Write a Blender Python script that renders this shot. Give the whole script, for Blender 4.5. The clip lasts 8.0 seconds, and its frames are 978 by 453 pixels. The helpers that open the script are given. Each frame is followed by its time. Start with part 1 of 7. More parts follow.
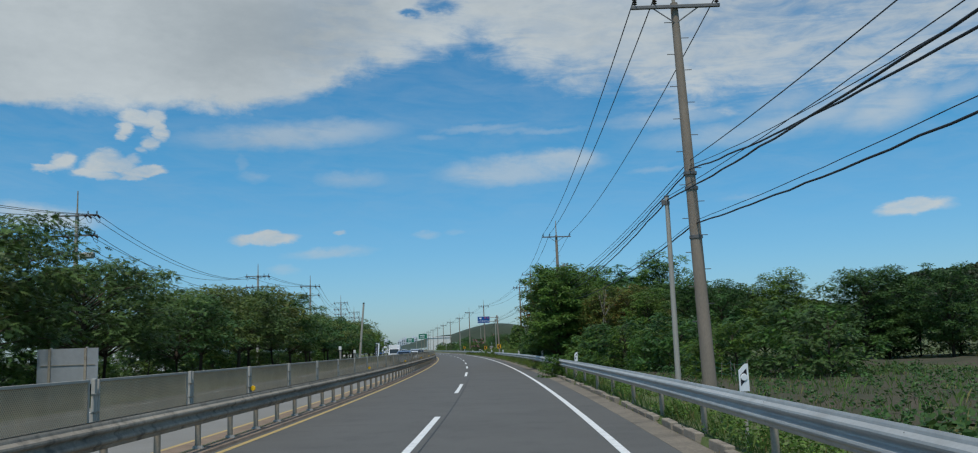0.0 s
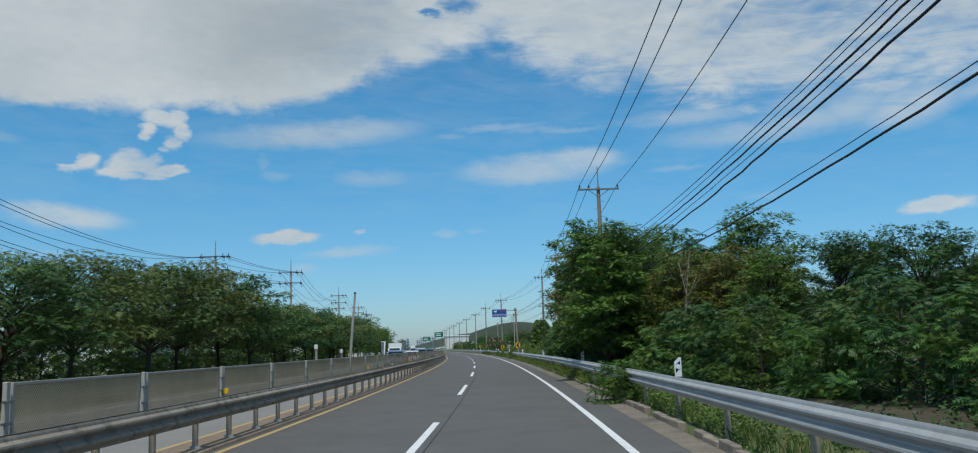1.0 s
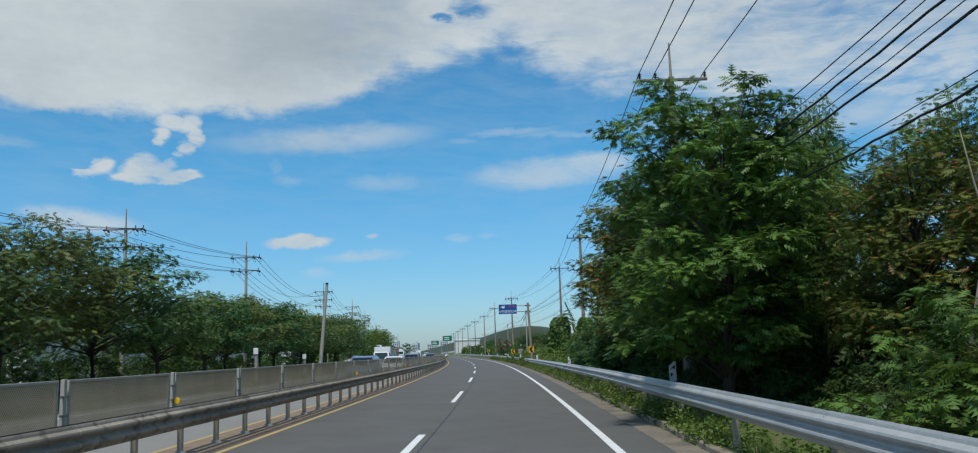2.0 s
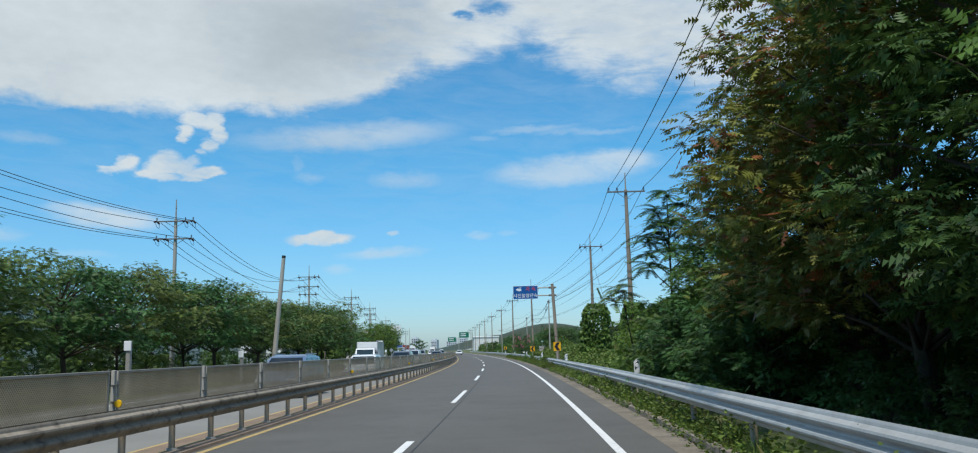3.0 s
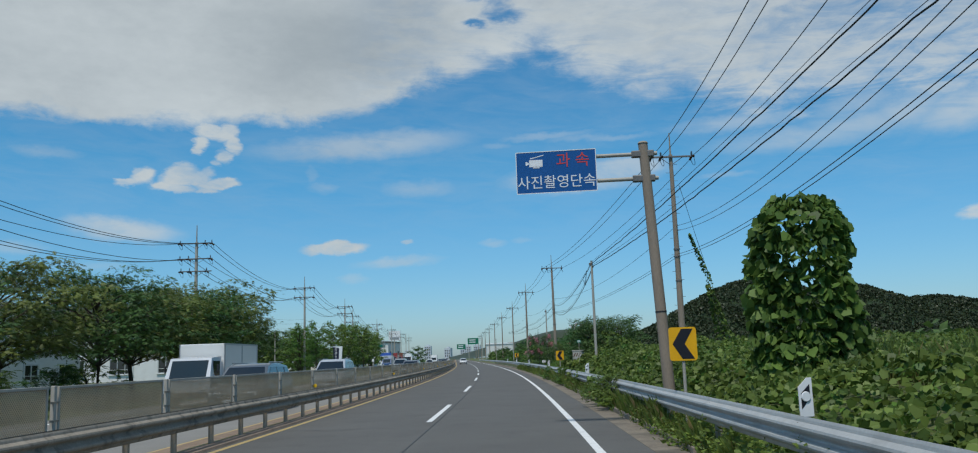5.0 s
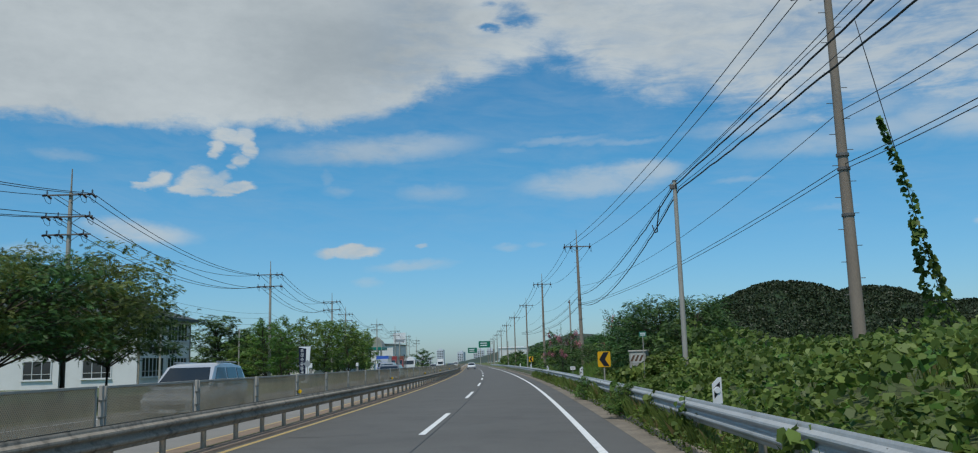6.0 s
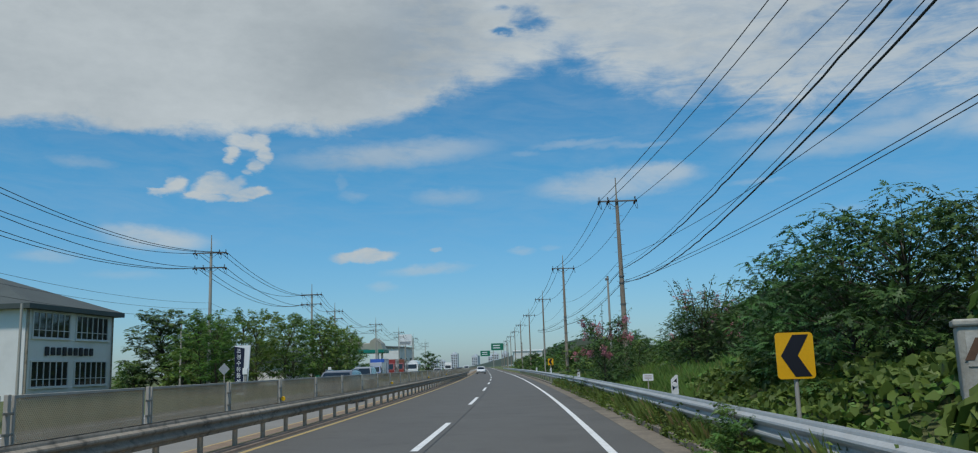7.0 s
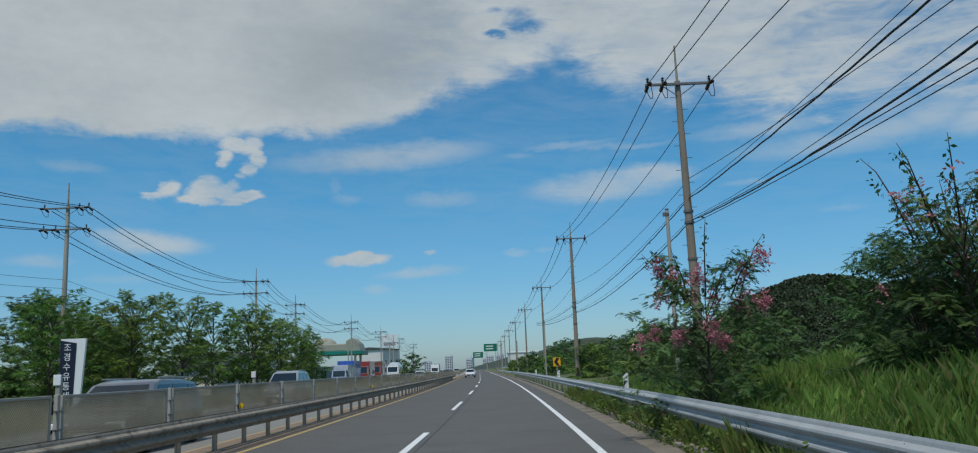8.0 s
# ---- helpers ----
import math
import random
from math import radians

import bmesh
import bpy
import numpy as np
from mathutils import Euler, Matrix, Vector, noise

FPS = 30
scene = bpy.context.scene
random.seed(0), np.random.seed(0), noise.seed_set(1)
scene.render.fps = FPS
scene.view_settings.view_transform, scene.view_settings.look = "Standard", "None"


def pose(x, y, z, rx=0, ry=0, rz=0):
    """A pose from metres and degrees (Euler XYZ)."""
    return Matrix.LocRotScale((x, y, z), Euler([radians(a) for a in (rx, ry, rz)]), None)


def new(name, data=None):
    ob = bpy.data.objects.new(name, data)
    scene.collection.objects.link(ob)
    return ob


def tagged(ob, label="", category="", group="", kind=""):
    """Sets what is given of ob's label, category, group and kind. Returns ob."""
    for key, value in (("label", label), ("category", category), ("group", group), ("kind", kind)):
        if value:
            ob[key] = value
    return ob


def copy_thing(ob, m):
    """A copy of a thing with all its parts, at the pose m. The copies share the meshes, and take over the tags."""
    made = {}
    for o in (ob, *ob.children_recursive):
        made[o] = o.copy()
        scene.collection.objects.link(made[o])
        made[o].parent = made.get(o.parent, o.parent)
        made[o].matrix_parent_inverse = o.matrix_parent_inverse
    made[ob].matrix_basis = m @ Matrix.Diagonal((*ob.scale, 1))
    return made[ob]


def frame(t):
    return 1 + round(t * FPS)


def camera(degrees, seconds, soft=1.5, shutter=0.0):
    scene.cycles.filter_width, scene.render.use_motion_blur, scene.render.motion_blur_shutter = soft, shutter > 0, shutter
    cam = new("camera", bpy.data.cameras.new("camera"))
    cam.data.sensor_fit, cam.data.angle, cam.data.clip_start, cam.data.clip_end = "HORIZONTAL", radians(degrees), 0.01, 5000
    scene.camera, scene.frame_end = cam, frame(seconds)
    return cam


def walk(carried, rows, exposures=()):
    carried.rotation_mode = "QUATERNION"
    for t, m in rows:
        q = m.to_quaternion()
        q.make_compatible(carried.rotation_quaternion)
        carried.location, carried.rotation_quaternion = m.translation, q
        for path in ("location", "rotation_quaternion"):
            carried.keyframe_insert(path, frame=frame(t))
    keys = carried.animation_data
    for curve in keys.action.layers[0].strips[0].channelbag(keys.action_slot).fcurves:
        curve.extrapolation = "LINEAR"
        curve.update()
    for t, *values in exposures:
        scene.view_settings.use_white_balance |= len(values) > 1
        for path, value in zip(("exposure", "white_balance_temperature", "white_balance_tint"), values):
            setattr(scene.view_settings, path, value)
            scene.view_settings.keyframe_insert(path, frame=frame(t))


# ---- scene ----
# ---- camera ----
cam = camera(60.0, 8.0, soft=1.1, shutter=0.0)
ROWS = [
    (0, 0.0, 0.0, 1.739, 1.268, 8.065, 2.006),
    (0.5, -0.076, 10.658, 1.726, 2.141, 8.008, 1.89),
    (1, -0.211, 21.236, 1.713, 2.611, 8.04, 1.852),
    (1.5, -0.404, 31.775, 1.7, 2.908, 8.268, 1.761),
    (2, -0.658, 42.311, 1.686, 3.426, 8.36, 1.759),
    (2.5, -0.977, 52.87, 1.673, 4.098, 8.328, 1.605),
    (3, -1.365, 63.477, 1.659, 4.831, 8.222, 1.372),
    (3.5, -1.827, 74.148, 1.645, 5.352, 8.199, 1.272),
    (4, -2.369, 84.892, 1.631, 5.569, 8.311, 1.377),
    (4.5, -2.995, 95.716, 1.616, 5.683, 8.51, 1.644),
    (5, -3.709, 106.616, 1.601, 5.778, 8.762, 1.96),
    (5.5, -4.511, 117.586, 1.587, 6.105, 8.962, 1.986),
    (6, -5.401, 128.613, 1.571, 6.747, 9.078, 1.607),
    (6.5, -6.374, 139.676, 1.556, 7.467, 9.212, 1.38),
    (7, -7.422, 150.75, 1.54, 7.718, 9.351, 1.816),
    (7.5, -8.534, 161.804, 1.525, 7.408, 9.396, 2.316),
    (8, -9.693, 172.8, 1.508, 7.305, 9.482, 2.266),
]
walk(cam, [(t, pose(x, y, z, 90 + p, 0, w) @ pose(0, 0, 0, 0, 0, -r)) for t, x, y, z, w, p, r in ROWS],
     [(0, -0.12), (1.5, 0.04), (2.3, 0.12), (3.3, 0.32), (4.1, 0.19), (5.3, -0.1), (6.5, -0.12), (8, -0.2)])

# ---- sky, sun ----
SUN_AZ, SUN_EL = 194.0, 64.0      # azimuth clockwise from +y, elevation
scene.view_settings.exposure = 0.0


def sky_world():
    world = bpy.data.worlds.new("sky")
    scene.world = world
    world.use_nodes = True
    nt = world.node_tree
    nt.nodes.clear()
    N, L = nt.nodes.new, nt.links.new

    def val(sock, v):
        if isinstance(v, (int, float)):
            sock.default_value = v
        else:
            L(v, sock)

    def math_(op, a, b=0.0, c=0.0, clamp=False):
        n = N("ShaderNodeMath")
        n.operation, n.use_clamp = op, clamp
        for s, v in zip(n.inputs, (a, b, c)):
            val(s, v)
        return n.outputs[0]

    def span(v, lo, hi, a=0.0, b=1.0, smooth=True):
        n = N("ShaderNodeMapRange")
        n.interpolation_type = "SMOOTHSTEP" if smooth else "LINEAR"
        for s, q in zip(n.inputs, (v, lo, hi, a, b)):
            val(s, q)
        return n.outputs[0]

    def pair(a, b, c=0.0):
        n = N("ShaderNodeCombineXYZ")
        for s, v in zip(n.inputs, (a, b, c)):
            val(s, v)
        return n.outputs[0]

    def noise_(vec, scale, detail, rough, dist=0.0):
        n = N("ShaderNodeTexNoise")
        L(vec, n.inputs["Vector"])
        n.inputs["Scale"].default_value, n.inputs["Detail"].default_value = scale, detail
        n.inputs["Roughness"].default_value, n.inputs["Distortion"].default_value = rough, dist
        return math_("SUBTRACT", n.outputs["Fac"], 0.5)

    sky = N("ShaderNodeTexSky")
    sky.sky_type, sky.sun_disc = "NISHITA", False
    sky.sun_elevation, sky.sun_rotation = radians(SUN_EL), radians(SUN_AZ)
    sky.air_density, sky.dust_density, sky.ozone_density = 1.0, 0.6, 2.2
    co = N("ShaderNodeTexCoord")
    sep = N("ShaderNodeSeparateXYZ")
    L(co.outputs["Generated"], sep.inputs[0])
    x, y, z = sep.outputs
    az = math_("MULTIPLY", math_("ARCTAN2", x, y), 57.2958)      # degrees to the right of +y
    el = math_("MULTIPLY", math_("ARCSINE", z), 57.2958)
    den = math_("MAXIMUM", math_("ADD", z, 0.16), 0.05)
    layer = pair(math_("DIVIDE", x, den), math_("DIVIDE", y, den))      # a flat cloud layer seen from below
    flat = pair(math_("MULTIPLY", az, 0.5), el)                        # degrees, clouds drawn out sideways
    other = pair(math_("ADD", math_("MULTIPLY", az, 0.5), 61.0), el)
    puff_a, puff_e = noise_(flat, 1.5, 7, 0.62), noise_(other, 1.5, 7, 0.62)
    place = pair(math_("ADD", az, math_("MULTIPLY", puff_a, 1.2)), math_("ADD", el, math_("MULTIPLY", puff_e, 0.8)))
    edge = noise_(flat, 0.42, 9, 0.63, 0.3)
    wisp = noise_(pair(math_("MULTIPLY", az, 0.22), math_("ADD", el, math_("MULTIPLY", az, 0.06))), 0.9, 9, 0.66, 0.6)
    broad = noise_(layer, 1.1, 5, 0.5)

    def blob(a0, e0, wa, we, tilt, weight, soft):
        m = N("ShaderNodeMapping")
        m.vector_type = "TEXTURE"
        L(place, m.inputs[0])
        m.inputs["Location"].default_value = (a0, e0, 0)
        m.inputs["Rotation"].default_value = (0, 0, radians(tilt))
        m.inputs["Scale"].default_value = (wa, we, 1)
        n = N("ShaderNodeVectorMath")
        n.operation = "LENGTH"
        L(m.outputs[0], n.inputs[0])
        return span(n.outputs["Value"], 1.0 + 0.75 * soft, 1.0 - soft, 0.0, weight)

    def most(spots):
        total = None
        for b in spots:
            v = blob(*b)
            total = v if total is None else math_("MAXIMUM", total, v)
        return total

    small = math_("MULTIPLY", most(CLOUDS), span(math_("ADD", edge, wisp), -0.32, 0.12, 0.55, 1.0))
    # the great bank: cloud above a line that rises and falls with the azimuth
    line_ = N("ShaderNodeValToRGB")
    L(span(az, -48.0, 36.0, 0, 1, False), line_.inputs[0])
    e = line_.color_ramp.elements
    while len(e) > 1:
        e.remove(e[0])
    for k, (a, h) in enumerate(BANK):
        s = e[0] if k == 0 else e.new((a + 48) / 84)
        s.position, s.color = (a + 48) / 84, (h / 40, h / 40, h / 40, 1)
    over = math_("SUBTRACT", math_("ADD", el, 0.25), math_("MULTIPLY", line_.outputs[0], 40.0))
    ragged = span(az, -18.0, 4.0)      # firm on one side, torn to wisps on the other
    over = math_("ADD", over, math_("MULTIPLY", edge, span(ragged, 0, 1, 3.4, 4.6, False)))
    over = math_("ADD", over, math_("MULTIPLY", wisp, span(ragged, 0, 1, 0.8, 4.5, False)))
    over = math_("SUBTRACT", over, math_("MULTIPLY", most([(*g, 0, 1.0, 0.95) for g in GAPS]), 4.2))
    bank_ = span(over, -0.35, span(ragged, 0, 1, 0.9, 3.4, False))
    thin = span(math_("ADD", wisp, math_("MULTIPLY", edge, 0.7)), -0.3, 0.2, span(az, 6.0, 20.0, 0.75, 0.2), span(az, 6.0, 24.0, 1.0, 0.85))
    bank_ = math_("MULTIPLY", bank_, math_("MAXIMUM", thin, math_("SUBTRACT", 1.0, ragged)))
    # overhead, beside and behind, broken cloud
    high = math_("ADD", span(el, 27.0, 36.0, -0.6, 0.1), math_("MULTIPLY", broad, 3.0))
    back = math_("ADD", span(math_("ABSOLUTE", az), 40.0, 50.0, -1.5, -0.1), math_("MULTIPLY", broad, 3.0))
    rest = span(math_("ADD", math_("MAXIMUM", high, back), edge), 0.0, 0.5)
    near = math_("MULTIPLY", bank_, span(math_("ABSOLUTE", az), 55.0, 40.0))
    near = math_("MULTIPLY", near, span(el, 40.0, 31.0))
    veil = math_("MULTIPLY", span(wisp, -0.3, 0.4, 0.0, 0.17), span(el, 5.0, 12.0))      # thin haze of high cloud
    cover = math_("MAXIMUM", math_("MAXIMUM", small, veil), math_("MAXIMUM", near, rest))
    # thick middles are greyer than the sunlit rims
    deep = math_("ADD", math_("MULTIPLY", most([(*g, 0, 1.0, 0.95) for g in GREY]), 0.36), span(ragged, 0, 1, 0.3, 0.0))
    shade = math_("ADD", math_("MULTIPLY", noise_(other, 0.16, 6, 0.55), 1.5), math_("ADD", deep, span(over, 0.5, 6.0, 0.0, 0.25)))
    shade = math_("ADD", shade, math_("MULTIPLY", math_("SUBTRACT", puff_e, edge), 0.5))
    col = N("ShaderNodeMixRGB")
    L(span(shade, -0.3, 1.5), col.inputs[0])
    col.inputs[1].default_value = (*CLOUD_LIT, 1)
    col.inputs[2].default_value = (*CLOUD_GREY, 1)
    mix = N("ShaderNodeMixRGB")
    L(math_("MULTIPLY", cover, 0.95), mix.inputs[0])
    tint = N("ShaderNodeMixRGB")
    tint.blend_type = "MULTIPLY"
    tint.inputs[0].default_value = 1.0
    L(sky.outputs[0], tint.inputs[1])
    tm = N("ShaderNodeMixRGB")
    L(span(el, 0.0, 13.0, 0, 1, False), tm.inputs[0])
    tm.inputs[1].default_value, tm.inputs[2].default_value = (*HORIZON_TINT, 1), (*SKY_TINT, 1)
    L(tm.outputs[0], tint.inputs[2])
    L(tint.outputs[0], mix.inputs[1])
    L(col.outputs[0], mix.inputs[2])
    bg = N("ShaderNodeBackground")
    L(mix.outputs[0], bg.inputs[0])
    bg.inputs[1].default_value = SKY_STRENGTH
    L(bg.outputs[0], N("ShaderNodeOutputWorld").inputs[0])


SKY_STRENGTH = 0.1
SKY_TINT = (0.36, 1.02, 1.26)
HORIZON_TINT = (0.7, 0.92, 1.2)
CLOUD_LIT, CLOUD_GREY = (5.85, 6.42, 6.65), (3.55, 4.08, 4.4)
# azimuth (right of +y), elevation, half width, half height, tilt, weight, softness
CLOUDS = [
    (-14.41, 14.29, 6.87, 0.86, 4, 0.62, 0.75),
    (-10.65, 14.83, 2.75, 0.63, -3, 0.5, 0.8),
    (1.06, 11.9, 5.49, 1.06, 3, 0.62, 0.5),
    (3.87, 12.27, 2.75, 0.78, 0, 0.68, 0.5),
    (-10.48, 11.4, 2.43, 0.59, 0, 0.38, 0.7),
    (-16.23, 7.49, 2.2, 0.43, 2, 1, 0.3),
    (-15.95, 7.74, 1.02, 0.35, 0, 1, 0.35),
    (-11.98, 6.55, 2.43, 0.31, 4, 0.5, 0.8),
    (-15.03, 5.44, 0.78, 0.27, 0, 0.3, 0.8),
    (-11.35, 7.87, 0.39, 0.16, 0, 0.6, 0.6),
    (-5.49, 7.64, 0.86, 0.24, 0, 0.35, 0.8),
    (-3.58, 7.76, 0.63, 0.2, 0, 0.2, 0.8),
    (25.57, 7.52, 2.04, 0.51, 3, 1, 0.35),
    (25.83, 7.75, 1.26, 0.35, 0, 1, 0.35),
    (27.15, 7.46, 0.78, 0.24, 0, 0.5, 0.7),
    (-24.28, 15.02, 1.02, 0.55, -10, 1, 0.4),
    (-23.29, 14.96, 0.87, 0.59, 20, 1, 0.4),
    (-22.86, 14.26, 0.51, 0.67, 15, 1, 0.45),
    (-23.42, 13.45, 0.55, 0.47, 0, 0.95, 0.5),
    (-24.87, 14.30, 0.55, 0.51, 0, 1, 0.45),
    (-25.06, 13.78, 0.35, 0.31, 0, 0.9, 0.5),
    (-23.95, 13.00, 0.39, 0.24, 0, 0.7, 0.6),
    (-26.12, 12.11, 1.18, 0.79, 12, 1, 0.35),
    (-27.12, 11.47, 0.71, 0.35, 0, 1, 0.4),
    (-26.49, 11.33, 1.34, 0.28, 0, 0.95, 0.45),
    (-24.93, 12.01, 0.79, 0.51, 0, 1, 0.4),
    (-24.46, 12.37, 0.55, 0.31, 0, 0.9, 0.5),
    (-28.36, 11.97, 0.75, 0.51, 12, 1, 0.4),
    (-29.24, 11.54, 0.87, 0.24, 4, 0.95, 0.45),
    (-28.75, 12.28, 0.35, 0.20, 0, 0.7, 0.6),
    (-23.79, 11.63, 1.42, 0.35, 6, 1, 0.35),
    (-23.23, 11.83, 0.71, 0.31, 0, 1, 0.4),
    (-24.51, 11.22, 0.79, 0.20, 0, 0.9, 0.5),
    (-29.3, 8.55, 2.94, 0.71, -3, 0.8, 0.7),
    (-30.97, 9.03, 1.96, 0.47, 0, 0.6, 0.8),
    (-35.51, 7.38, 1.65, 0.39, 0, 0.4, 0.8),
    (-33.87, 13.14, 1.96, 0.39, 0, 0.35, 0.8),
    (-29.79, 8.77, 2.75, 0.55, -5, 0.75, 0.7),
    (-31.17, 6.31, 1.96, 0.24, 0, 0.2, 0.9),
    (-17.04, 11.51, 1.02, 0.31, 0, 0.3, 0.8),
    (-17.72, 12.39, 0.39, 0.63, 0, 0.25, 0.8),
    (10.14, 11.28, 1.96, 0.2, 0, 0.3, 0.9),
    (-1.64, 14.68, 3.14, 0.24, 2, 0.35, 0.9),
    (3.11, 14.31, 2.75, 0.2, 0, 0.3, 0.9),
    (-5.11, 14.18, 1.18, 0.24, 0, 0.25, 0.9),
    (24.66, 13.68, 2.94, 1.18, 10, 0.7, 0.8),
    (28.83, 14.19, 2.35, 0.55, 12, 0.45, 0.8),
    (15.16, 13.18, 5.49, 0.78, 0, 0.5, 0.9),
    (18.73, 13.58, 3.53, 0.86, 0, 0.55, 0.9),
    (11.19, 14.57, 4.32, 0.55, 0, 0.5, 0.9),
    (18.81, 14.91, 2.75, 0.78, 8, 0.5, 0.9),
    (21.51, 14.08, 2.35, 1.18, 8, 0.6, 0.9),
    (15.45, 9.06, 1.57, 0.24, 0, 0.22, 0.9),
    (0.5, 14.44, 2.35, 0.27, 0, 0.3, 0.9),
]
# the lower edge of the bank: azimuth, elevation
BANK = ((-44.1, 14.7), (-38.0, 15.1), (-34.3, 15.5), (-30.7, 15.3), (-26.1, 15.7), (-21.2, 15.9), (-17.3, 16.0), (-14.0, 16.3), (-11.3, 17.5), (-8.9, 18.6), (-5.4, 18.9), (-1.9, 19.1), (1.1, 18.2), (3.7, 16.8), (6.6, 15.8), (10.8, 15.2), (14.8, 14.2), (19.5, 13.5), (24.7, 13.9), (29.6, 13.3))
# blue gaps and grey middles: azimuth, elevation, half width, half height
GAPS = ((-4.43, 22.79, 2.16, 0.63), (-6.42, 22.33, 1.18, 0.39), (-4.66, 23.35, 1.76, 1.18), (-6.42, 23.83, 1.18, 0.55))
GREY = ((-14.39, 20.57, 7.45, 2.35), (-11.42, 22.25, 3.92, 2.35), (-14.05, 20.97, 6.27, 2.35), (-20.06, 17.91, 4.70, 1.96))
sky_world()
sun = new("sun", bpy.data.lights.new("sun", "SUN"))
sun.data.energy, sun.data.angle, sun.data.color = 2.9, radians(5), (1.0, 0.96, 0.89)
sun.matrix_world = pose(0, 0, 60, 90 - SUN_EL, 0, 180 - SUN_AZ)

# ---- materials ----
def mat(name, color, rough=0.8, metal=0.0, vary=0.25, scale=3.0, fine=40.0, bump=0.15, color2=None, spec=0.4, island=0.0, obj=0.0,
        streak=1.0, stain=None):
    """A principled material: two scales of colour variation, fine relief, a random tone for each piece."""
    m = bpy.data.materials.new(name)
    m.use_nodes = True
    nt = m.node_tree
    N, L = nt.nodes.new, nt.links.new
    b = nt.nodes["Principled BSDF"]
    tc = N("ShaderNodeTexCoord")
    mp = N("ShaderNodeMapping")
    mp.inputs["Scale"].default_value = (1, 1, streak)
    L(tc.outputs["Object"], mp.inputs[0])
    n1, n2 = N("ShaderNodeTexNoise"), N("ShaderNodeTexNoise")
    for n, s, d in ((n1, scale, 6), (n2, fine, 4)):
        L(mp.outputs[0], n.inputs["Vector"])
        n.inputs["Scale"].default_value, n.inputs["Detail"].default_value, n.inputs["Roughness"].default_value = s, d, 0.62
    c2 = color2 or tuple(c * (1 - vary) for c in color)
    mix = N("ShaderNodeMixRGB")
    ramp = N("ShaderNodeMapRange")
    L(n1.outputs["Fac"], ramp.inputs[0])
    ramp.inputs[1].default_value, ramp.inputs[2].default_value = 0.32, 0.68
    L(ramp.outputs[0], mix.inputs[0])
    mix.inputs[1].default_value, mix.inputs[2].default_value = (*color, 1), (*c2, 1)
    last = mix.outputs[0]
    hsv = N("ShaderNodeHueSaturation")
    f = N("ShaderNodeMapRange")
    L(n2.outputs["Fac"], f.inputs[0])
    f.inputs[1].default_value, f.inputs[2].default_value = 0.25, 0.75
    f.inputs[3].default_value, f.inputs[4].default_value = 1 - vary * 0.7, 1 + vary * 0.7
    v = f.outputs[0]
    for amount, node, out in ((island, "ShaderNodeNewGeometry", "Random Per Island"), (obj, "ShaderNodeObjectInfo", "Random")):
        if amount:
            g, r, x = N(node), N("ShaderNodeMapRange"), N("ShaderNodeMath")
            L(g.outputs[out], r.inputs[0])
            r.inputs[3].default_value, r.inputs[4].default_value = 1 - amount, 1 + amount
            x.operation = "MULTIPLY"
            L(v, x.inputs[0]), L(r.outputs[0], x.inputs[1])
            v = x.outputs[0]
    L(v, hsv.inputs["Value"])
    L(last, hsv.inputs["Color"])
    last = hsv.outputs[0]
    if stain:
        n3, r3, m3 = N("ShaderNodeTexNoise"), N("ShaderNodeMapRange"), N("ShaderNodeMixRGB")
        L(mp.outputs[0], n3.inputs["Vector"])
        n3.inputs["Scale"].default_value, n3.inputs["Detail"].default_value = stain[1], 8
        L(n3.outputs["Fac"], r3.inputs[0])
        r3.inputs[1].default_value, r3.inputs[2].default_value, r3.inputs[4].default_value = 0.52, 0.7, stain[2]
        L(r3.outputs[0], m3.inputs[0])
        L(last, m3.inputs[1])
        m3.inputs[2].default_value = (*stain[0], 1)
        last = m3.outputs[0]
    L(last, b.inputs["Base Color"])
    b.inputs["Roughness"].default_value, b.inputs["Metallic"].default_value = rough, metal
    b.inputs["Specular IOR Level"].default_value = spec
    if bump:
        bp = N("ShaderNodeBump")
        bp.inputs["Strength"].default_value, bp.inputs["Distance"].default_value = bump, 0.02
        L(n2.outputs["Fac"], bp.inputs["Height"])
        L(bp.outputs[0], b.inputs["Normal"])
    return m


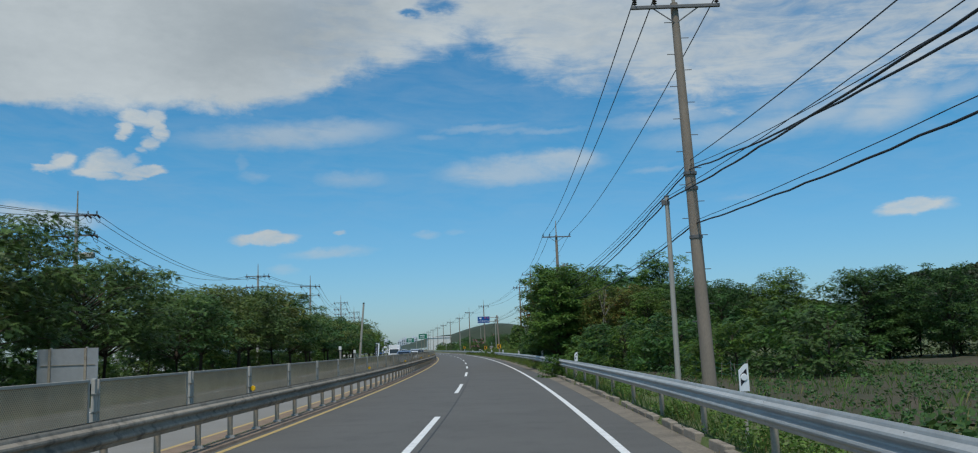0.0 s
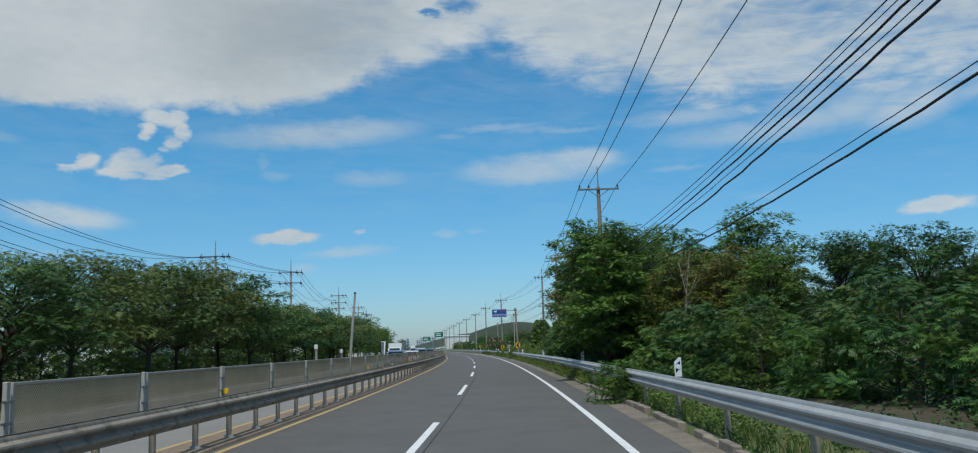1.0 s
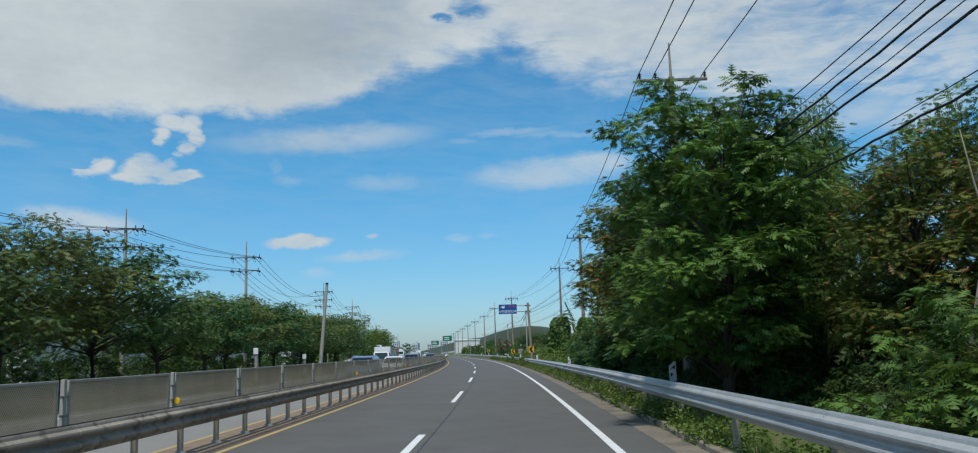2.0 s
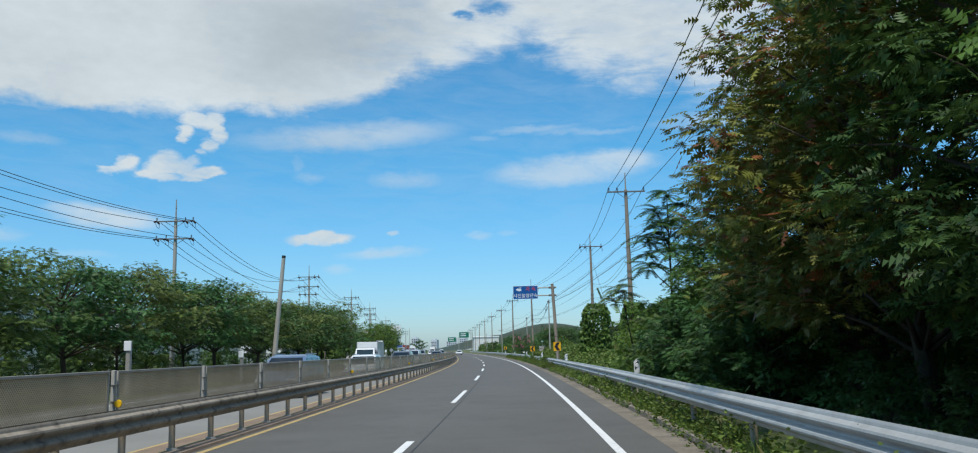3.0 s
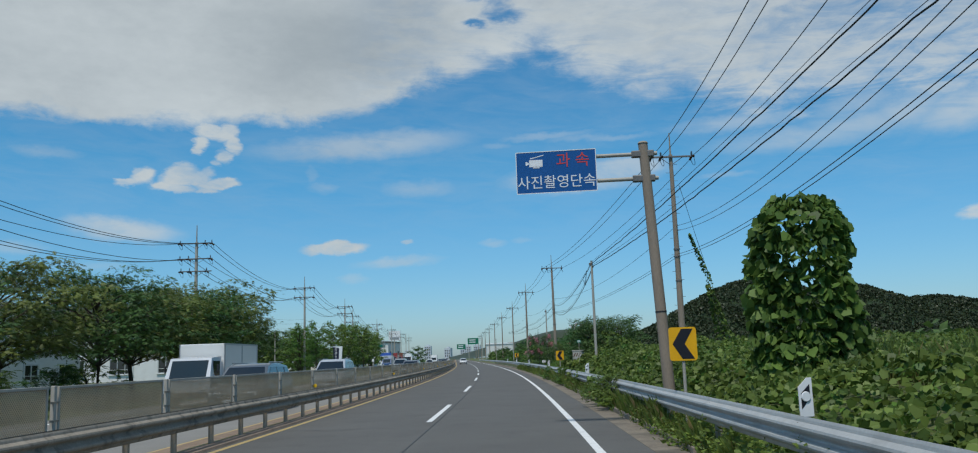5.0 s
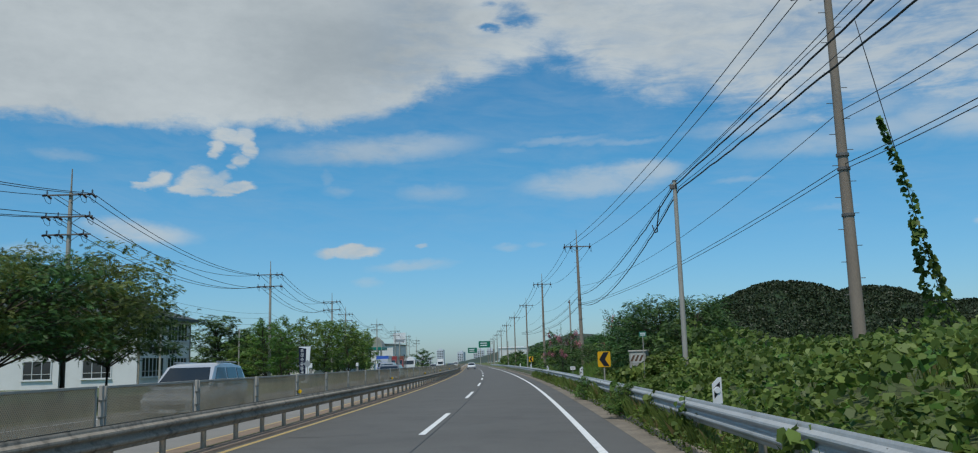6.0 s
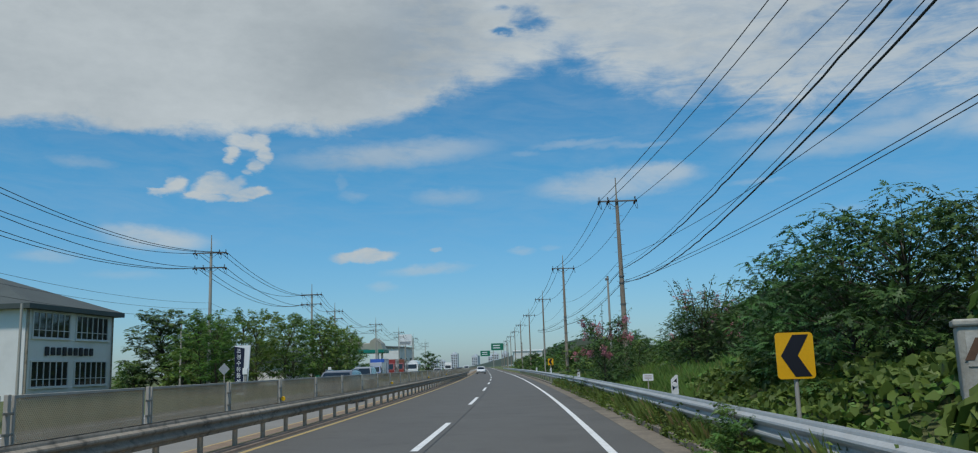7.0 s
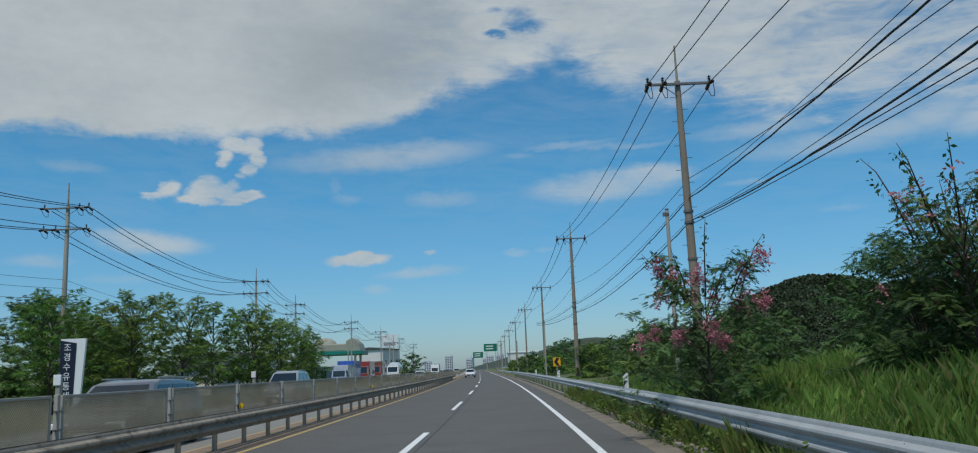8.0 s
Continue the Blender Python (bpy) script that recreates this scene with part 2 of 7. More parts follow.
def leaf_mat(name, dark, light, through_light=0.35, brown=None, share=0.0):
    """Leaves: each one its own tone between dark and light, a share of them withered, with light passing through."""
    m = bpy.data.materials.new(name)
    m.use_nodes = True
    nt = m.node_tree
    N, L = nt.nodes.new, nt.links.new
    b, out = nt.nodes["Principled BSDF"], nt.nodes["Material Output"]
    g = N("ShaderNodeNewGeometry")
    ramp = N("ShaderNodeValToRGB")
    L(g.outputs["Random Per Island"], ramp.inputs[0])
    e = ramp.color_ramp.elements
    e[0].color, e[1].color = (*dark, 1), (*light, 1)
    if brown:
        e[1].position = 1 - share - 0.02
        k = e.new(1 - share)
        k.color = (*brown, 1)
    tc, n = N("ShaderNodeTexCoord"), N("ShaderNodeTexNoise")
    L(tc.outputs["Object"], n.inputs["Vector"])
    n.inputs["Scale"].default_value, n.inputs["Detail"].default_value = 0.7, 4
    r = N("ShaderNodeMapRange")
    L(n.outputs["Fac"], r.inputs[0])
    r.inputs[1].default_value, r.inputs[2].default_value, r.inputs[3].default_value, r.inputs[4].default_value = 0.3, 0.7, 0.65, 1.35
    hsv = N("ShaderNodeHueSaturation")
    L(r.outputs[0], hsv.inputs["Value"])
    L(ramp.outputs[0], hsv.inputs["Color"])
    oi, ro = N("ShaderNodeObjectInfo"), N("ShaderNodeMapRange")
    L(oi.outputs["Random"], ro.inputs[0])
    ro.inputs[3].default_value, ro.inputs[4].default_value = 0.475, 0.525
    L(ro.outputs[0], hsv.inputs["Hue"])
    L(hsv.outputs[0], b.inputs["Base Color"])
    b.inputs["Roughness"].default_value = 0.5
    b.inputs["Specular IOR Level"].default_value = 0.3
    tr, mx = N("ShaderNodeBsdfTranslucent"), N("ShaderNodeMixShader")
    L(hsv.outputs[0], tr.inputs[0])
    mx.inputs[0].default_value = through_light
    L(b.outputs[0], mx.inputs[1]), L(tr.outputs[0], mx.inputs[2])
    L(mx.outputs[0], out.inputs[0])
    return m


def screen_mat(name, color, open_share):
    """Expanded-metal screen: a diamond net, partly open."""
    m = bpy.data.materials.new(name)
    m.use_nodes = True
    nt = m.node_tree
    N, L = nt.nodes.new, nt.links.new
    b, out = nt.nodes["Principled BSDF"], nt.nodes["Material Output"]
    tc = N("ShaderNodeTexCoord")
    fac = None
    for turn in (0.8, -0.8):
        mp, w = N("ShaderNodeMapping"), N("ShaderNodeTexWave")
        mp.inputs["Rotation"].default_value = (turn, 0, 0)
        L(tc.outputs["Object"], mp.inputs[0])
        L(mp.outputs[0], w.inputs["Vector"])
        w.bands_direction, w.inputs["Scale"].default_value = "Z", 9.0
        if fac is None:
            fac = w.outputs["Fac"]
        else:
            x = N("ShaderNodeMath")
            x.operation = "MAXIMUM"
            L(fac, x.inputs[0]), L(w.outputs["Fac"], x.inputs[1])
            fac = x.outputs[0]
    r = N("ShaderNodeMapRange")
    L(fac, r.inputs[0])
    r.inputs[1].default_value, r.inputs[2].default_value = 0.35, 0.95
    r.inputs[3].default_value, r.inputs[4].default_value = open_share + 0.2, open_share - 0.25
    n = N("ShaderNodeTexNoise")
    L(tc.outputs["Object"], n.inputs["Vector"])
    n.inputs["Scale"].default_value, n.inputs["Detail"].default_value = 1.3, 6
    mc = N("ShaderNodeMixRGB")
    L(n.outputs["Fac"], mc.inputs[0])
    mc.inputs[1].default_value, mc.inputs[2].default_value = (*color, 1), (*(c * 0.6 for c in color), 1)
    L(mc.outputs[0], b.inputs["Base Color"])
    b.inputs["Roughness"].default_value, b.inputs["Specular IOR Level"].default_value = 0.85, 0.2
    tr, mx = N("ShaderNodeBsdfTransparent"), N("ShaderNodeMixShader")
    tl, strands = N("ShaderNodeBsdfTranslucent"), N("ShaderNodeMixShader")
    L(mc.outputs[0], tl.inputs[0])
    strands.inputs[0].default_value = 0.55
    L(b.outputs[0], strands.inputs[1]), L(tl.outputs[0], strands.inputs[2])
    L(r.outputs[0], mx.inputs[0])
    L(strands.outputs[0], mx.inputs[1]), L(tr.outputs[0], mx.inputs[2])
    L(mx.outputs[0], out.inputs[0])
    return m


def glass_mat(name, color):
    m = bpy.data.materials.new(name)
    m.use_nodes = True
    b = m.node_tree.nodes["Principled BSDF"]
    b.inputs["Base Color"].default_value = (*color, 1)
    b.inputs["Roughness"].default_value, b.inputs["Specular IOR Level"].default_value = 0.06, 0.8
    return m


M_ASPHALT = mat("asphalt", (0.118, 0.115, 0.106), 0.85, vary=0.16, scale=0.35, fine=60, bump=0.35, stain=((0.08, 0.078, 0.072), 1.1, 0.5))
M_ASPHALT_OLD = mat("asphalt_old", (0.24, 0.233, 0.215), 0.88, vary=0.16, scale=0.4, fine=60, bump=0.3)
M_SEAM = mat("crack_filler", (0.03, 0.03, 0.032), 0.6, vary=0.2, scale=4, bump=0.1)
M_WHITE = mat("white_road_paint", (0.78, 0.78, 0.76), 0.7, vary=0.12, scale=5, fine=50, bump=0.15, stain=((0.35, 0.35, 0.34), 6.0, 0.5))
M_YELLOW = mat("yellow_road_paint", (0.52, 0.37, 0.14), 0.7, vary=0.2, scale=4, fine=40, bump=0.15, stain=((0.3, 0.25, 0.18), 5.0, 0.6))
M_CONCRETE = mat("concrete", (0.36, 0.345, 0.31), 0.9, vary=0.25, scale=2.0, fine=35, bump=0.3, stain=((0.16, 0.14, 0.11), 1.6, 0.6))
M_KERB = mat("weathered_kerb", (0.3, 0.255, 0.2), 0.92, vary=0.3, scale=2.5, fine=30, bump=0.4, obj=0.15, stain=((0.12, 0.1, 0.075), 2.2, 0.7))
M_MEDIAN = mat("median_concrete", (0.27, 0.2, 0.145), 0.92, vary=0.25, scale=1.5, fine=30, bump=0.3, stain=((0.15, 0.11, 0.08), 2.0, 0.6))
M_STEEL_PALE = mat("pale_zinc", (0.46, 0.47, 0.46), 0.5, metal=0.2, vary=0.14, scale=1.6, fine=22, bump=0.05, obj=0.06, stain=((0.3, 0.29, 0.27), 2.5, 0.4))
M_STEEL = mat("galvanised_steel", (0.35, 0.305, 0.245), 0.8, metal=0.0, vary=0.25, scale=1.6, fine=22, bump=0.1, obj=0.1, spec=0.18,
              stain=((0.1, 0.088, 0.075), 4.5, 0.8))
M_STEEL_DULL = mat("dull_zinc", (0.37, 0.32, 0.25), 0.75, metal=0.1, vary=0.25, scale=3, fine=20, bump=0.08, spec=0.25, stain=((0.17, 0.13, 0.09), 3.0, 0.6))
M_SCREEN = screen_mat("screen_net", (0.66, 0.55, 0.39), 0.46)
M_POLE = mat("pole_concrete", (0.3, 0.24, 0.185), 0.88, vary=0.2, scale=1.2, fine=40, bump=0.12, streak=0.3, stain=((0.2, 0.17, 0.14), 1.5, 0.5))
M_POLE_PALE = mat("pale_steel_pole", (0.42, 0.39, 0.335), 0.65, metal=0.1, vary=0.15, scale=2, fine=30, bump=0.05, streak=0.3)
M_ARM = mat("crossarm_steel", (0.2, 0.19, 0.18), 0.6, metal=0.5, vary=0.2, scale=5, bump=0.05)
M_WIRE = mat("cable_black", (0.025, 0.025, 0.027), 0.6, vary=0.1, bump=0.0)
M_INSUL = mat("insulator_brown", (0.055, 0.035, 0.03), 0.3, vary=0.2, scale=8, bump=0.0)
M_GARDEN = mat("garden_soil", (0.085, 0.066, 0.042), 0.95, vary=0.4, scale=0.7, fine=14, bump=0.7, color2=(0.045, 0.05, 0.022))
M_GRASS = mat("rough_grass_ground", (0.075, 0.11, 0.03), 0.95, vary=0.35, scale=0.25, fine=12, bump=0.8, color2=(0.12, 0.125, 0.05))
M_BARK = mat("bark", (0.09, 0.07, 0.05), 0.95, vary=0.35, scale=4, fine=25, bump=0.6, streak=0.25)
M_DEAD = mat("dead_wood", (0.34, 0.29, 0.23), 0.9, vary=0.25, scale=5, fine=30, bump=0.3)
M_LEAF = leaf_mat("leaf_green", (0.076, 0.142, 0.026), (0.134, 0.222, 0.038), 0.24)
M_LEAF_ROW = leaf_mat("leaf_olive", (0.085, 0.125, 0.03), (0.15, 0.195, 0.045), 0.3)
M_LEAF_DARK = leaf_mat("leaf_dark", (0.044, 0.094, 0.024), (0.08, 0.15, 0.035), 0.22)
M_LEAF_MIX = leaf_mat("leaf_turning", (0.095, 0.13, 0.026), (0.175, 0.2, 0.042), 0.26, (0.22, 0.11, 0.03), 0.12)
M_LEAF_RED = leaf_mat("leaf_red", (0.1, 0.118, 0.03), (0.17, 0.17, 0.042), 0.26, (0.16, 0.085, 0.035), 0.16)
M_LEAF_LIGHT = leaf_mat("leaf_light", (0.066, 0.128, 0.021), (0.138, 0.222, 0.036), 0.4)
M_KUDZU = leaf_mat("vine_leaf", (0.05, 0.095, 0.016), (0.175, 0.25, 0.055), 0.35)
M_BLADE = leaf_mat("grass_blade", (0.07, 0.125, 0.022), (0.21, 0.27, 0.07), 0.35, (0.28, 0.22, 0.09), 0.1)
M_BLADE_BRIGHT = leaf_mat("bright_grass_blade", (0.11, 0.19, 0.03), (0.27, 0.37, 0.09), 0.4, (0.3, 0.27, 0.1), 0.08)
M_FLOWER = leaf_mat("pink_blossom", (0.5, 0.16, 0.22), (0.75, 0.36, 0.4), 0.3)
M_HILL = leaf_mat("hill_foliage", (0.024, 0.038, 0.015), (0.038, 0.057, 0.021), 0.1)


# ---- plan of the road ----
def mid_x(y):
    """x of the dashed lane line at y."""
    def poly(v):
        s = v / 162.0
        return -1.866 + s * (1.5 + s * (-19.118 + s * (17.179 + s * (-10.94 + s * 2.57))))
    if y < 0:
        return -1.866 + 0.006 * y
    if y <= 200:
        return poly(y)
    d, full = y - 200, 100.0
    a, b = -0.121, -0.146
    e = min(d, full)
    return poly(200) + a * e + (b - a) * e * e / (2 * full) + (b * (d - full) if d > full else 0)


def turn(y):
    """Heading of the road at y, radians to the left of +y."""
    return math.atan((mid_x(y - 1) - mid_x(y + 1)) / 2)


def at(y, off, z=0.0):
    """The place beside the lane line: off metres to the right of it."""
    w = turn(y)
    return Vector((mid_x(y) + off * math.cos(w), y + off * math.sin(w), z))


def mesh_ob(name, verts, faces, material, parent=None, label="", smooth=False):
    me = bpy.data.meshes.new(name)
    me.from_pydata([tuple(v) for v in verts], [], faces)
    me.validate()
    for m in (material if isinstance(material, (list, tuple)) else (material,)):
        me.materials.append(m)
    if smooth:
        me.polygons.foreach_set("use_smooth", [True] * len(me.polygons))
    ob = new(name, me)
    if parent:
        ob.parent = parent
    return tagged(ob, label)


def part(name, bm, material, parent=None, label="", smooth=False):
    me = bpy.data.meshes.new(name)
    bmesh.ops.recalc_face_normals(bm, faces=bm.faces[:])
    if smooth:
        for e in bm.edges:
            e.smooth = len(e.link_faces) == 2 and e.calc_face_angle(0.0) < 0.7
    bm.to_mesh(me)
    bm.free()
    me.materials.append(material)
    if smooth:
        me.polygons.foreach_set("use_smooth", [True] * len(me.polygons))
    ob = new(name, me)
    if parent:
        ob.parent = parent
    return tagged(ob, label)


def empty(name, m, label, category, group="", kind=""):
    ob = new(name)
    ob.empty_display_size = 0.2
    ob.matrix_world = m
    return tagged(ob, label, category, group, kind)


def spaced(y0, y1, step):
    n = max(1, round((y1 - y0) / step))
    return [y0 + (y1 - y0) * k / n for k in range(n + 1)]


def sweep(profile, ys, closed=False):
    """Verts and faces of a profile of (off, z) drawn along the road."""
    verts, faces, n = [], [], len(profile)
    for y in ys:
        verts += [at(y, o, z) for o, z in profile]
    for k in range(len(ys) - 1):
        for j in range(n if closed else n - 1):
            a, b = k * n + j, k * n + (j + 1) % n
            faces.append((a, b, b + n, a + n))
    if closed:
        faces.append(tuple(range(n))[::-1])
        faces.append(tuple(range((len(ys) - 1) * n, len(ys) * n)))
    return verts, faces


def box(bm, size, m=None, bevel=0.0):
    r = bmesh.ops.create_cube(bm, size=1.0, matrix=(m or Matrix()) @ Matrix.Diagonal((*size, 1)))
    if bevel:
        ed = {e for v in r["verts"] for e in v.link_edges}
        bmesh.ops.bevel(bm, geom=list(ed), offset=bevel, segments=2, affect="EDGES", profile=0.5)


def rod(bm, a, b, r0, r1, sides=10):
    a, b = Vector(a), Vector(b)
    m = Matrix.Translation((a + b) / 2) @ (b - a).to_track_quat("Z", "Y").to_matrix().to_4x4()
    bmesh.ops.create_cone(bm, cap_ends=True, segments=sides, radius1=r0, radius2=r1, depth=(b - a).length, matrix=m)


def tube_data(points, radii, sides=6):
    """A bent tube through points."""
    verts, faces = [], []
    points = [Vector(p) for p in points]
    for i, p in enumerate(points):
        d = points[min(i + 1, len(points) - 1)] - points[max(i - 1, 0)]
        q = d.to_track_quat("Z", "Y")
        for k in range(sides):
            a = 2 * math.pi * k / sides
            verts.append(p + q @ Vector((math.cos(a) * radii[i], math.sin(a) * radii[i], 0)))
    for i in range(len(points) - 1):
        for k in range(sides):
            a, b = i * sides + k, i * sides + (k + 1) % sides
            faces.append((a, b, b + sides, a + sides))
    faces.append(tuple(range(sides))[::-1])
    faces.append(tuple(range(len(verts) - sides, len(verts))))
    return verts, faces


def joined(datas):
    verts, faces = [], []
    for v, f in datas:
        k = len(verts)
        verts += v
        faces += [tuple(i + k for i in g) for g in f]
    return verts, faces


# ---- ground, carriageways ----
Y0, Y1 = -40, 1100


def bank(o, y):
    """Height of the ground off metres to the right of the lane line."""
    h = -0.06 if o < 5.08 else 0.07
    if o > 5.3:
        rise = 0.25 + 0.45 * max(0, min(1, (y - 100) / 20)) - 0.35 * max(0, min(1, (y - 178) / 10))
        h += rise * max(0, min(1, (o - 5.6) / 2.5))
        if 172 < y < 205:
            h += 0.9 * max(0, min(1, (o - 6) / 8)) * min(1, (y - 172) / 8) * min(1, (205 - y) / 10)
        h += 0.25 * (noise.noise((o * 0.15, y * 0.1, 0)) + 0.4) * max(0, min(1, (o - 7) / 6)) * (1 if o < 120 else 0)
    if o < -15:
        h += 0.15
    return h


def ground():
    offs = [-3200, -1500, -700, -350, -180, -100, -60, -40, -30, -24, -20, -17, -15, -13.2, -5, 4.6, 5.05, 5.09, 5.5, 6, 7, 8.5, 10.5, 13, 16, 20, 26, 34, 45, 60, 90,
            140, 220, 400, 800, 1600, 3200]
    ys = [-600, -250, -120, -60] + spaced(-40, 260, 3) + [280, 310, 350, 400, 470, 560, 700, 900, 1200, 1700, 2500, 3600]
    verts, faces, n = [], [], len(offs)
    for y in ys:
        w = turn(y) if y < 900 else turn(900)
        for o in offs:
            k = 1 if abs(o) < 200 else 0
            verts.append((mid_x(y) + o * (math.cos(w) if k else 1), y + (o * math.sin(w) if k else 0), bank(o, y)))
    for i in range(len(ys) - 1):
        for j in range(n - 1):
            a = i * n + j
            faces.append((a, a + 1, a + n + 1, a + n))
    return tagged(mesh_ob("ground", verts, faces, M_GRASS, smooth=True), "rough grassy ground running out to the horizon", "ground", kind="structure")


ground()
road_ys = spaced(Y0, 220, 4) + spaced(240, Y1, 40)


def slab(name, o0, o1, z, material, label, ys=road_ys, thick=0.3):
    v, f = sweep([(o0, z), (o1, z), (o1, z - thick), (o0, z - thick)], ys, True)
    return tagged(mesh_ob(name, v, f, material), label, name.split("_")[0], kind="structure")


road = slab("road", -3.68, 4.45, 0.0, M_ASPHALT, "grey worn asphalt carriageway with two lanes")
slab("road_opposite", -13.4, -4.62, 0.0, M_ASPHALT_OLD, "pale older asphalt carriageway beyond the median")
v, f = sweep([(-4.62, 0.0), (-4.6, 0.05), (-4.56, 0.06), (-3.74, 0.06), (-3.7, 0.05), (-3.68, 0.0), (-3.68, -0.2), (-4.62, -0.2)], road_ys, True)
tagged(mesh_ob("median_strip", v, f, M_MEDIAN), "low brown stained concrete median strip", "median", kind="structure")
v, f = sweep([(4.45, -0.2), (4.45, 0.004), (4.9, 0.014), (4.96, 0.0), (4.96, -0.2)], road_ys, True)
M_GUTTER = mat("dirty_gutter", (0.235, 0.2, 0.155), 0.95, vary=0.35, scale=1.3, fine=14, bump=0.5, stain=((0.085, 0.08, 0.065), 0.7, 0.9))
tagged(mesh_ob("gutter", v, f, M_GUTTER), "broken pale concrete gutter along the road edge", "gutter", kind="structure")


def line(name, off, width, material, label, z=0.005, ys=None):
    v, f = sweep([(off - width / 2, z - 0.01), (off - width / 2, z), (off + width / 2, z), (off + width / 2, z - 0.01)], ys or road_ys)
    return tagged(mesh_ob(name, v, f, material), label, "road marking", kind="structure")


line("edge_line", 3.6, 0.15, M_WHITE, "solid white edge line painted on asphalt")
line("median_line", -3.5, 0.13, M_YELLOW, "solid yellow line painted beside the median")
line("median_line", -4.05, 0.06, M_YELLOW, "faded yellow line on the median strip", 0.066)
line("median_line", -4.82, 0.13, M_YELLOW, "solid yellow line beyond the median")
line("edge_line", -12.2, 0.15, M_WHITE, "solid white edge line on the far carriageway")
lane = empty("lane_line", Matrix(), "white dashed lane line on the asphalt", "road marking", kind="structure")
for off, first in ((0.0, 3.07), (-8.5, 6.0)):
    for k in range(-2, 40):
        y = first + 19.07 * k
        v, f = sweep([(off - 0.075, -0.005), (off - 0.075, 0.005), (off + 0.075, 0.005), (off + 0.075, -0.005)], spaced(y - 7.93, y, 2))
        mesh_ob("dash", v, f, M_WHITE, lane)
seam = line("joint_line", 0.22, 0.025, M_SEAM, "dark tar seam beside the lane line", 0.004, spaced(Y0, 330, 4))


def crack(y, o0, o1, seed):
    """A thin dark crack wandering across the lane."""
    rng = random.Random(seed)
    n = max(4, int(abs(o1 - o0) / 0.22))
    left, right = [], []
    for i in range(n + 1):
        o = o0 + (o1 - o0) * i / n
        yy = y + rng.uniform(-0.12, 0.12) + 0.25 * math.sin(i * 0.9 + seed)
        w = 0.02 * (0.4 + rng.random()) * (0.35 if i in (0, n) else 1)
        left.append(at(yy - w, o, 0.003))
        right.append(at(yy + w, o, 0.003))
    faces = [(i, i + 1, n + 2 + i, n + 1 + i) for i in range(n)]
    tagged(mesh_ob("road_crack", left + right, faces, M_SEAM), "thin dark crack across the asphalt lane", "road crack", kind="structure")


for k, (y, o0, o1) in enumerate(((150.6, -0.6, 1.5), (152.3, 0.3, 3.2), (147.9, -3.2, -0.9), (31.0, 0.4, 3.1), (66.0, -2.8, 0.2), (101.5, 0.3, 3.3), (127.0, -3.3, 0.1), (133.5, 0.3, 2.6), (163.5, 0.3, 3.3), (178.5, -3.2, 0.4), (184.0, 0.4, 3.3), (12.0, 0.3, 2.7))):
    crack(y, o0, o1, k)


# ---- median guard rail and screen fence ----
W_BEAM = [(0.0, 0.0), (0.012, 0.02), (0.02, 0.05), (0.075, 0.085), (0.083, 0.11), (0.075, 0.135), (0.02, 0.17), (0.012, 0.19), (0.02, 0.21), (0.075, 0.245),
          (0.083, 0.27), (0.075, 0.295), (0.02, 0.33), (0.012, 0.36), (0.0, 0.385)]
PITCH = 3.824


def joint(k):
    """y of the k-th joint of the median rail and fence; the bays lengthen a little along the road."""
    return 16.0 + 3.768 * k + (0.0027 * (k - 14) ** 2 if k > 14 else 0.0)



def settle(y):
    """How far rails and fence have settled, growing along the road."""
    return 0.1 * max(0.0, min(1.0, (y - 70) / 70))


def sunk(verts):
    return [(x, y, z - settle(y)) for x, y, z in verts]


def beam_rail(name, sides, off, z, joints, label, post_label, foot, zbase, halves, steel):
    """A W-beam rail: posts with feet and beams on one or both sides, bay after bay."""
    rail = empty(name, Matrix(), label, "guardrail", kind="structure")
    for side in sides:
        pr = [(off + side * (0.07 + d), z + h) for d, h in W_BEAM]
        back = [(off + side * (0.062 + d), z + h) for d, h in reversed(W_BEAM)]
        k = 0
        while k < len(joints) - 1:
            e = k + 1 if joints[k] < 260 else min(k + 6, len(joints) - 1)
            v, f = sweep(pr + back, spaced(joints[k] - 0.12, joints[e], 2.0), True)
            mesh_ob("beam", sunk(v), f, steel, rail)
            k = e
    bm = bmesh.new()
    rod(bm, (0, 0, zbase), (0, 0, z + 0.33), 0.055, 0.055, 12)
    first = part("post", bm, M_STEEL_DULL, rail, post_label, True)
    for side in sides:
        bm = bmesh.new()
        box(bm, (0.06, 0.16, 0.2), Matrix.Translation((side * 0.045, 0, z + 0.19)), 0.008)
        part("spacer", bm, M_STEEL_DULL, first)
        bm = bmesh.new()
        for dz in (0.07, 0.31):
            rod(bm, (side * 0.085, 0, z + dz), (side * 0.112, 0, z + dz), 0.016, 0.013, 6)
        part("bolt", bm, M_ARM, first)
    if foot:
        bm = bmesh.new()
        rod(bm, (0, 0, zbase - 0.02), (0, 0, zbase + 0.05), 0.12, 0.085, 10)
        part("foot", bm, M_CONCRETE, first)
    posts = [y for y in joints if y < 300]
    if halves:
        posts += [(a + b) / 2 for a, b in zip(posts, posts[1:])]
    for n, y in enumerate(sorted(posts)):
        m = Matrix.Translation(at(y, off, -settle(y))) @ Matrix.Rotation(turn(y), 4, "Z")
        if n == 0:
            first.matrix_basis = m
        else:
            copy_thing(first, m)
    return rail


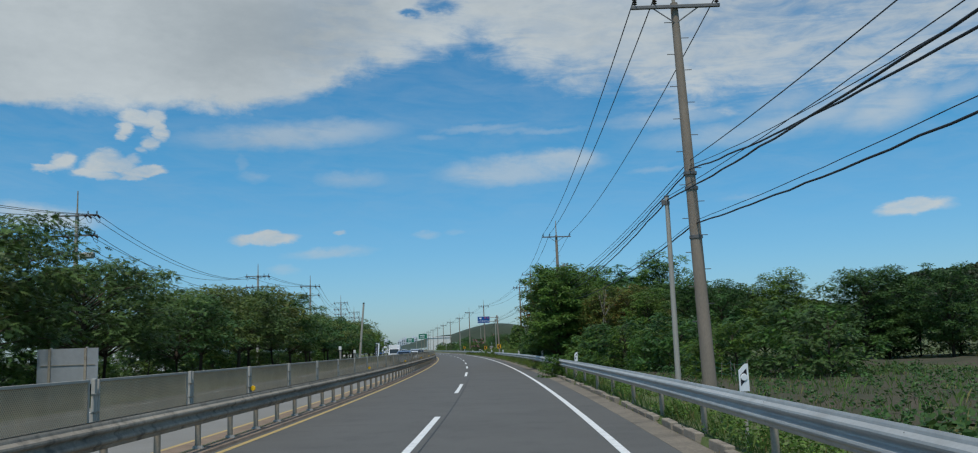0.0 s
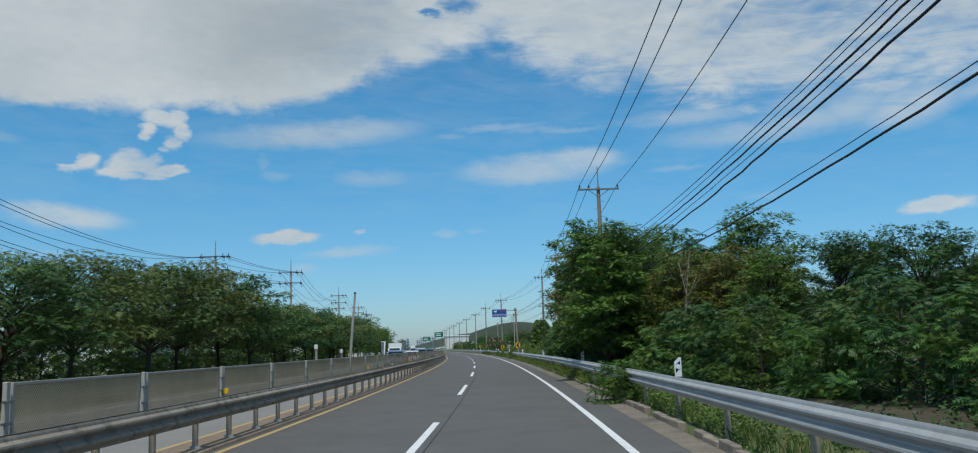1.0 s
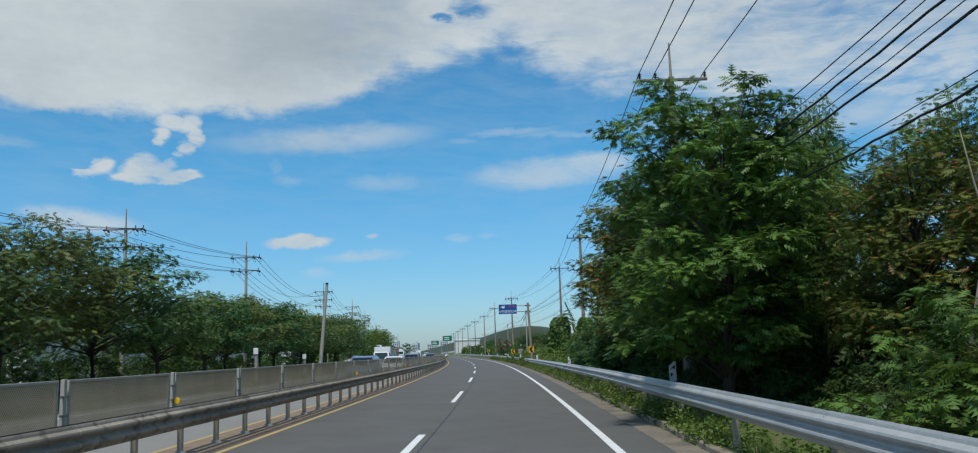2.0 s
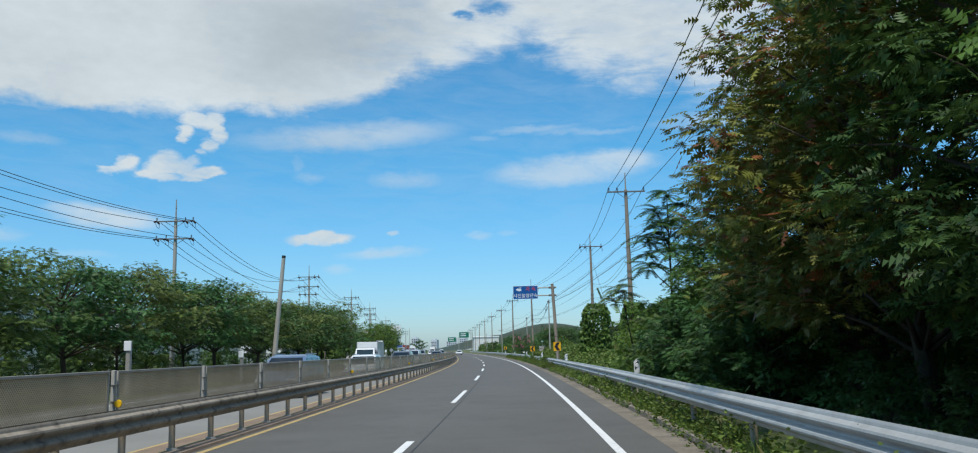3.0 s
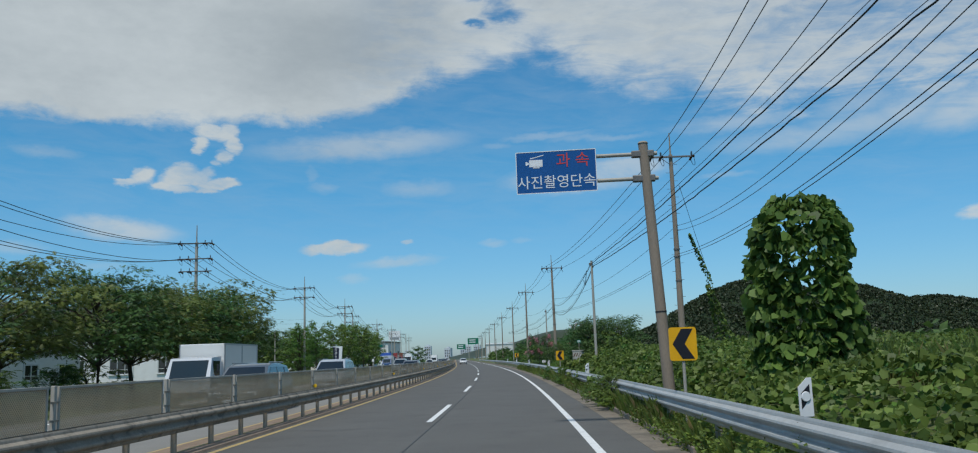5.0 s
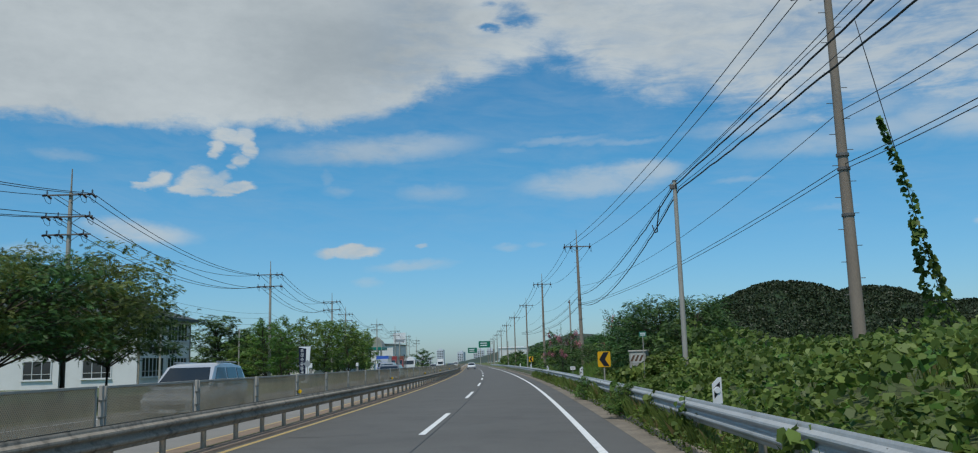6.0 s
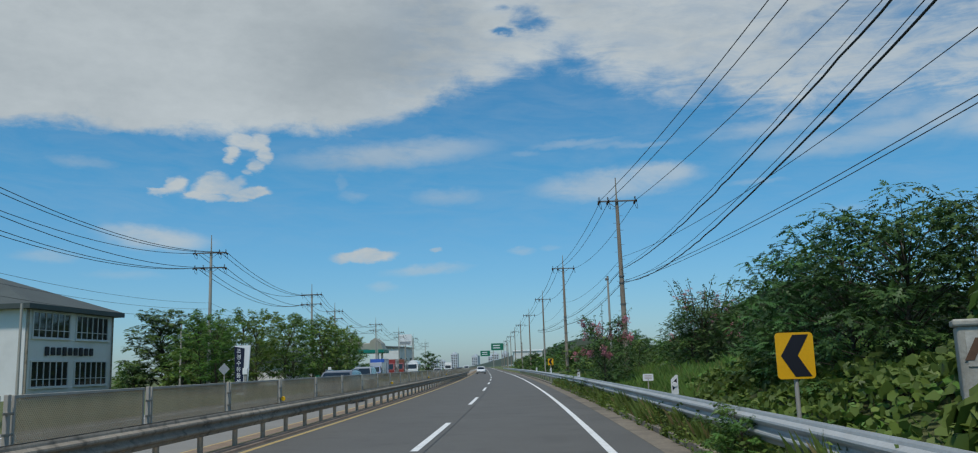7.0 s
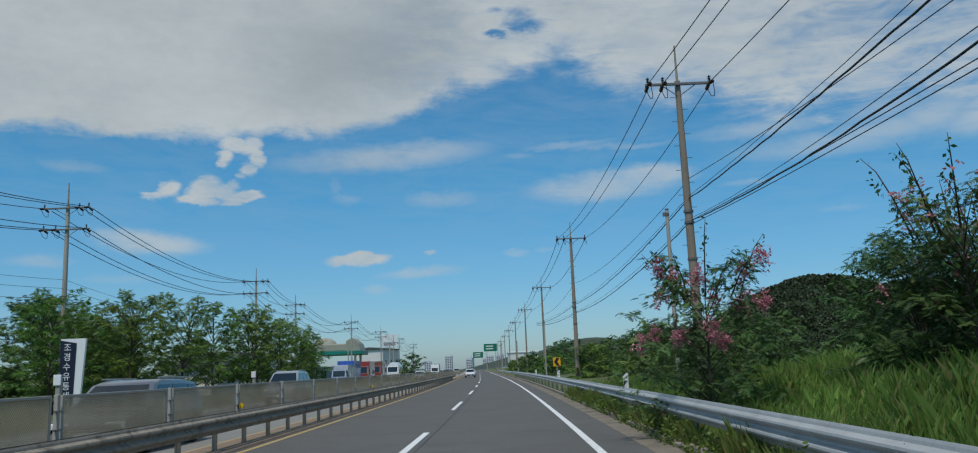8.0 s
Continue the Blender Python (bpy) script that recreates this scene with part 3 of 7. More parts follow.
beam_rail("median_guardrail", (1, -1), -4.0, 0.5, [joint(k) for k in range(-9, 76)], "grey galvanised double W-beam guardrail on round posts along the median",
          "round grey steel post", True, 0.06, True, M_STEEL)


def screen_fence():
    """Anti-glare panels of framed net on posts, standing on the median between the rails."""
    fence = empty("screen_fence", Matrix(), "grey framed wire screen fence along the median", "fence", kind="structure")
    off, z0, z1 = -4.16, 0.8, 1.45
    first = {}
    for k in range(-9, 62):
        y, far = joint(k), joint(k + 1)
        p, q = at(y, off, -settle(y)), at(far, off, -settle(y))
        w, length = turn((y + far) / 2), PITCH
        stretch = Matrix.Diagonal((1, (q - p).length / PITCH, 1, 1))
        m = Matrix.Translation(p) @ Matrix.Rotation(w, 4, "Z")
        if not first:
            bm = bmesh.new()
            box(bm, (0.06, 0.075, 0.9), Matrix.Translation((0, 0, 1.03)), 0.01)
            post = part("post", bm, M_POLE_PALE, fence, "grey square steel post")
            bm = bmesh.new()
            for z in (0.75, 1.0, 1.25):
                box(bm, (0.035, 0.2, 0.03), Matrix.Translation((0.02, 0, z)), 0.004)
            part("clamp", bm, M_STEEL_DULL, post)
            bm = bmesh.new()
            for z in (0.63, 0.78):
                box(bm, (0.2, 0.07, 0.05), Matrix.Translation((0.1, 0, z)), 0.006)
            part("bracket", bm, M_STEEL_DULL, post)
            bm = bmesh.new()
            g = 0.13
            for z in (z0, z1):
                box(bm, (0.04, length - 2 * g, 0.04), Matrix.Translation((0, length / 2, z)), 0.006)
            for yy in (g, length - g):
                box(bm, (0.04, 0.04, z1 - z0 + 0.04), Matrix.Translation((0, yy, (z0 + z1) / 2)), 0.006)
            panel = part("panel", bm, M_POLE_PALE, fence, "pale steel panel frame")
            bm = bmesh.new()
            box(bm, (0.006, length - 2 * g - 0.03, z1 - z0 - 0.03), Matrix.Translation((0, length / 2, (z0 + z1) / 2)))
            part("net", bm, M_SCREEN, panel, "grey diamond wire net")
            first.update(post=post, panel=panel)
            post.matrix_basis = m
            panel.matrix_basis = m @ stretch
        else:
            copy_thing(first["post"], m)
            copy_thing(first["panel"], m @ stretch)
    v, f = sweep([(off - 0.02, z0), (off + 0.02, z0), (off + 0.02, z1), (off - 0.02, z1)], spaced(joint(62), 520, 20), True)
    mesh_ob("far_panel", sunk(v), f, M_SCREEN, fence)
    return fence


screen_fence()
M_REFLECT = mat("yellow_reflector", (0.85, 0.5, 0.02), 0.3, vary=0.05, scale=20, bump=0.05)
for k in range(-4, 60, 5):
    y = joint(k)
    m = Matrix.Translation(at(y, -4.06, 0.98 - settle(y))) @ Matrix.Rotation(turn(y), 4, "Z")
    ob = empty("reflector", m, "round yellow reflector on a black bracket at the fence post", "reflector", "median reflectors")
    bm = bmesh.new()
    rod(bm, (0, -0.05, 0), (0, -0.03, 0), 0.055, 0.06, 18)
    part("lens", bm, M_REFLECT, ob, "yellow round lens")
    bm = bmesh.new()
    box(bm, (0.17, 0.02, 0.06), Matrix.Translation((-0.05, -0.02, 0)), 0.004)
    part("bracket", bm, M_WIRE, ob, "black bracket")

# ---- right guard rail ----
beam_rail("verge_guardrail", (-1,), 5.26, 0.57, [-20.5 + 4.0 * k for k in range(113)], "weathered galvanised W-beam guardrail along the verge",
          "round grey steel post", False, -0.15, False, M_STEEL_PALE)


# ---- kerb stones of the verge ----
def kerb():
    k = empty("kerb", Matrix(), "weathered brown concrete kerb stones, chipped and partly overgrown", "kerb", kind="structure")
    bm = bmesh.new()
    box(bm, (0.16, 0.985, 0.3), Matrix.Translation((0, 0.5, -0.02)), 0.02)
    first = part("kerb_stone", bm, M_KERB, k)
    rng = random.Random(4)
    n = 0
    for i in range(-2, 215):
        y = i * 1.0
        if rng.random() < 0.08:      # a stone lost from the row
            continue
        m = Matrix.Translation(at(y, 5.03 + rng.uniform(-0.02, 0.02), rng.uniform(-0.04, 0.02))) @ Matrix.Rotation(turn(y) + rng.uniform(-0.03, 0.03), 4, "Z") @ Matrix.Rotation(rng.uniform(-0.06, 0.06), 4, "Y")
        if n == 0:
            first.matrix_basis = m
        else:
            copy_thing(first, m)
        n += 1
    v, f = sweep([(4.95, -0.1), (4.95, 0.12), (5.11, 0.12), (5.11, -0.1)], spaced(213, 700, 10), True)
    mesh_ob("far_kerb", v, f, M_KERB, k)


kerb()


# ---- power poles and wires ----
def insulator(parent, p, r=0.055, h=0.24, down=False):
    bm = bmesh.new()
    s = -1 if down else 1
    rod(bm, (0, 0, 0), (0, 0, s * h), r * 0.4, r * 0.4, 8)
    for k in range(3):
        rod(bm, (0, 0, s * h * (0.25 + 0.25 * k)), (0, 0, s * h * (0.33 + 0.25 * k)), r * 1.25, r * 0.8, 10)
    ob = part("insulator", bm, M_INSUL, parent, "dark brown insulator")
    ob.location = p
    return ob


def power_pole(x, y, arms, top, base, foot, r0, r1, lean, label, turned, material, strained=True, rungs=True):
    """A concrete pole with steel crossarms: (height, half width, [places of insulators])."""
    pole = empty("power_pole", Matrix.Translation((x, y, base)) @ Matrix.Rotation(turned, 4, "Z"), label, "utility pole", "power poles")
    tip = arms[0][0] - base + 0.15
    bm = bmesh.new()
    rod(bm, (0, 0, -0.4), (lean * tip, 0, tip), r0, r1, 18)
    part("shaft", bm, material, pole, smooth=True)
    bm = bmesh.new()
    rod(bm, (lean * tip, 0, tip - 0.3), (lean * (top - base), 0, top - base), r1 * 0.55, r1 * 0.28, 10)
    part("tip_rod", bm, M_STEEL_DULL, pole)
    for z, half, spots in arms:
        zz = z - base
        cx = lean * zz
        bm = bmesh.new()
        box(bm, (2 * half, 0.09, 0.09), Matrix.Translation((cx, -r1 - 0.05, zz)), 0.008)
        for s in (-1, 1):
            rod(bm, (cx + s * half * 0.55, -r1 - 0.05, zz), (cx, -r1 * 0.8, zz - 0.45), 0.018, 0.018, 6)
        arm = part("crossarm", bm, M_ARM, pole, "grey steel crossarm")
        for sx in spots:
            insulator(arm, (cx + sx, -r1 - 0.05, zz + 0.04))
            if not strained:
                continue
            for d in (-1, 1):
                bm = bmesh.new()
                rod(bm, (0, 0, 0), (0, d * 0.42, -0.1), 0.05, 0.035, 8)
                for q in (0.12, 0.24, 0.36):
                    rod(bm, (0, d * q, -0.24 * q), (0, d * (q + 0.03), -0.24 * q - 0.008), 0.075, 0.06, 8)
                part("strain_insulator", bm, M_INSUL, arm).location = (cx + sx, -r1 - 0.05 + d * 0.05, zz)
            v, f = tube_data([(cx + sx + 0.02, -r1 - 0.45, zz - 0.1), (cx + sx + 0.1, -r1 - 0.3, zz - 0.42), (cx + sx + 0.14, -r1 - 0.05, zz - 0.5),
                              (cx + sx + 0.1, -r1 + 0.2, zz - 0.42), (cx + sx + 0.02, -r1 + 0.35, zz - 0.1)], [0.014] * 5, 5)
            mesh_ob("jumper", v, f, M_WIRE, arm)
    if rungs:
        bm = bmesh.new()
        for k in range(int((tip - 2.2) / 0.45)):
            z = 2.2 + 0.45 * k
            s = 1 if k % 2 else -1
            rod(bm, (lean * z, 0, z), (lean * z + s * (r0 + 0.12), 0, z), 0.011, 0.011, 5)
        part("step_bolt", bm, M_ARM, pole)["kind"] = "stuff"
        bm = bmesh.new()
        for z in (4.4, 5.7, 6.1):
            rod(bm, (lean * z, 0, z - 0.04), (lean * z, 0, z + 0.04), r0 * 0.86 + 0.012, r0 * 0.86 + 0.012, 16)
        part("band", bm, M_ARM, pole)["kind"] = "stuff"
    return pole


def wire(a, b, sag, r, label, group, rough=0.0, seed=0, mat_=None):
    a, b = Vector(a), Vector(b)
    n = 18 if not rough else 60
    rng = random.Random(seed)
    pts = []
    for i in range(n + 1):
        t = i / n
        p = a.lerp(b, t)
        p.z -= 4 * sag * t * (1 - t)
        if rough and 0 < i < n:
            p.z += rng.uniform(-rough, rough)
            p.x += rng.uniform(-rough, rough)
        pts.append(p)
    v, f = tube_data(pts, [r] * (n + 1), 5)
    ob = mesh_ob("overhead_wire", v, f, mat_ or M_WIRE, smooth=True)
    return tagged(ob, label, "wire", group)


LBL_R = "tall tapered concrete power pole with a steel crossarm and insulators"
R_POLES = [  # x, y, crossarm height, top, base height, lean
    (5.6, -22.0, 10.7, 12.0, 0.0, 0.0),
    (5.05, 22.2, 10.69, 12.1, 0.0, -0.026),
    (4.05, 70.7, 10.65, 12.03, 0.1, 0.0),
    (2.9, 117.3, 11.37, 12.64, 0.2, 0.0),
    (1.74, 152.7, 12.06, 13.44, 0.9, 0.0),
    (-6.38, 203.0, 11.36, 12.87, 0.6, -0.008),
    (-11.8, 240.5, 11.5, 12.9, 0.3, 0.0),
]
y = 280
while y < 620:
    p = at(y, 8.3)
    R_POLES.append((p.x, p.y, 11.4, 12.8, 0.1, 0.0))
    y += 41 if y < 420 else 52
R_SPOTS = (-1.1, -0.56, 1.12)
for x, y, za, zt, zb, lean in R_POLES:
    power_pole(x, y, [(za, 1.2, R_SPOTS)], zt, zb, 0, 0.19 if y < 260 else 0.16, 0.1, lean, LBL_R, turn(y), M_POLE, strained=y > 150, rungs=y < 260)
for i in range(len(R_POLES) - 1):
    (xa, ya, za, _, ba, la), (xb, yb, zb, _, bb, lb) = R_POLES[i], R_POLES[i + 1]
    wa, wb = turn(ya), turn(yb)
    for s in R_SPOTS:
        ends = []
        for x, y, z, base, lean, w, d in ((xa, ya, za, ba, la, wa, 0.4), (xb, yb, zb, bb, lb, wb, -0.4)):
            held = y > 150
            ends.append((x + s * math.cos(w) + lean * (z - base), y + s * math.sin(w) + (d if held else -0.15), z + (-0.05 if held else 0.27)))
        wire(*ends, 0.75, 0.016 if yb < 260 else 0.022, "thin black power conductor between poles", "power lines")

# thin service wires below the conductors
for a, b, sag in (((5.4, -22, 6.6), (4.9, 22.2, 6.45), 0.75), ((4.9, 22.2, 6.45), (4.1, 70.7, 6.9), 0.6), ((4.1, 70.7, 6.9), (3.0, 117.3, 7.6), 0.6), ((3.0, 117.3, 7.6), (1.8, 152.7, 8.27), 0.9),
                  ((3.0, 117.3, 7.2), (1.8, 152.7, 8.0), 0.85), ((1.8, 152.7, 8.27), (-6.3, 203, 7.9), 1.0), ((-6.3, 203, 7.9), (-11.7, 240.5, 7.9), 0.6), ((-11.7, 240.5, 7.9), (-17.2, 280, 7.9), 0.6)):
    wire(a, b, sag, 0.011, "thin grey service wire between poles", "service wires")

LBL_S = "slim pale grey telephone pole with a cable clamp"
S_POLES = [(4.29, 22.5, 5.55, 0.0), (-2.84, 153.3, 6.62, 0.8), (-7.28, 201.8, 6.6, 0.6), (at(262, 7.2).x, 262, 6.2, 0.0), (at(330, 7.2).x, 330, 6.2, 0.0)]
for x, y, zt, zb in S_POLES:
    pole = empty("telephone_pole", Matrix.Translation((x, y, zb)), LBL_S, "utility pole", "telephone poles")
    bm = bmesh.new()
    rod(bm, (0, 0, -0.4), (0, 0, zt - zb), 0.08, 0.058, 16)
    part("shaft", bm, M_POLE_PALE, pole, smooth=True)
    bm = bmesh.new()
    rod(bm, (0, 0, zt - zb), (0, 0, zt - zb + 0.03), 0.068, 0.068, 14)
    part("cap", bm, M_ARM, pole)
    bm = bmesh.new()
    rod(bm, (0, 0, zt - zb - 0.22), (0, 0, zt - zb - 0.12), 0.072, 0.072, 14)
    part("clamp", bm, M_ARM, pole)
    bm = bmesh.new()
    box(bm, (0.1, 0.08, 0.14), Matrix.Translation((-0.1, -0.02, zt - zb - 0.16)), 0.01)
    part("bracket", bm, M_ARM, pole)

# thick telephone cables, swung from pole to pole
TEL = [
    ((5.3, -24, 5.6), (4.86, 22.2, 6.2), 1.4), ((4.86, 22.2, 6.2), (4.1, 70.7, 6.4), 0.6), ((4.1, 70.7, 6.4), (2.9, 117.3, 8.3), 0.5), ((2.9, 117.3, 8.3), (-2.84, 153.3, 6.5), 0.3),
    ((-2.84, 153.3, 6.5), (-6.4, 203, 7.15), 0.77), ((-6.4, 203, 7.15), (-11.8, 240.5, 6.2), 0.5), ((-11.8, 240.5, 6.2), (-16.5, 262, 5.9), 0.3),
    ((5.5, -24, 5.4), (4.29, 22.5, 5.45), 0.7), ((4.29, 22.5, 5.45), (4.1, 70.7, 6.0), 0.6), ((4.1, 70.7, 6.0), (3.1, 117.3, 7.5), 0.5), ((3.1, 117.3, 7.5), (-2.74, 153.3, 6.35), 0.35),
    ((-2.74, 153.3, 6.35), (-6.35, 203, 6.37), 1.2), ((-6.35, 203, 6.37), (-11.6, 240.5, 5.6), 0.5), ((-11.6, 240.5, 5.6), (-16.5, 262, 5.75), 0.3),
    ((6.2, -24, 4.9), (4.95, 22.2, 4.75), 0.8), ((4.95, 22.2, 4.75), (4.3, 70.7, 5.4), 0.6)]
for k, (a, b, sag) in enumerate(TEL):
    a, b = Vector(a), Vector(b)
    wire(a, b, sag, 0.02, "thick black telephone cable with lashing", "telephone cables", 0.014, k)
    wire(a + Vector((0.02, 0, 0.1)), b + Vector((0.02, 0, 0.1)), sag - 0.1, 0.008, "thin messenger strand above the telephone cable", "telephone cables", 0.006, k + 50)
# a pair of thin wires strung over the field from pole to pole
for dz, dx in ((0.0, 0.0), (-0.12, 0.05)):
    wire((3.0 + dx, 117.3, 6.4 + dz), (1.75 + dx, 152.7, 6.73 + dz), 0.62, 0.012, "thin grey service wire between poles", "service wires")
    wire((1.75 + dx, 152.7, 6.73 + dz), (-6.3 + dx, 203, 6.4 + dz), 0.6, 0.012, "thin grey service wire between poles", "service wires")
# loose coil of slack on the cables
v, f = tube_data([(-3.1, 155.6, 6.3), (-3.14, 155.9, 6.1), (-3.18, 156.1, 5.8), (-3.2, 156.0, 5.55), (-3.24, 156.5, 5.6), (-3.28, 156.9, 5.9)], [0.02] * 6, 6)
tagged(mesh_ob("cable_slack", v, f, M_WIRE, smooth=True), "loose hanging loop of black cable near the pole", "cable")

LBL_L = "tall grey concrete power pole with two crossarms above the trees"
L_POLES = [(-26.3, 6.0, 10.7, 12.3), (-27.0, 51.9, 10.75, 12.35), (-30.0, 100.2, 11.0, 12.5), (-28.7, 121.2, 11.2, 12.8), (-34.7, 173.0, 11.65, 13.2), (-40.35, 218.0, 11.7, 13.25),
           (-46.6, 260.3, 11.75, 13.2), (-53.0, 289.5, 11.5, 13.0), (-58.5, 335.0, 11.5, 13.0), (-64.5, 380.0, 11.5, 13.0), (-72.0, 430.0, 11.5, 13.0), (-81.0, 490.0, 11.5, 13.0)]
TOP_S, LOW_S = (-1.3, 0.75, 1.3), (-1.3, -0.6, 1.2)
for x, y, za, zt in L_POLES:
    arms = [(za, 1.38, TOP_S), (za - 1.27, 1.38, LOW_S)]
    if abs(y - 173) < 1:
        arms.append((za - 2.3, 1.3, (-1.2, -0.5, 0.9)))
    power_pole(x, y, arms, zt, 0.0, 0, 0.18, 0.11, 0.0, LBL_L, turn(y), M_POLE_PALE, rungs=False)
    if abs(y - 51.9) < 1:
        bm = bmesh.new()
        box(bm, (0.9, 0.35, 0.3), Matrix.Translation((0.75, -0.1, za - 2.5)), 0.03)
        box(bm, (1.2, 0.06, 0.06), Matrix.Translation((0.6, -0.1, za - 2.7)), 0.0)
        sw = part("switch_box", bm, M_POLE_PALE)
        sw.location = (x, y, 0)
        tagged(sw, "pale grey switch box hung on the power pole", "switch")
for i in range(len(L_POLES) - 1):
    (xa, ya, za, _), (xb, yb, zb, _) = L_POLES[i], L_POLES[i + 1]
    sag = min(2.0, 0.00075 * ((yb - ya) ** 2 + (xb - xa) ** 2))
    for spots, dz in ((TOP_S, 0.0), (LOW_S, -1.27)):
        for s in spots:
            wire((xa + s, ya + 0.4, za + dz), (xb + s, yb - 0.4, zb + dz), sag, 0.016 + 0.00003 * ya, "black power conductor sagging between poles", "power lines")
    for dz in (-4.2, -4.7, -5.3):
        if ya > 90 and yb < 300:
            wire((xa, ya, za + dz), (xb, yb, zb + dz), 0.8, 0.01, "thin grey service wire between poles", "service wires")

# bare leaning pole among the trees
bp = empty("bare_pole", Matrix.Translation((-21.7, 122.8, 0)), "bare grey concrete pole leaning slightly, with no arms", "utility pole")
bm = bmesh.new()
rod(bm, (-0.35, 0, -0.3), (0.4, 0, 8.6), 0.19, 0.13, 16)
part("shaft", bm, M_POLE_PALE, bp, smooth=True)
bm = bmesh.new()
rod(bm, (0.39, 0, 8.5), (0.405, 0, 8.68), 0.14, 0.14, 14)
part("cap", bm, M_WIRE, bp, "black cap")
for x, y, zt in ((at(228, -30).x, 228, 6.4), (at(196, -27).x, 196, 6.0), (at(300, -20.5).x, 300, 6.5), (at(345, -18).x, 345, 9.0), (at(268, -24).x, 268, 4.6)):
    bm = bmesh.new()
    rod(bm, (0, 0, 0), (0, 0, zt), 0.1, 0.07, 12)
    ob = empty("lamp_post", Matrix.Translation((x, y, 0)), "slim grey steel post beside the far carriageway", "post", "roadside posts")
    part("shaft", bm, M_POLE_PALE, ob, smooth=True)

# ---- signs ----
M_BLUE = mat("sign_blue", (0.005, 0.085, 0.29), 0.4, vary=0.06, scale=4, bump=0.02)
M_SIGN_WHITE = mat("sign_white", (0.8, 0.8, 0.8), 0.45, vary=0.05, scale=6, bump=0.02)
M_SIGN_RED = mat("sign_red", (0.62, 0.06, 0.05), 0.45, vary=0.06, scale=6, bump=0.02)
M_SIGN_YEL = mat("sign_yellow", (0.85, 0.43, 0.01), 0.4, vary=0.08, scale=3, bump=0.02)
M_SIGN_BLACK = mat("sign_black", (0.015, 0.014, 0.02), 0.5, vary=0.1, scale=5, bump=0.02)
M_SIGN_GREEN = mat("sign_green", (0.01, 0.16, 0.09), 0.4, vary=0.06, scale=4, bump=0.02)
M_SIGN_BACK = mat("sign_aluminium", (0.4, 0.41, 0.42), 0.5, metal=0.4, vary=0.15, scale=3, bump=0.03)


def lettering(name, text, size, m, material, parent, label=""):
    cu = bpy.data.curves.new(name, "FONT")
    cu.body, cu.size, cu.align_x, cu.align_y, cu.extrude = text, size, "CENTER", "CENTER", 0.002
    ob = new("tmp", cu)
    dg = bpy.context.evaluated_depsgraph_get()
    me = bpy.data.meshes.new_from_object(ob.evaluated_get(dg))
    bpy.data.objects.remove(ob)
    me.materials.clear()
    me.materials.append(material)
    o = new(name, me)
    o.parent = parent
    o.matrix_basis = m
    return tagged(o, label)


FACE = Matrix.Rotation(radians(90), 4, "X")      # text upright, read from -y


def board(w, h, r, thick, y=0.0, z=0.0):
    """A rounded plate, upright, facing -y."""
    bm = bmesh.new()
    pts = []
    for cx, cz, a0 in ((w / 2 - r, h / 2 - r, 0), (-w / 2 + r, h / 2 - r, 90), (-w / 2 + r, -h / 2 + r, 180), (w / 2 - r, -h / 2 + r, 270)):
        for k in range(4):
            a = radians(a0 + 30 * k)
            pts.append((cx + r * math.cos(a), y, z + cz + r * math.sin(a)))
    f = bm.faces.new([bm.verts.new(p) for p in pts])
    g = bmesh.ops.extrude_face_region(bm, geom=[f])
    bmesh.ops.translate(bm, vec=(0, thick, 0), verts=[e for e in g["geom"] if isinstance(e, bmesh.types.BMVert)])
    return bm


def poly_plate(pts, thick, y=0.0):
    bm = bmesh.new()
    f = bm.faces.new([bm.verts.new((x, y, z)) for x, z in pts])
    g = bmesh.ops.extrude_face_region(bm, geom=[f])
    bmesh.ops.translate(bm, vec=(0, thick, 0), verts=[e for e in g["geom"] if isinstance(e, bmesh.types.BMVert)])
    return bm


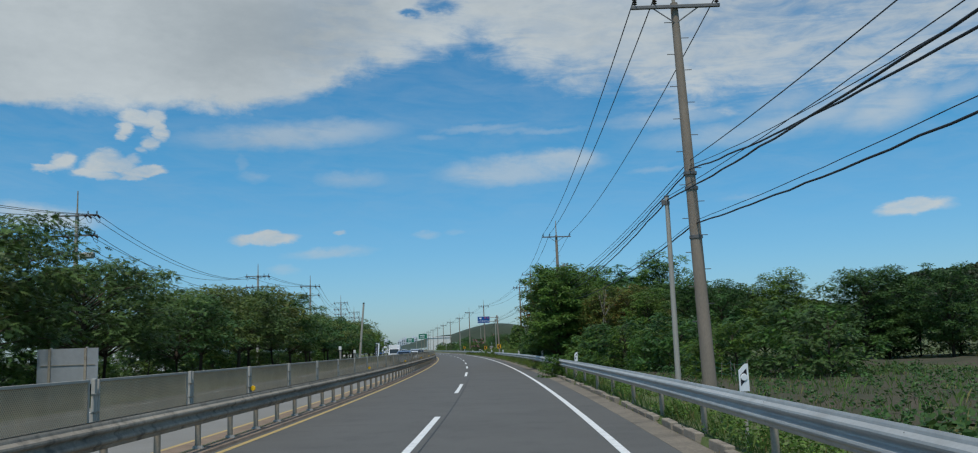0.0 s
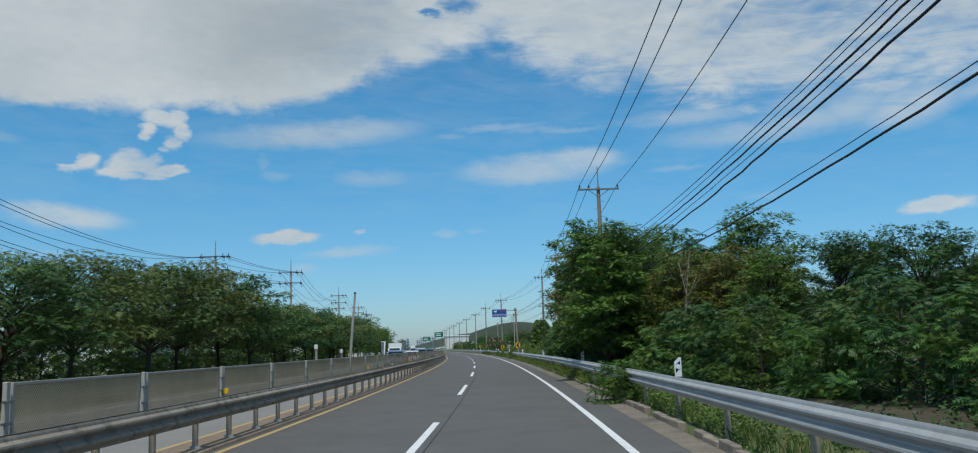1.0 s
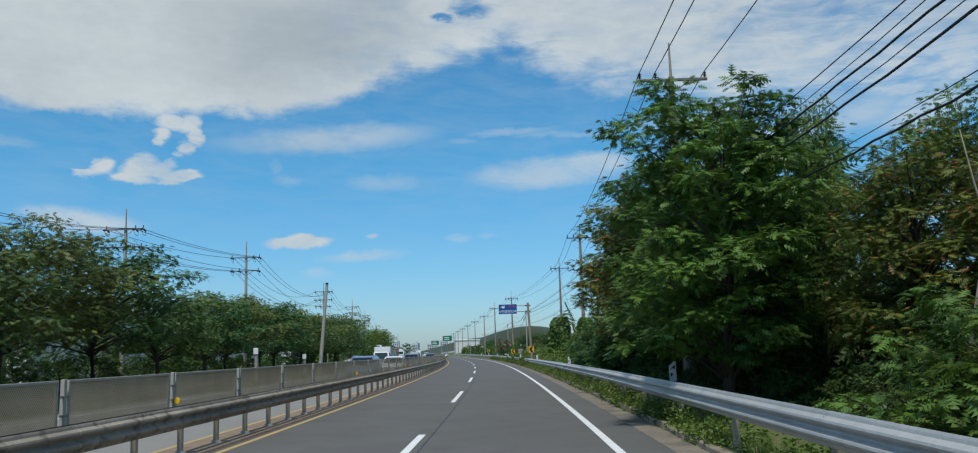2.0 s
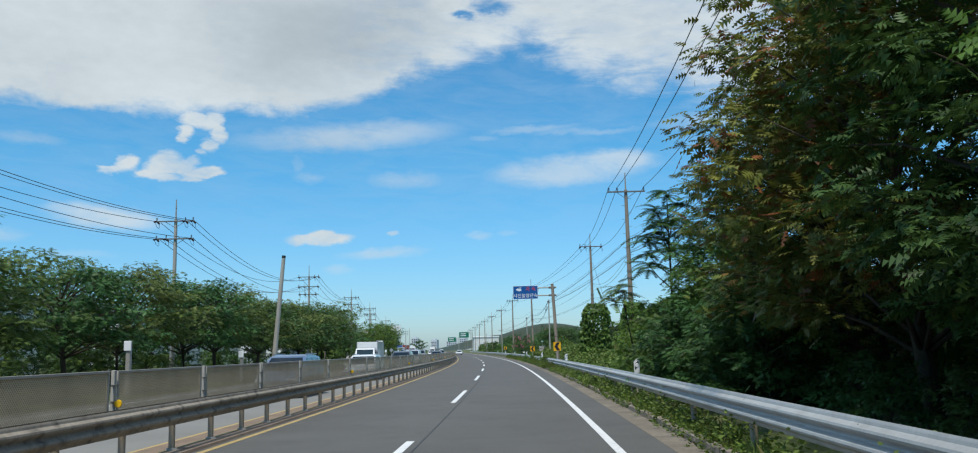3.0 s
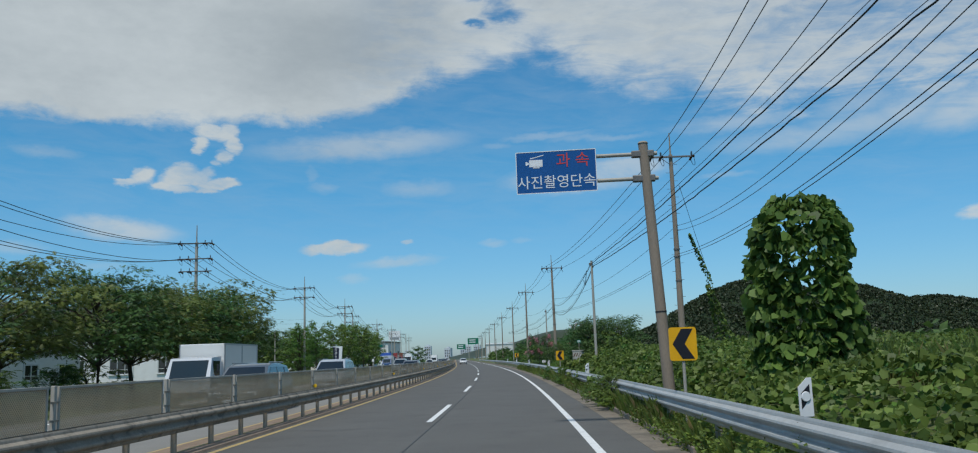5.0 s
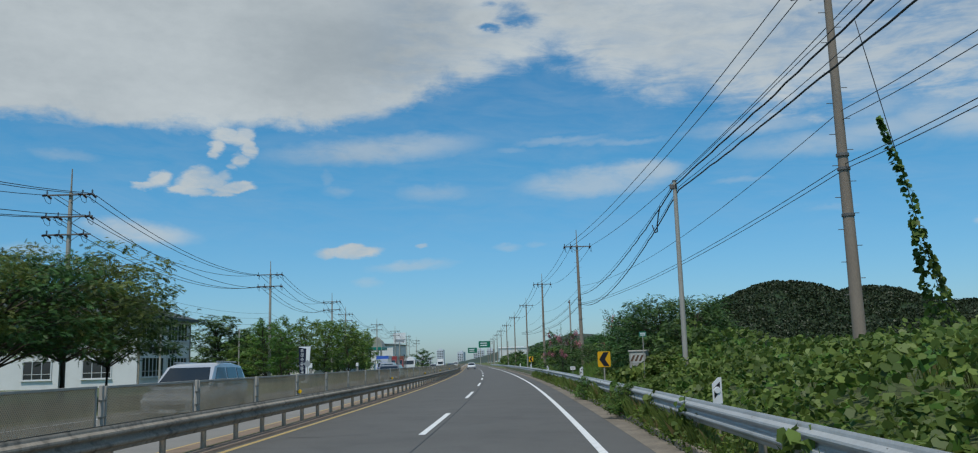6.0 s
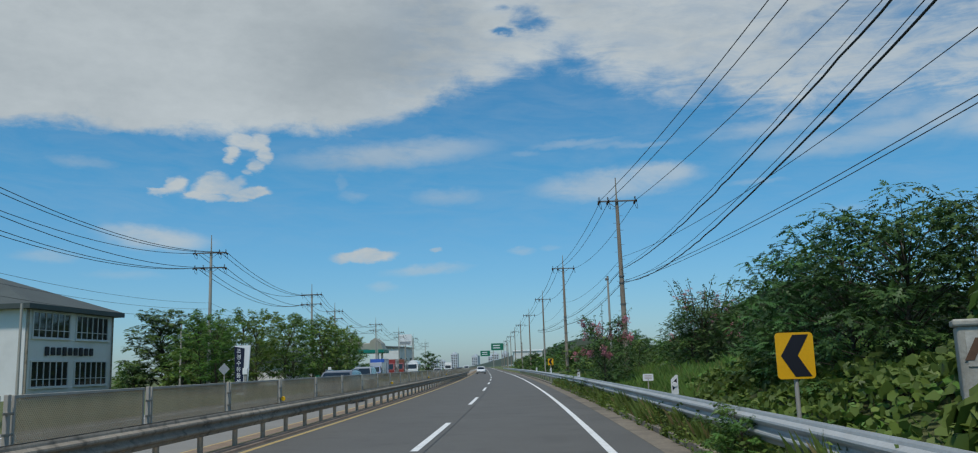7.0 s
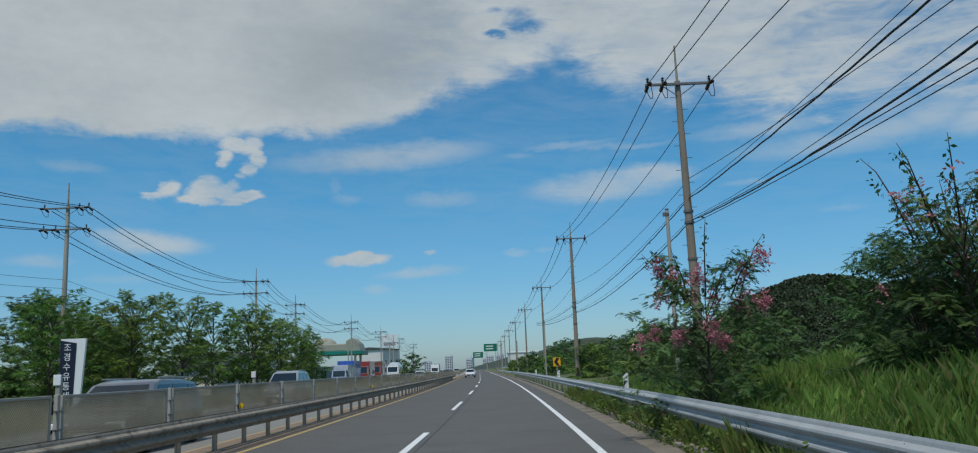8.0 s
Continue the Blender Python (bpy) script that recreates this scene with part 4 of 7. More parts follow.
def camera_sign():
    y = 125.4
    s = empty("overhead_sign", Matrix.Translation((-1.88, y, -0.2)) @ Matrix.Rotation(0.0, 4, "Z"), "blue overhead speed camera sign on a thick grey pole", "road sign")
    bm = bmesh.new()
    rod(bm, (0.09, 0, -0.2), (-0.2, 0, 6.42), 0.13, 0.105, 20)
    part("pole", bm, M_POLE, s, "thick grey-brown pole", True)
    bm = bmesh.new()
    rod(bm, (-0.2, 0, 6.42), (-0.2, 0, 6.46), 0.12, 0.09, 20)
    part("cap", bm, M_STEEL_DULL, s)
    for z in (6.18, 5.62):
        bm = bmesh.new()
        rod(bm, (0.1, 0, z), (-2.95, 0, z + 0.01), 0.045, 0.045, 12)
        arm = part("arm", bm, M_POLE_PALE, s, "grey steel arm", True)
        bm = bmesh.new()
        box(bm, (0.5, 0.14, 0.15), Matrix.Translation((-0.22, 0, z)), 0.02)
        part("clamp", bm, M_ARM, arm, "rusty brown clamp")
    b = part("board", board(1.8, 0.95, 0.04, 0.03, -0.09, 5.87), M_BLUE, s, "dark blue sign board")
    b.location.x = -2.16
    bm = bmesh.new()
    for zz, hh in ((6.345, 0.018), (5.395, 0.018)):
        box(bm, (1.8, 0.004, hh), Matrix.Translation((0, -0.0935, zz)))
    for xx in (-0.895, 0.895):
        box(bm, (0.018, 0.004, 0.93), Matrix.Translation((xx, -0.0935, 5.87)))
    part("border", bm, M_SIGN_WHITE, b, "white border line")
    lettering("lettering", "과 속", 0.36, Matrix.Translation((0.38, -0.094, 6.1)) @ FACE, M_SIGN_RED, b, "red lettering")
    lettering("lettering", "사진촬영단속", 0.32, Matrix.Translation((0.0, -0.094, 5.62)) @ FACE, M_SIGN_WHITE, b, "white lettering")
    bm = poly_plate([(-0.6, 6.0), (-0.3, 6.0), (-0.3, 6.16), (-0.6, 6.16)], 0.003, -0.095)
    for pts in ([(-0.68, 6.03), (-0.61, 6.06), (-0.61, 6.1), (-0.68, 6.13)], [(-0.58, 6.18), (-0.28, 6.25), (-0.27, 6.27), (-0.58, 6.2)], [(-0.52, 5.97), (-0.36, 5.97), (-0.36, 5.99), (-0.52, 5.99)]):
        b2 = poly_plate(pts, 0.003, -0.095)
        me = bpy.data.meshes.new("t")
        b2.to_mesh(me)
        bm.from_mesh(me)
        b2.free()
    part("pictogram", bm, M_SIGN_WHITE, b, "white camera pictogram")
    # strap and hanging cord on the pole
    bm = bmesh.new()
    rod(bm, (-0.034, 0, 2.64), (-0.035, 0, 2.665), 0.127, 0.127, 18)
    part("strap", bm, M_WIRE, s, "black strap")


camera_sign()


def chevron(x, y, z, base, turned):
    s = empty("chevron_sign", Matrix.Translation((x, y, base)) @ Matrix.Rotation(turned, 4, "Z"), "yellow and black chevron bend sign on a short grey post", "road sign", "chevron signs")
    h = z - base
    bm = bmesh.new()
    rod(bm, (0, 0.03, -0.3), (0, 0.03, h + 0.25), 0.03, 0.03, 10)
    part("post", bm, M_POLE_PALE, s, smooth=True)
    b = part("plate", board(0.5, 0.6, 0.05, 0.015, -0.015, h), M_SIGN_YEL, s, "yellow reflective plate")
    part("arrow", poly_plate([(0.19, h + 0.27), (-0.02, h + 0.27), (-0.19, h), (-0.02, h - 0.27), (0.2, h - 0.27), (0.03, h)], 0.004, -0.019), M_SIGN_BLACK, b, "black chevron pointing left")


chevron(-1.85, 122.4, 1.72, 0.3, 0.1)
chevron(-5.02, 162.4, 1.55, 0.3, 0.16)
chevron(at(231, 5.9).x, 231, 1.75, 0.1, 0.2)


def delineator(y, off=5.42):
    m = Matrix.Translation(at(y, off, -1.2 * settle(y))) @ Matrix.Rotation(turn(y) + 0.15, 4, "Z")
    d = empty("delineator", m, "white and black delineator plate with a round reflector behind the guardrail", "delineator", "delineators")
    bm = bmesh.new()
    rod(bm, (0, 0.02, -0.1), (0, 0.02, 1.0), 0.03, 0.03, 8)
    part("post", bm, M_POLE_PALE, d)
    b = part("plate", poly_plate([(-0.08, 0.92), (0.08, 0.92), (0.08, 1.34), (0.03, 1.34), (-0.08, 1.24)], 0.012, -0.012), M_SIGN_WHITE, d, "white plate with slanted top")
    part("dark_band", poly_plate([(-0.055, 1.0), (0.05, 1.12), (0.05, 1.27), (-0.055, 1.17)], 0.003, -0.0152), M_SIGN_BLACK, b, "black slanted band")
    bm = bmesh.new()
    rod(bm, (0, -0.026, 1.135), (0, -0.015, 1.135), 0.05, 0.056, 18)
    part("reflector", bm, M_SIGN_WHITE, b, "white round reflector")


for y in (13.35, 40.1, 61.0, 87.7, 116.0, 142.5, 169.45, 197.0, 224.0, 251.0):
    delineator(y)

# white notice plate behind the rail
n = empty("notice_plate", Matrix.Translation((-6.5, 172.4, 0.0)) @ Matrix.Rotation(0.12, 4, "Z"), "small faded white notice plate on a thin stake in grass", "sign")
bm = bmesh.new()
rod(bm, (0, 0.01, 0.0), (0, 0.01, 1.1), 0.014, 0.014, 8)
part("stake", bm, M_POLE_PALE, n)
M_FADED = mat("faded_print", (0.5, 0.36, 0.32), 0.7, vary=0.2, scale=12, bump=0.0)
b = part("plate", board(0.26, 0.17, 0.02, 0.008, 0, 1.14), M_SIGN_WHITE, n, "faded white plate")
bm = bmesh.new()
for k in range(3):
    box(bm, (0.18, 0.002, 0.012), Matrix.Translation((0, -0.002, 1.18 - 0.035 * k)))
part("writing", bm, M_FADED, b, "faded reddish lines of writing")

# green plate in the bush
g = empty("plant_label", Matrix.Translation((-3.75, 157.7, 0.3)), "small green plate with pale writing on a thin stake", "sign")
bm = bmesh.new()
rod(bm, (0, 0.01, 0.0), (0, 0.01, 2.0), 0.014, 0.014, 8)
part("stake", bm, M_POLE_PALE, g)
b = part("plate", board(0.24, 0.17, 0.01, 0.008, 0, 2.05), M_SIGN_GREEN, g, "green plate")
bm = bmesh.new()
for k in range(2):
    box(bm, (0.18, 0.002, 0.03), Matrix.Translation((0, -0.002, 2.08 - 0.06 * k)))
part("writing", bm, M_SIGN_WHITE, b, "pale lines of writing")

# concrete marker block with stripes
M_CABINET = mat("weathered_cabinet", (0.44, 0.42, 0.36), 0.85, vary=0.25, scale=1.8, fine=30, bump=0.2, stain=((0.22, 0.2, 0.16), 2.0, 0.6))
M_STRIPE_PALE = mat("dirty_white_paint", (0.52, 0.5, 0.44), 0.8, vary=0.25, scale=4, fine=30, bump=0.1, stain=((0.3, 0.27, 0.22), 4.0, 0.7))
c = empty("marker_block", Matrix.Translation((-3.9, 159.2, 0.35)) @ Matrix.Rotation(-0.3, 4, "Z") @ Matrix.Diagonal((0.88, 0.88, 0.95, 1)), "old grey concrete block with brown and white stripes, half overgrown", "block")
bm = bmesh.new()
box(bm, (0.68, 0.5, 1.5), Matrix.Translation((0, 0.3, 0.75)), 0.03)
part("block", bm, M_CABINET, c)
bm = bmesh.new()
box(bm, (0.74, 0.56, 0.07), Matrix.Translation((0, 0.3, 1.53)), 0.02)
part("cap", bm, M_CABINET, c)
b = part("plate", board(0.52, 0.34, 0.01, 0.01, 0.04, 1.27), M_STRIPE_PALE, c, "white plate with diagonal brown stripes")
M_BROWN = mat("stripe_brown", (0.13, 0.07, 0.04), 0.7, vary=0.2, scale=6, bump=0.03)
for k in range(3):
    x0 = -0.2 + 0.17 * k
    part("stripe", poly_plate([(x0 - 0.09, 1.16), (x0 + 0.0, 1.16), (x0 + 0.12, 1.38), (x0 + 0.03, 1.38)], 0.003, 0.0365), M_BROWN, b)

# road direction signs, far ahead
for y, off, z in ((470, 2.0, 8.6), (560, -2.5, 7.6)):
    p = at(y, off + 6)
    s = empty("direction_sign", Matrix.Translation((p.x, p.y, 0)) @ Matrix.Rotation(turn(y), 4, "Z"), "green direction sign on a gantry pole far ahead", "road sign", "direction signs")
    bm = bmesh.new()
    rod(bm, (0, 0, -0.3), (0, 0, z + 1.6), 0.16, 0.13, 12)
    part("pole", bm, M_POLE_PALE, s)
    bm = bmesh.new()
    rod(bm, (0.2, 0, z + 0.4), (-6.4, 0, z + 0.4), 0.08, 0.08, 8)
    part("arm", bm, M_POLE_PALE, s)
    b = part("board", board(4.6, 2.6, 0.1, 0.06, -0.15, z), M_SIGN_GREEN, s, "green board with white marks")
    b.location.x = -4.0
    bm = bmesh.new()
    for k in range(2):
        box(bm, (2.6, 0.01, 0.35), Matrix.Translation((-0.3, -0.16, z + 0.5 - 0.9 * k)))
    part("writing", bm, M_SIGN_WHITE, b, "white bars of writing")

# backs of a road sign beside the far carriageway
p = (-16.3, 31.0)
s = empty("road_sign_back", Matrix.Translation((*p, 0)) @ Matrix.Rotation(0.05, 4, "Z"), "grey back of a large road sign on two posts", "road sign")
for x in (-0.65, 0.65):
    bm = bmesh.new()
    rod(bm, (x, 0.1, -0.2), (x, 0.1, 2.25), 0.045, 0.045, 10)
    part("post", bm, M_POLE_PALE, s)
part("board", board(2.2, 1.3, 0.03, 0.03, 0.0, 1.55), M_SIGN_BACK, s, "dull aluminium back of the board")
bm = bmesh.new()
for x in (-0.65, 0.65):
    box(bm, (0.09, 0.04, 1.3), Matrix.Translation((x, -0.02, 1.55)))
box(bm, (2.0, 0.02, 0.02), Matrix.Translation((0, -0.02, 1.6)))
part("brace", bm, M_STEEL_DULL, s)


# ---- plants ----
def leaf_data(centres, along, size, rng, width=0.5, jitter=0.35, level=0.0):
    """Pointed leaves: one kite each at centres, pointing along, with the size given."""
    n = len(centres)
    a = along / np.maximum(np.linalg.norm(along, axis=1, keepdims=True), 1e-6)
    r = rng.normal(size=(n, 3)) + np.array((0, 0, level))
    s = np.cross(a, r)
    s /= np.maximum(np.linalg.norm(s, axis=1, keepdims=True), 1e-6)
    k = (np.asarray(size) * rng.uniform(1 - jitter, 1 + jitter, n))[:, None]
    nrm = np.cross(a, s)
    v = np.empty((n, 4, 3))
    v[:, 0] = centres - a * k * 0.5
    v[:, 1] = centres + s * k * width * 0.5 + nrm * k * 0.06 - a * k * 0.05
    v[:, 2] = centres + a * k * 0.5
    v[:, 3] = centres - s * k * width * 0.5 + nrm * k * 0.06 - a * k * 0.05
    return v.reshape(-1, 3)


def round_leaf_data(centres, along, size, rng, level=0.0):
    """Broad heart-shaped leaves, six corners each, folded a little along the midrib."""
    n = len(centres)
    a = along / np.maximum(np.linalg.norm(along, axis=1, keepdims=True), 1e-6)
    s = np.cross(a, rng.normal(size=(n, 3)) + np.array((0, 0, level)))
    s /= np.maximum(np.linalg.norm(s, axis=1, keepdims=True), 1e-6)
    k = (np.asarray(size) * rng.uniform(0.55, 1.4, n))[:, None]
    nrm = np.cross(a, s)
    v = np.empty((n, 6, 3))
    for q, (fa, fs, fn) in enumerate(((-0.36, 0.0, 0.0), (-0.34, 0.36, 0.07), (0.08, 0.45, 0.1), (0.55, 0.0, -0.04), (0.08, -0.45, 0.1), (-0.34, -0.36, 0.07))):
        v[:, q] = centres + a * k * fa + s * k * fs + nrm * k * fn
    return v.reshape(-1, 3)


def leaf_ob(name, verts, material, parent=None, label="", corners=4):
    n = len(verts) // corners
    me = bpy.data.meshes.new(name)
    me.vertices.add(n * corners)
    me.vertices.foreach_set("co", verts.astype(np.float32).ravel())
    me.loops.add(n * corners)
    me.loops.foreach_set("vertex_index", np.arange(n * corners, dtype=np.int32))
    me.polygons.add(n)
    me.polygons.foreach_set("loop_start", np.arange(0, n * corners, corners, dtype=np.int32))
    me.update(calc_edges=True)
    me.materials.append(material)
    ob = new(name, me)
    if parent:
        ob.parent = parent
    return tagged(ob, label)


def clumps(rng, blobs, twigs, per, size, spread=0.35, shell=0.55, droop=0.3):
    """Leaves in twigs over uneven balls: blobs are (centre, radii)."""
    vol = np.array([np.prod(b[1]) ** 0.667 for b in blobs])
    out = []
    for (c, r), share in zip(blobs, vol / vol.sum()):
        m = max(4, int(twigs * share))
        d = rng.normal(size=(m, 3))
        d /= np.linalg.norm(d, axis=1, keepdims=True)
        rad = shell + (1.08 - shell) * rng.random((m, 1)) ** 0.7
        lump = 1 + 0.22 * np.sin(d[:, :1] * 5 + c[0]) * np.sin(d[:, 1:2] * 6 + c[1]) + 0.14 * rng.normal(size=(m, 1))
        tips = np.array(c) + d * rad * np.array(r) * lump
        way = d * np.array((1.0, 1.0, 0.45)) + rng.normal(size=(m, 3)) * 0.4
        way[:, 2] -= droop * rng.random(m)
        way /= np.linalg.norm(way, axis=1, keepdims=True)
        side = np.cross(way, np.array((0, 0, 1.0)) + rng.normal(size=(m, 3)) * 0.35)
        side /= np.maximum(np.linalg.norm(side, axis=1, keepdims=True), 1e-6)
        # a spray: leaves in pairs on both sides of a drooping twig
        k = np.arange(per)
        tt = ((k // 2) / (per / 2) * 1.5 - 0.9)[None, :, None]
        hand = np.where(k % 2 == 0, 1.0, -1.0)[None, :, None]
        cen = tips[:, None] + way[:, None] * tt * spread + side[:, None] * hand * size * 0.45 + rng.normal(size=(m, per, 3)) * spread * 0.13
        cen[..., 2] -= (droop * spread * 0.6 * (tt + 0.9) ** 2)[..., 0]
        al = way[:, None] * 0.6 + side[:, None] * hand + rng.normal(size=(m, per, 3)) * 0.35
        out.append(leaf_data(cen.reshape(-1, 3), al.reshape(-1, 3), size, rng, level=1.6))
    return np.concatenate(out)


def frond_ob(name, base, way, up, length, width, material, parent=None, label="", pairs=6, droop=0.3, sweep_=0.12):
    """Feathered sprays: a bending rachis with leaflets on both sides, one connected piece each."""
    m, P = len(base), pairs
    way = way / np.maximum(np.linalg.norm(way, axis=1, keepdims=True), 1e-6)
    side = np.cross(way, up)
    side /= np.maximum(np.linalg.norm(side, axis=1, keepdims=True), 1e-6)
    nrm = np.cross(side, way)
    length, width = np.broadcast_to(length, m)[:, None, None], np.broadcast_to(width, m)[:, None, None]
    t = np.linspace(0, 1, P + 1)[None, :, None]
    drop = np.array((0, 0, 1.0))
    rach = base[:, None] + way[:, None] * length * t - drop * droop * length * t * t
    tm = (t[:, :-1] + t[:, 1:]) / 2
    half = width * (0.5 + 0.5 * np.sin(np.pi * np.minimum(1, tm * 1.15)))
    mid = (rach[:, :-1] + rach[:, 1:]) / 2 + way[:, None] * length * sweep_ - nrm[:, None] * half * 0.25
    v = np.concatenate([rach, mid + side[:, None] * half, mid - side[:, None] * half], 1)
    n, i = 3 * P + 1, np.arange(P)
    tri = np.concatenate([np.stack([i, i + 1, P + 1 + i], 1), np.stack([i + 1, i, 2 * P + 1 + i], 1)])
    tris = (np.arange(m)[:, None, None] * n + tri[None]).reshape(-1)
    me = bpy.data.meshes.new(name)
    me.vertices.add(m * n)
    me.vertices.foreach_set("co", v.astype(np.float32).ravel())
    me.loops.add(len(tris))
    me.loops.foreach_set("vertex_index", tris.astype(np.int32))
    me.polygons.add(len(tris) // 3)
    me.polygons.foreach_set("loop_start", np.arange(0, len(tris), 3, dtype=np.int32))
    me.update(calc_edges=True)
    me.materials.append(material)
    ob = new(name, me)
    if parent:
        ob.parent = parent
    return tagged(ob, label)


def tree(name, seed, height, spread, bare, boughs, fronds, length, width, material, label, category="tree", group="", trunk=0.13, peak=0.35, sharp=0.6,
         squash=0.62, ball=(0.15, 0.27), droop=0.3, pairs=6):
    """A trunk with boughs all round; each bough carries a few uneven clumps of leafy sprays."""
    rng = np.random.default_rng(seed)
    ob = empty(name, Matrix(), label, category, group)
    wig = rng.normal(size=(2, 2)) * 0.05 * height
    top = height * 0.86
    stem = [Vector((0, 0, -0.2)), Vector((wig[0, 0] * 0.5, wig[0, 1] * 0.5, top * 0.35)), Vector((wig[1, 0], wig[1, 1], top * 0.7)), Vector((wig[1, 0] * 0.8, wig[1, 1] * 0.8, top))]
    limbs = [tube_data(stem, [trunk, trunk * 0.75, trunk * 0.45, trunk * 0.12], 8)]

    def on_stem(z):
        k = min(max(z / top, 0.0), 1.0)
        return np.array(stem[0].lerp(stem[1], k / 0.35) if k < 0.35 else stem[1].lerp(stem[2], (k - 0.35) / 0.35) if k < 0.7 else stem[2].lerp(stem[3], (k - 0.7) / 0.3))

    B, W, U = [], [], []
    for k in range(boughs):
        u = (k + rng.random()) / boughs
        a = 2.4 * k + rng.normal() * 0.3
        fall = (u - peak) / (1.1 - peak) if u > peak else (peak - u) / (peak + 0.45)
        r = spread * max(0.2, (1 - fall * fall)) ** sharp * rng.uniform(0.62, 1.1)
        zt = bare + (height - bare) * (0.06 + 0.9 * u)
        foot = on_stem(bare * 0.9 + (top - bare * 0.9) * max(0.0, u - 0.12) * 0.9)
        out = np.array((math.cos(a), math.sin(a), 0.0))
        lat = np.array((-math.sin(a), math.cos(a), 0.0))
        tip = out * r + np.array((0, 0, zt))
        bow = 0.16 * r * rng.uniform(0.3, 1.3)

        def along(t):
            t = np.asarray(t)[..., None]
            return foot + (tip - foot) * t + np.array((0, 0, 1.0)) * bow * 4 * t * (1 - t)

        ends = [Vector(along(t)) for t in (0.0, 0.35, 0.7, 0.97)]
        limbs.append(tube_data(ends, [trunk * 0.3, trunk * 0.22, trunk * 0.12, trunk * 0.03], 5))
        for t in (0.45 + 0.15 * rng.random(), 0.74, 1.0):
            c = spread * rng.uniform(*ball) * (0.8 + 0.3 * t)
            heart = along(t) + lat * rng.normal() * 0.18 * r
            m = max(5, int(fronds / 3 * (c / (spread * ball[1])) ** 1.6 * 1.35))
            d = rng.normal(size=(m, 3)) + np.array((0, 0, 0.5)) + out * 0.35
            d /= np.linalg.norm(d, axis=1, keepdims=True)
            lump = 1 + 0.16 * np.sin(d[:, :1] * 6 + 3 * k) * np.sin(d[:, 1:2] * 7 + 5 * t) + 0.1 * rng.normal(size=(m, 1))
            B.append(heart + d * c * (0.5 + 0.5 * rng.random((m, 1)) ** 0.5) * lump * np.array((1, 1, squash)) - d * length * 0.4)
            W.append(d * np.array((0.7, 0.7, 0.2)) + rng.normal(size=(m, 3)) * np.array((0.7, 0.7, 0.22)))
            U.append(np.array((0, 0, 1.0)) + 0.95 * d + rng.normal(size=(m, 3)) * 0.25)
    B, W, U = np.concatenate(B), np.concatenate(W), np.concatenate(U)
    size = rng.uniform(0.7, 1.3, len(B))
    v, f = joined(limbs)
    mesh_ob("trunk", v, f, M_BARK, ob, smooth=True)
    frond_ob("crown", B, W, U, length * size, width * size, material, ob, pairs=pairs, droop=droop)
    return ob


def plant(proto, used, x, y, z, rot, s, sz=None):
    """Sets a grown plant or a copy of it."""
    m = pose(x, y, z, 0, 0, rot)
    if proto.name in used:
        ob = copy_thing(proto, m)
    else:
        used.add(proto.name)
        ob = proto
        ob.matrix_basis = m
    ob.scale = (s, s, sz or s)
    return ob


used = set()
rr = random.Random(11)
# the row of spreading trees beyond the far carriageway
LBL_ROW = "leafy spreading roadside tree with a forked dark trunk"
row = [tree("roadside_tree", 21 + k, 6.8, 4.1, 2.0, 46, 170, 0.24, 0.11, (M_LEAF_ROW, M_LEAF_DARK, M_LEAF_ROW, M_LEAF_DARK)[k], LBL_ROW, group="row of roadside trees", trunk=0.17, peak=0.45, sharp=0.45, squash=0.36, ball=(0.19, 0.32), pairs=4) for k in range(4)]
spots = [(14, -18.5, 1.15), (20, -19.5, 1.15), (27, -21.5, 1.2), (33, -19.0, 1.12), (38, -23.5, 1.2), (43, -18.6, 1.0), (49, -20.5, 1.0), (56, -18.7, 0.92), (63, -19.5, 0.95),
         (71, -18.8, 1.02), (79, -20.0, 1.25), (87, -19.4, 1.22), (95, -19.2, 0.92), (103, -18.8, 0.9), (110, -19.6, 0.95), (118, -18.8, 0.95), (126, -19.5, 0.98), (134, -18.8, 0.92),
         (142, -19.4, 0.9), (150, -18.9, 0.95), (157, -20.0, 1.0), (163.5, -19.6, 1.05), (170.5, -20.2, 1.16), (176.5, -20.8, 1.02)]
for k, (y, o, s) in enumerate(spots):
    p = at(y, o)
    plant(row[k % 4], used, p.x, p.y, 0.05, rr.uniform(0, 360), s, s * rr.uniform(0.94, 1.08))
# undergrowth and a darker second row behind it
back = [tree("background_tree", 31 + k, 6.0, 3.2, 0.2, 24, 34, 0.6, 0.25, (M_LEAF_DARK, M_LEAF)[k], "dense dark green tree behind the roadside row", group="background trees") for k in range(2)]
for k in range(21):
    p = at(8 + 7.2 * k, -28 - rr.uniform(0, 7))
    plant(back[k % 2], used, p.x, p.y, -0.1, rr.uniform(0, 360), rr.uniform(0.75, 1.0))
hedge = [tree("hedge_bush", 41 + k, 1.7, 1.5, 0.0, 18, 28, 0.34, 0.09, (M_LEAF_DARK, M_LEAF)[k], "low dense green bush under the trees", "bush", "bushes under the trees", trunk=0.05, peak=0.2) for k in range(2)]
for k in range(42):
    p = at(6 + 3.6 * k, -20.6 - rr.uniform(0, 2.5))
    plant(hedge[k % 2], used, p.x, p.y, 0.0, rr.uniform(0, 360), rr.uniform(1.0, 1.45))
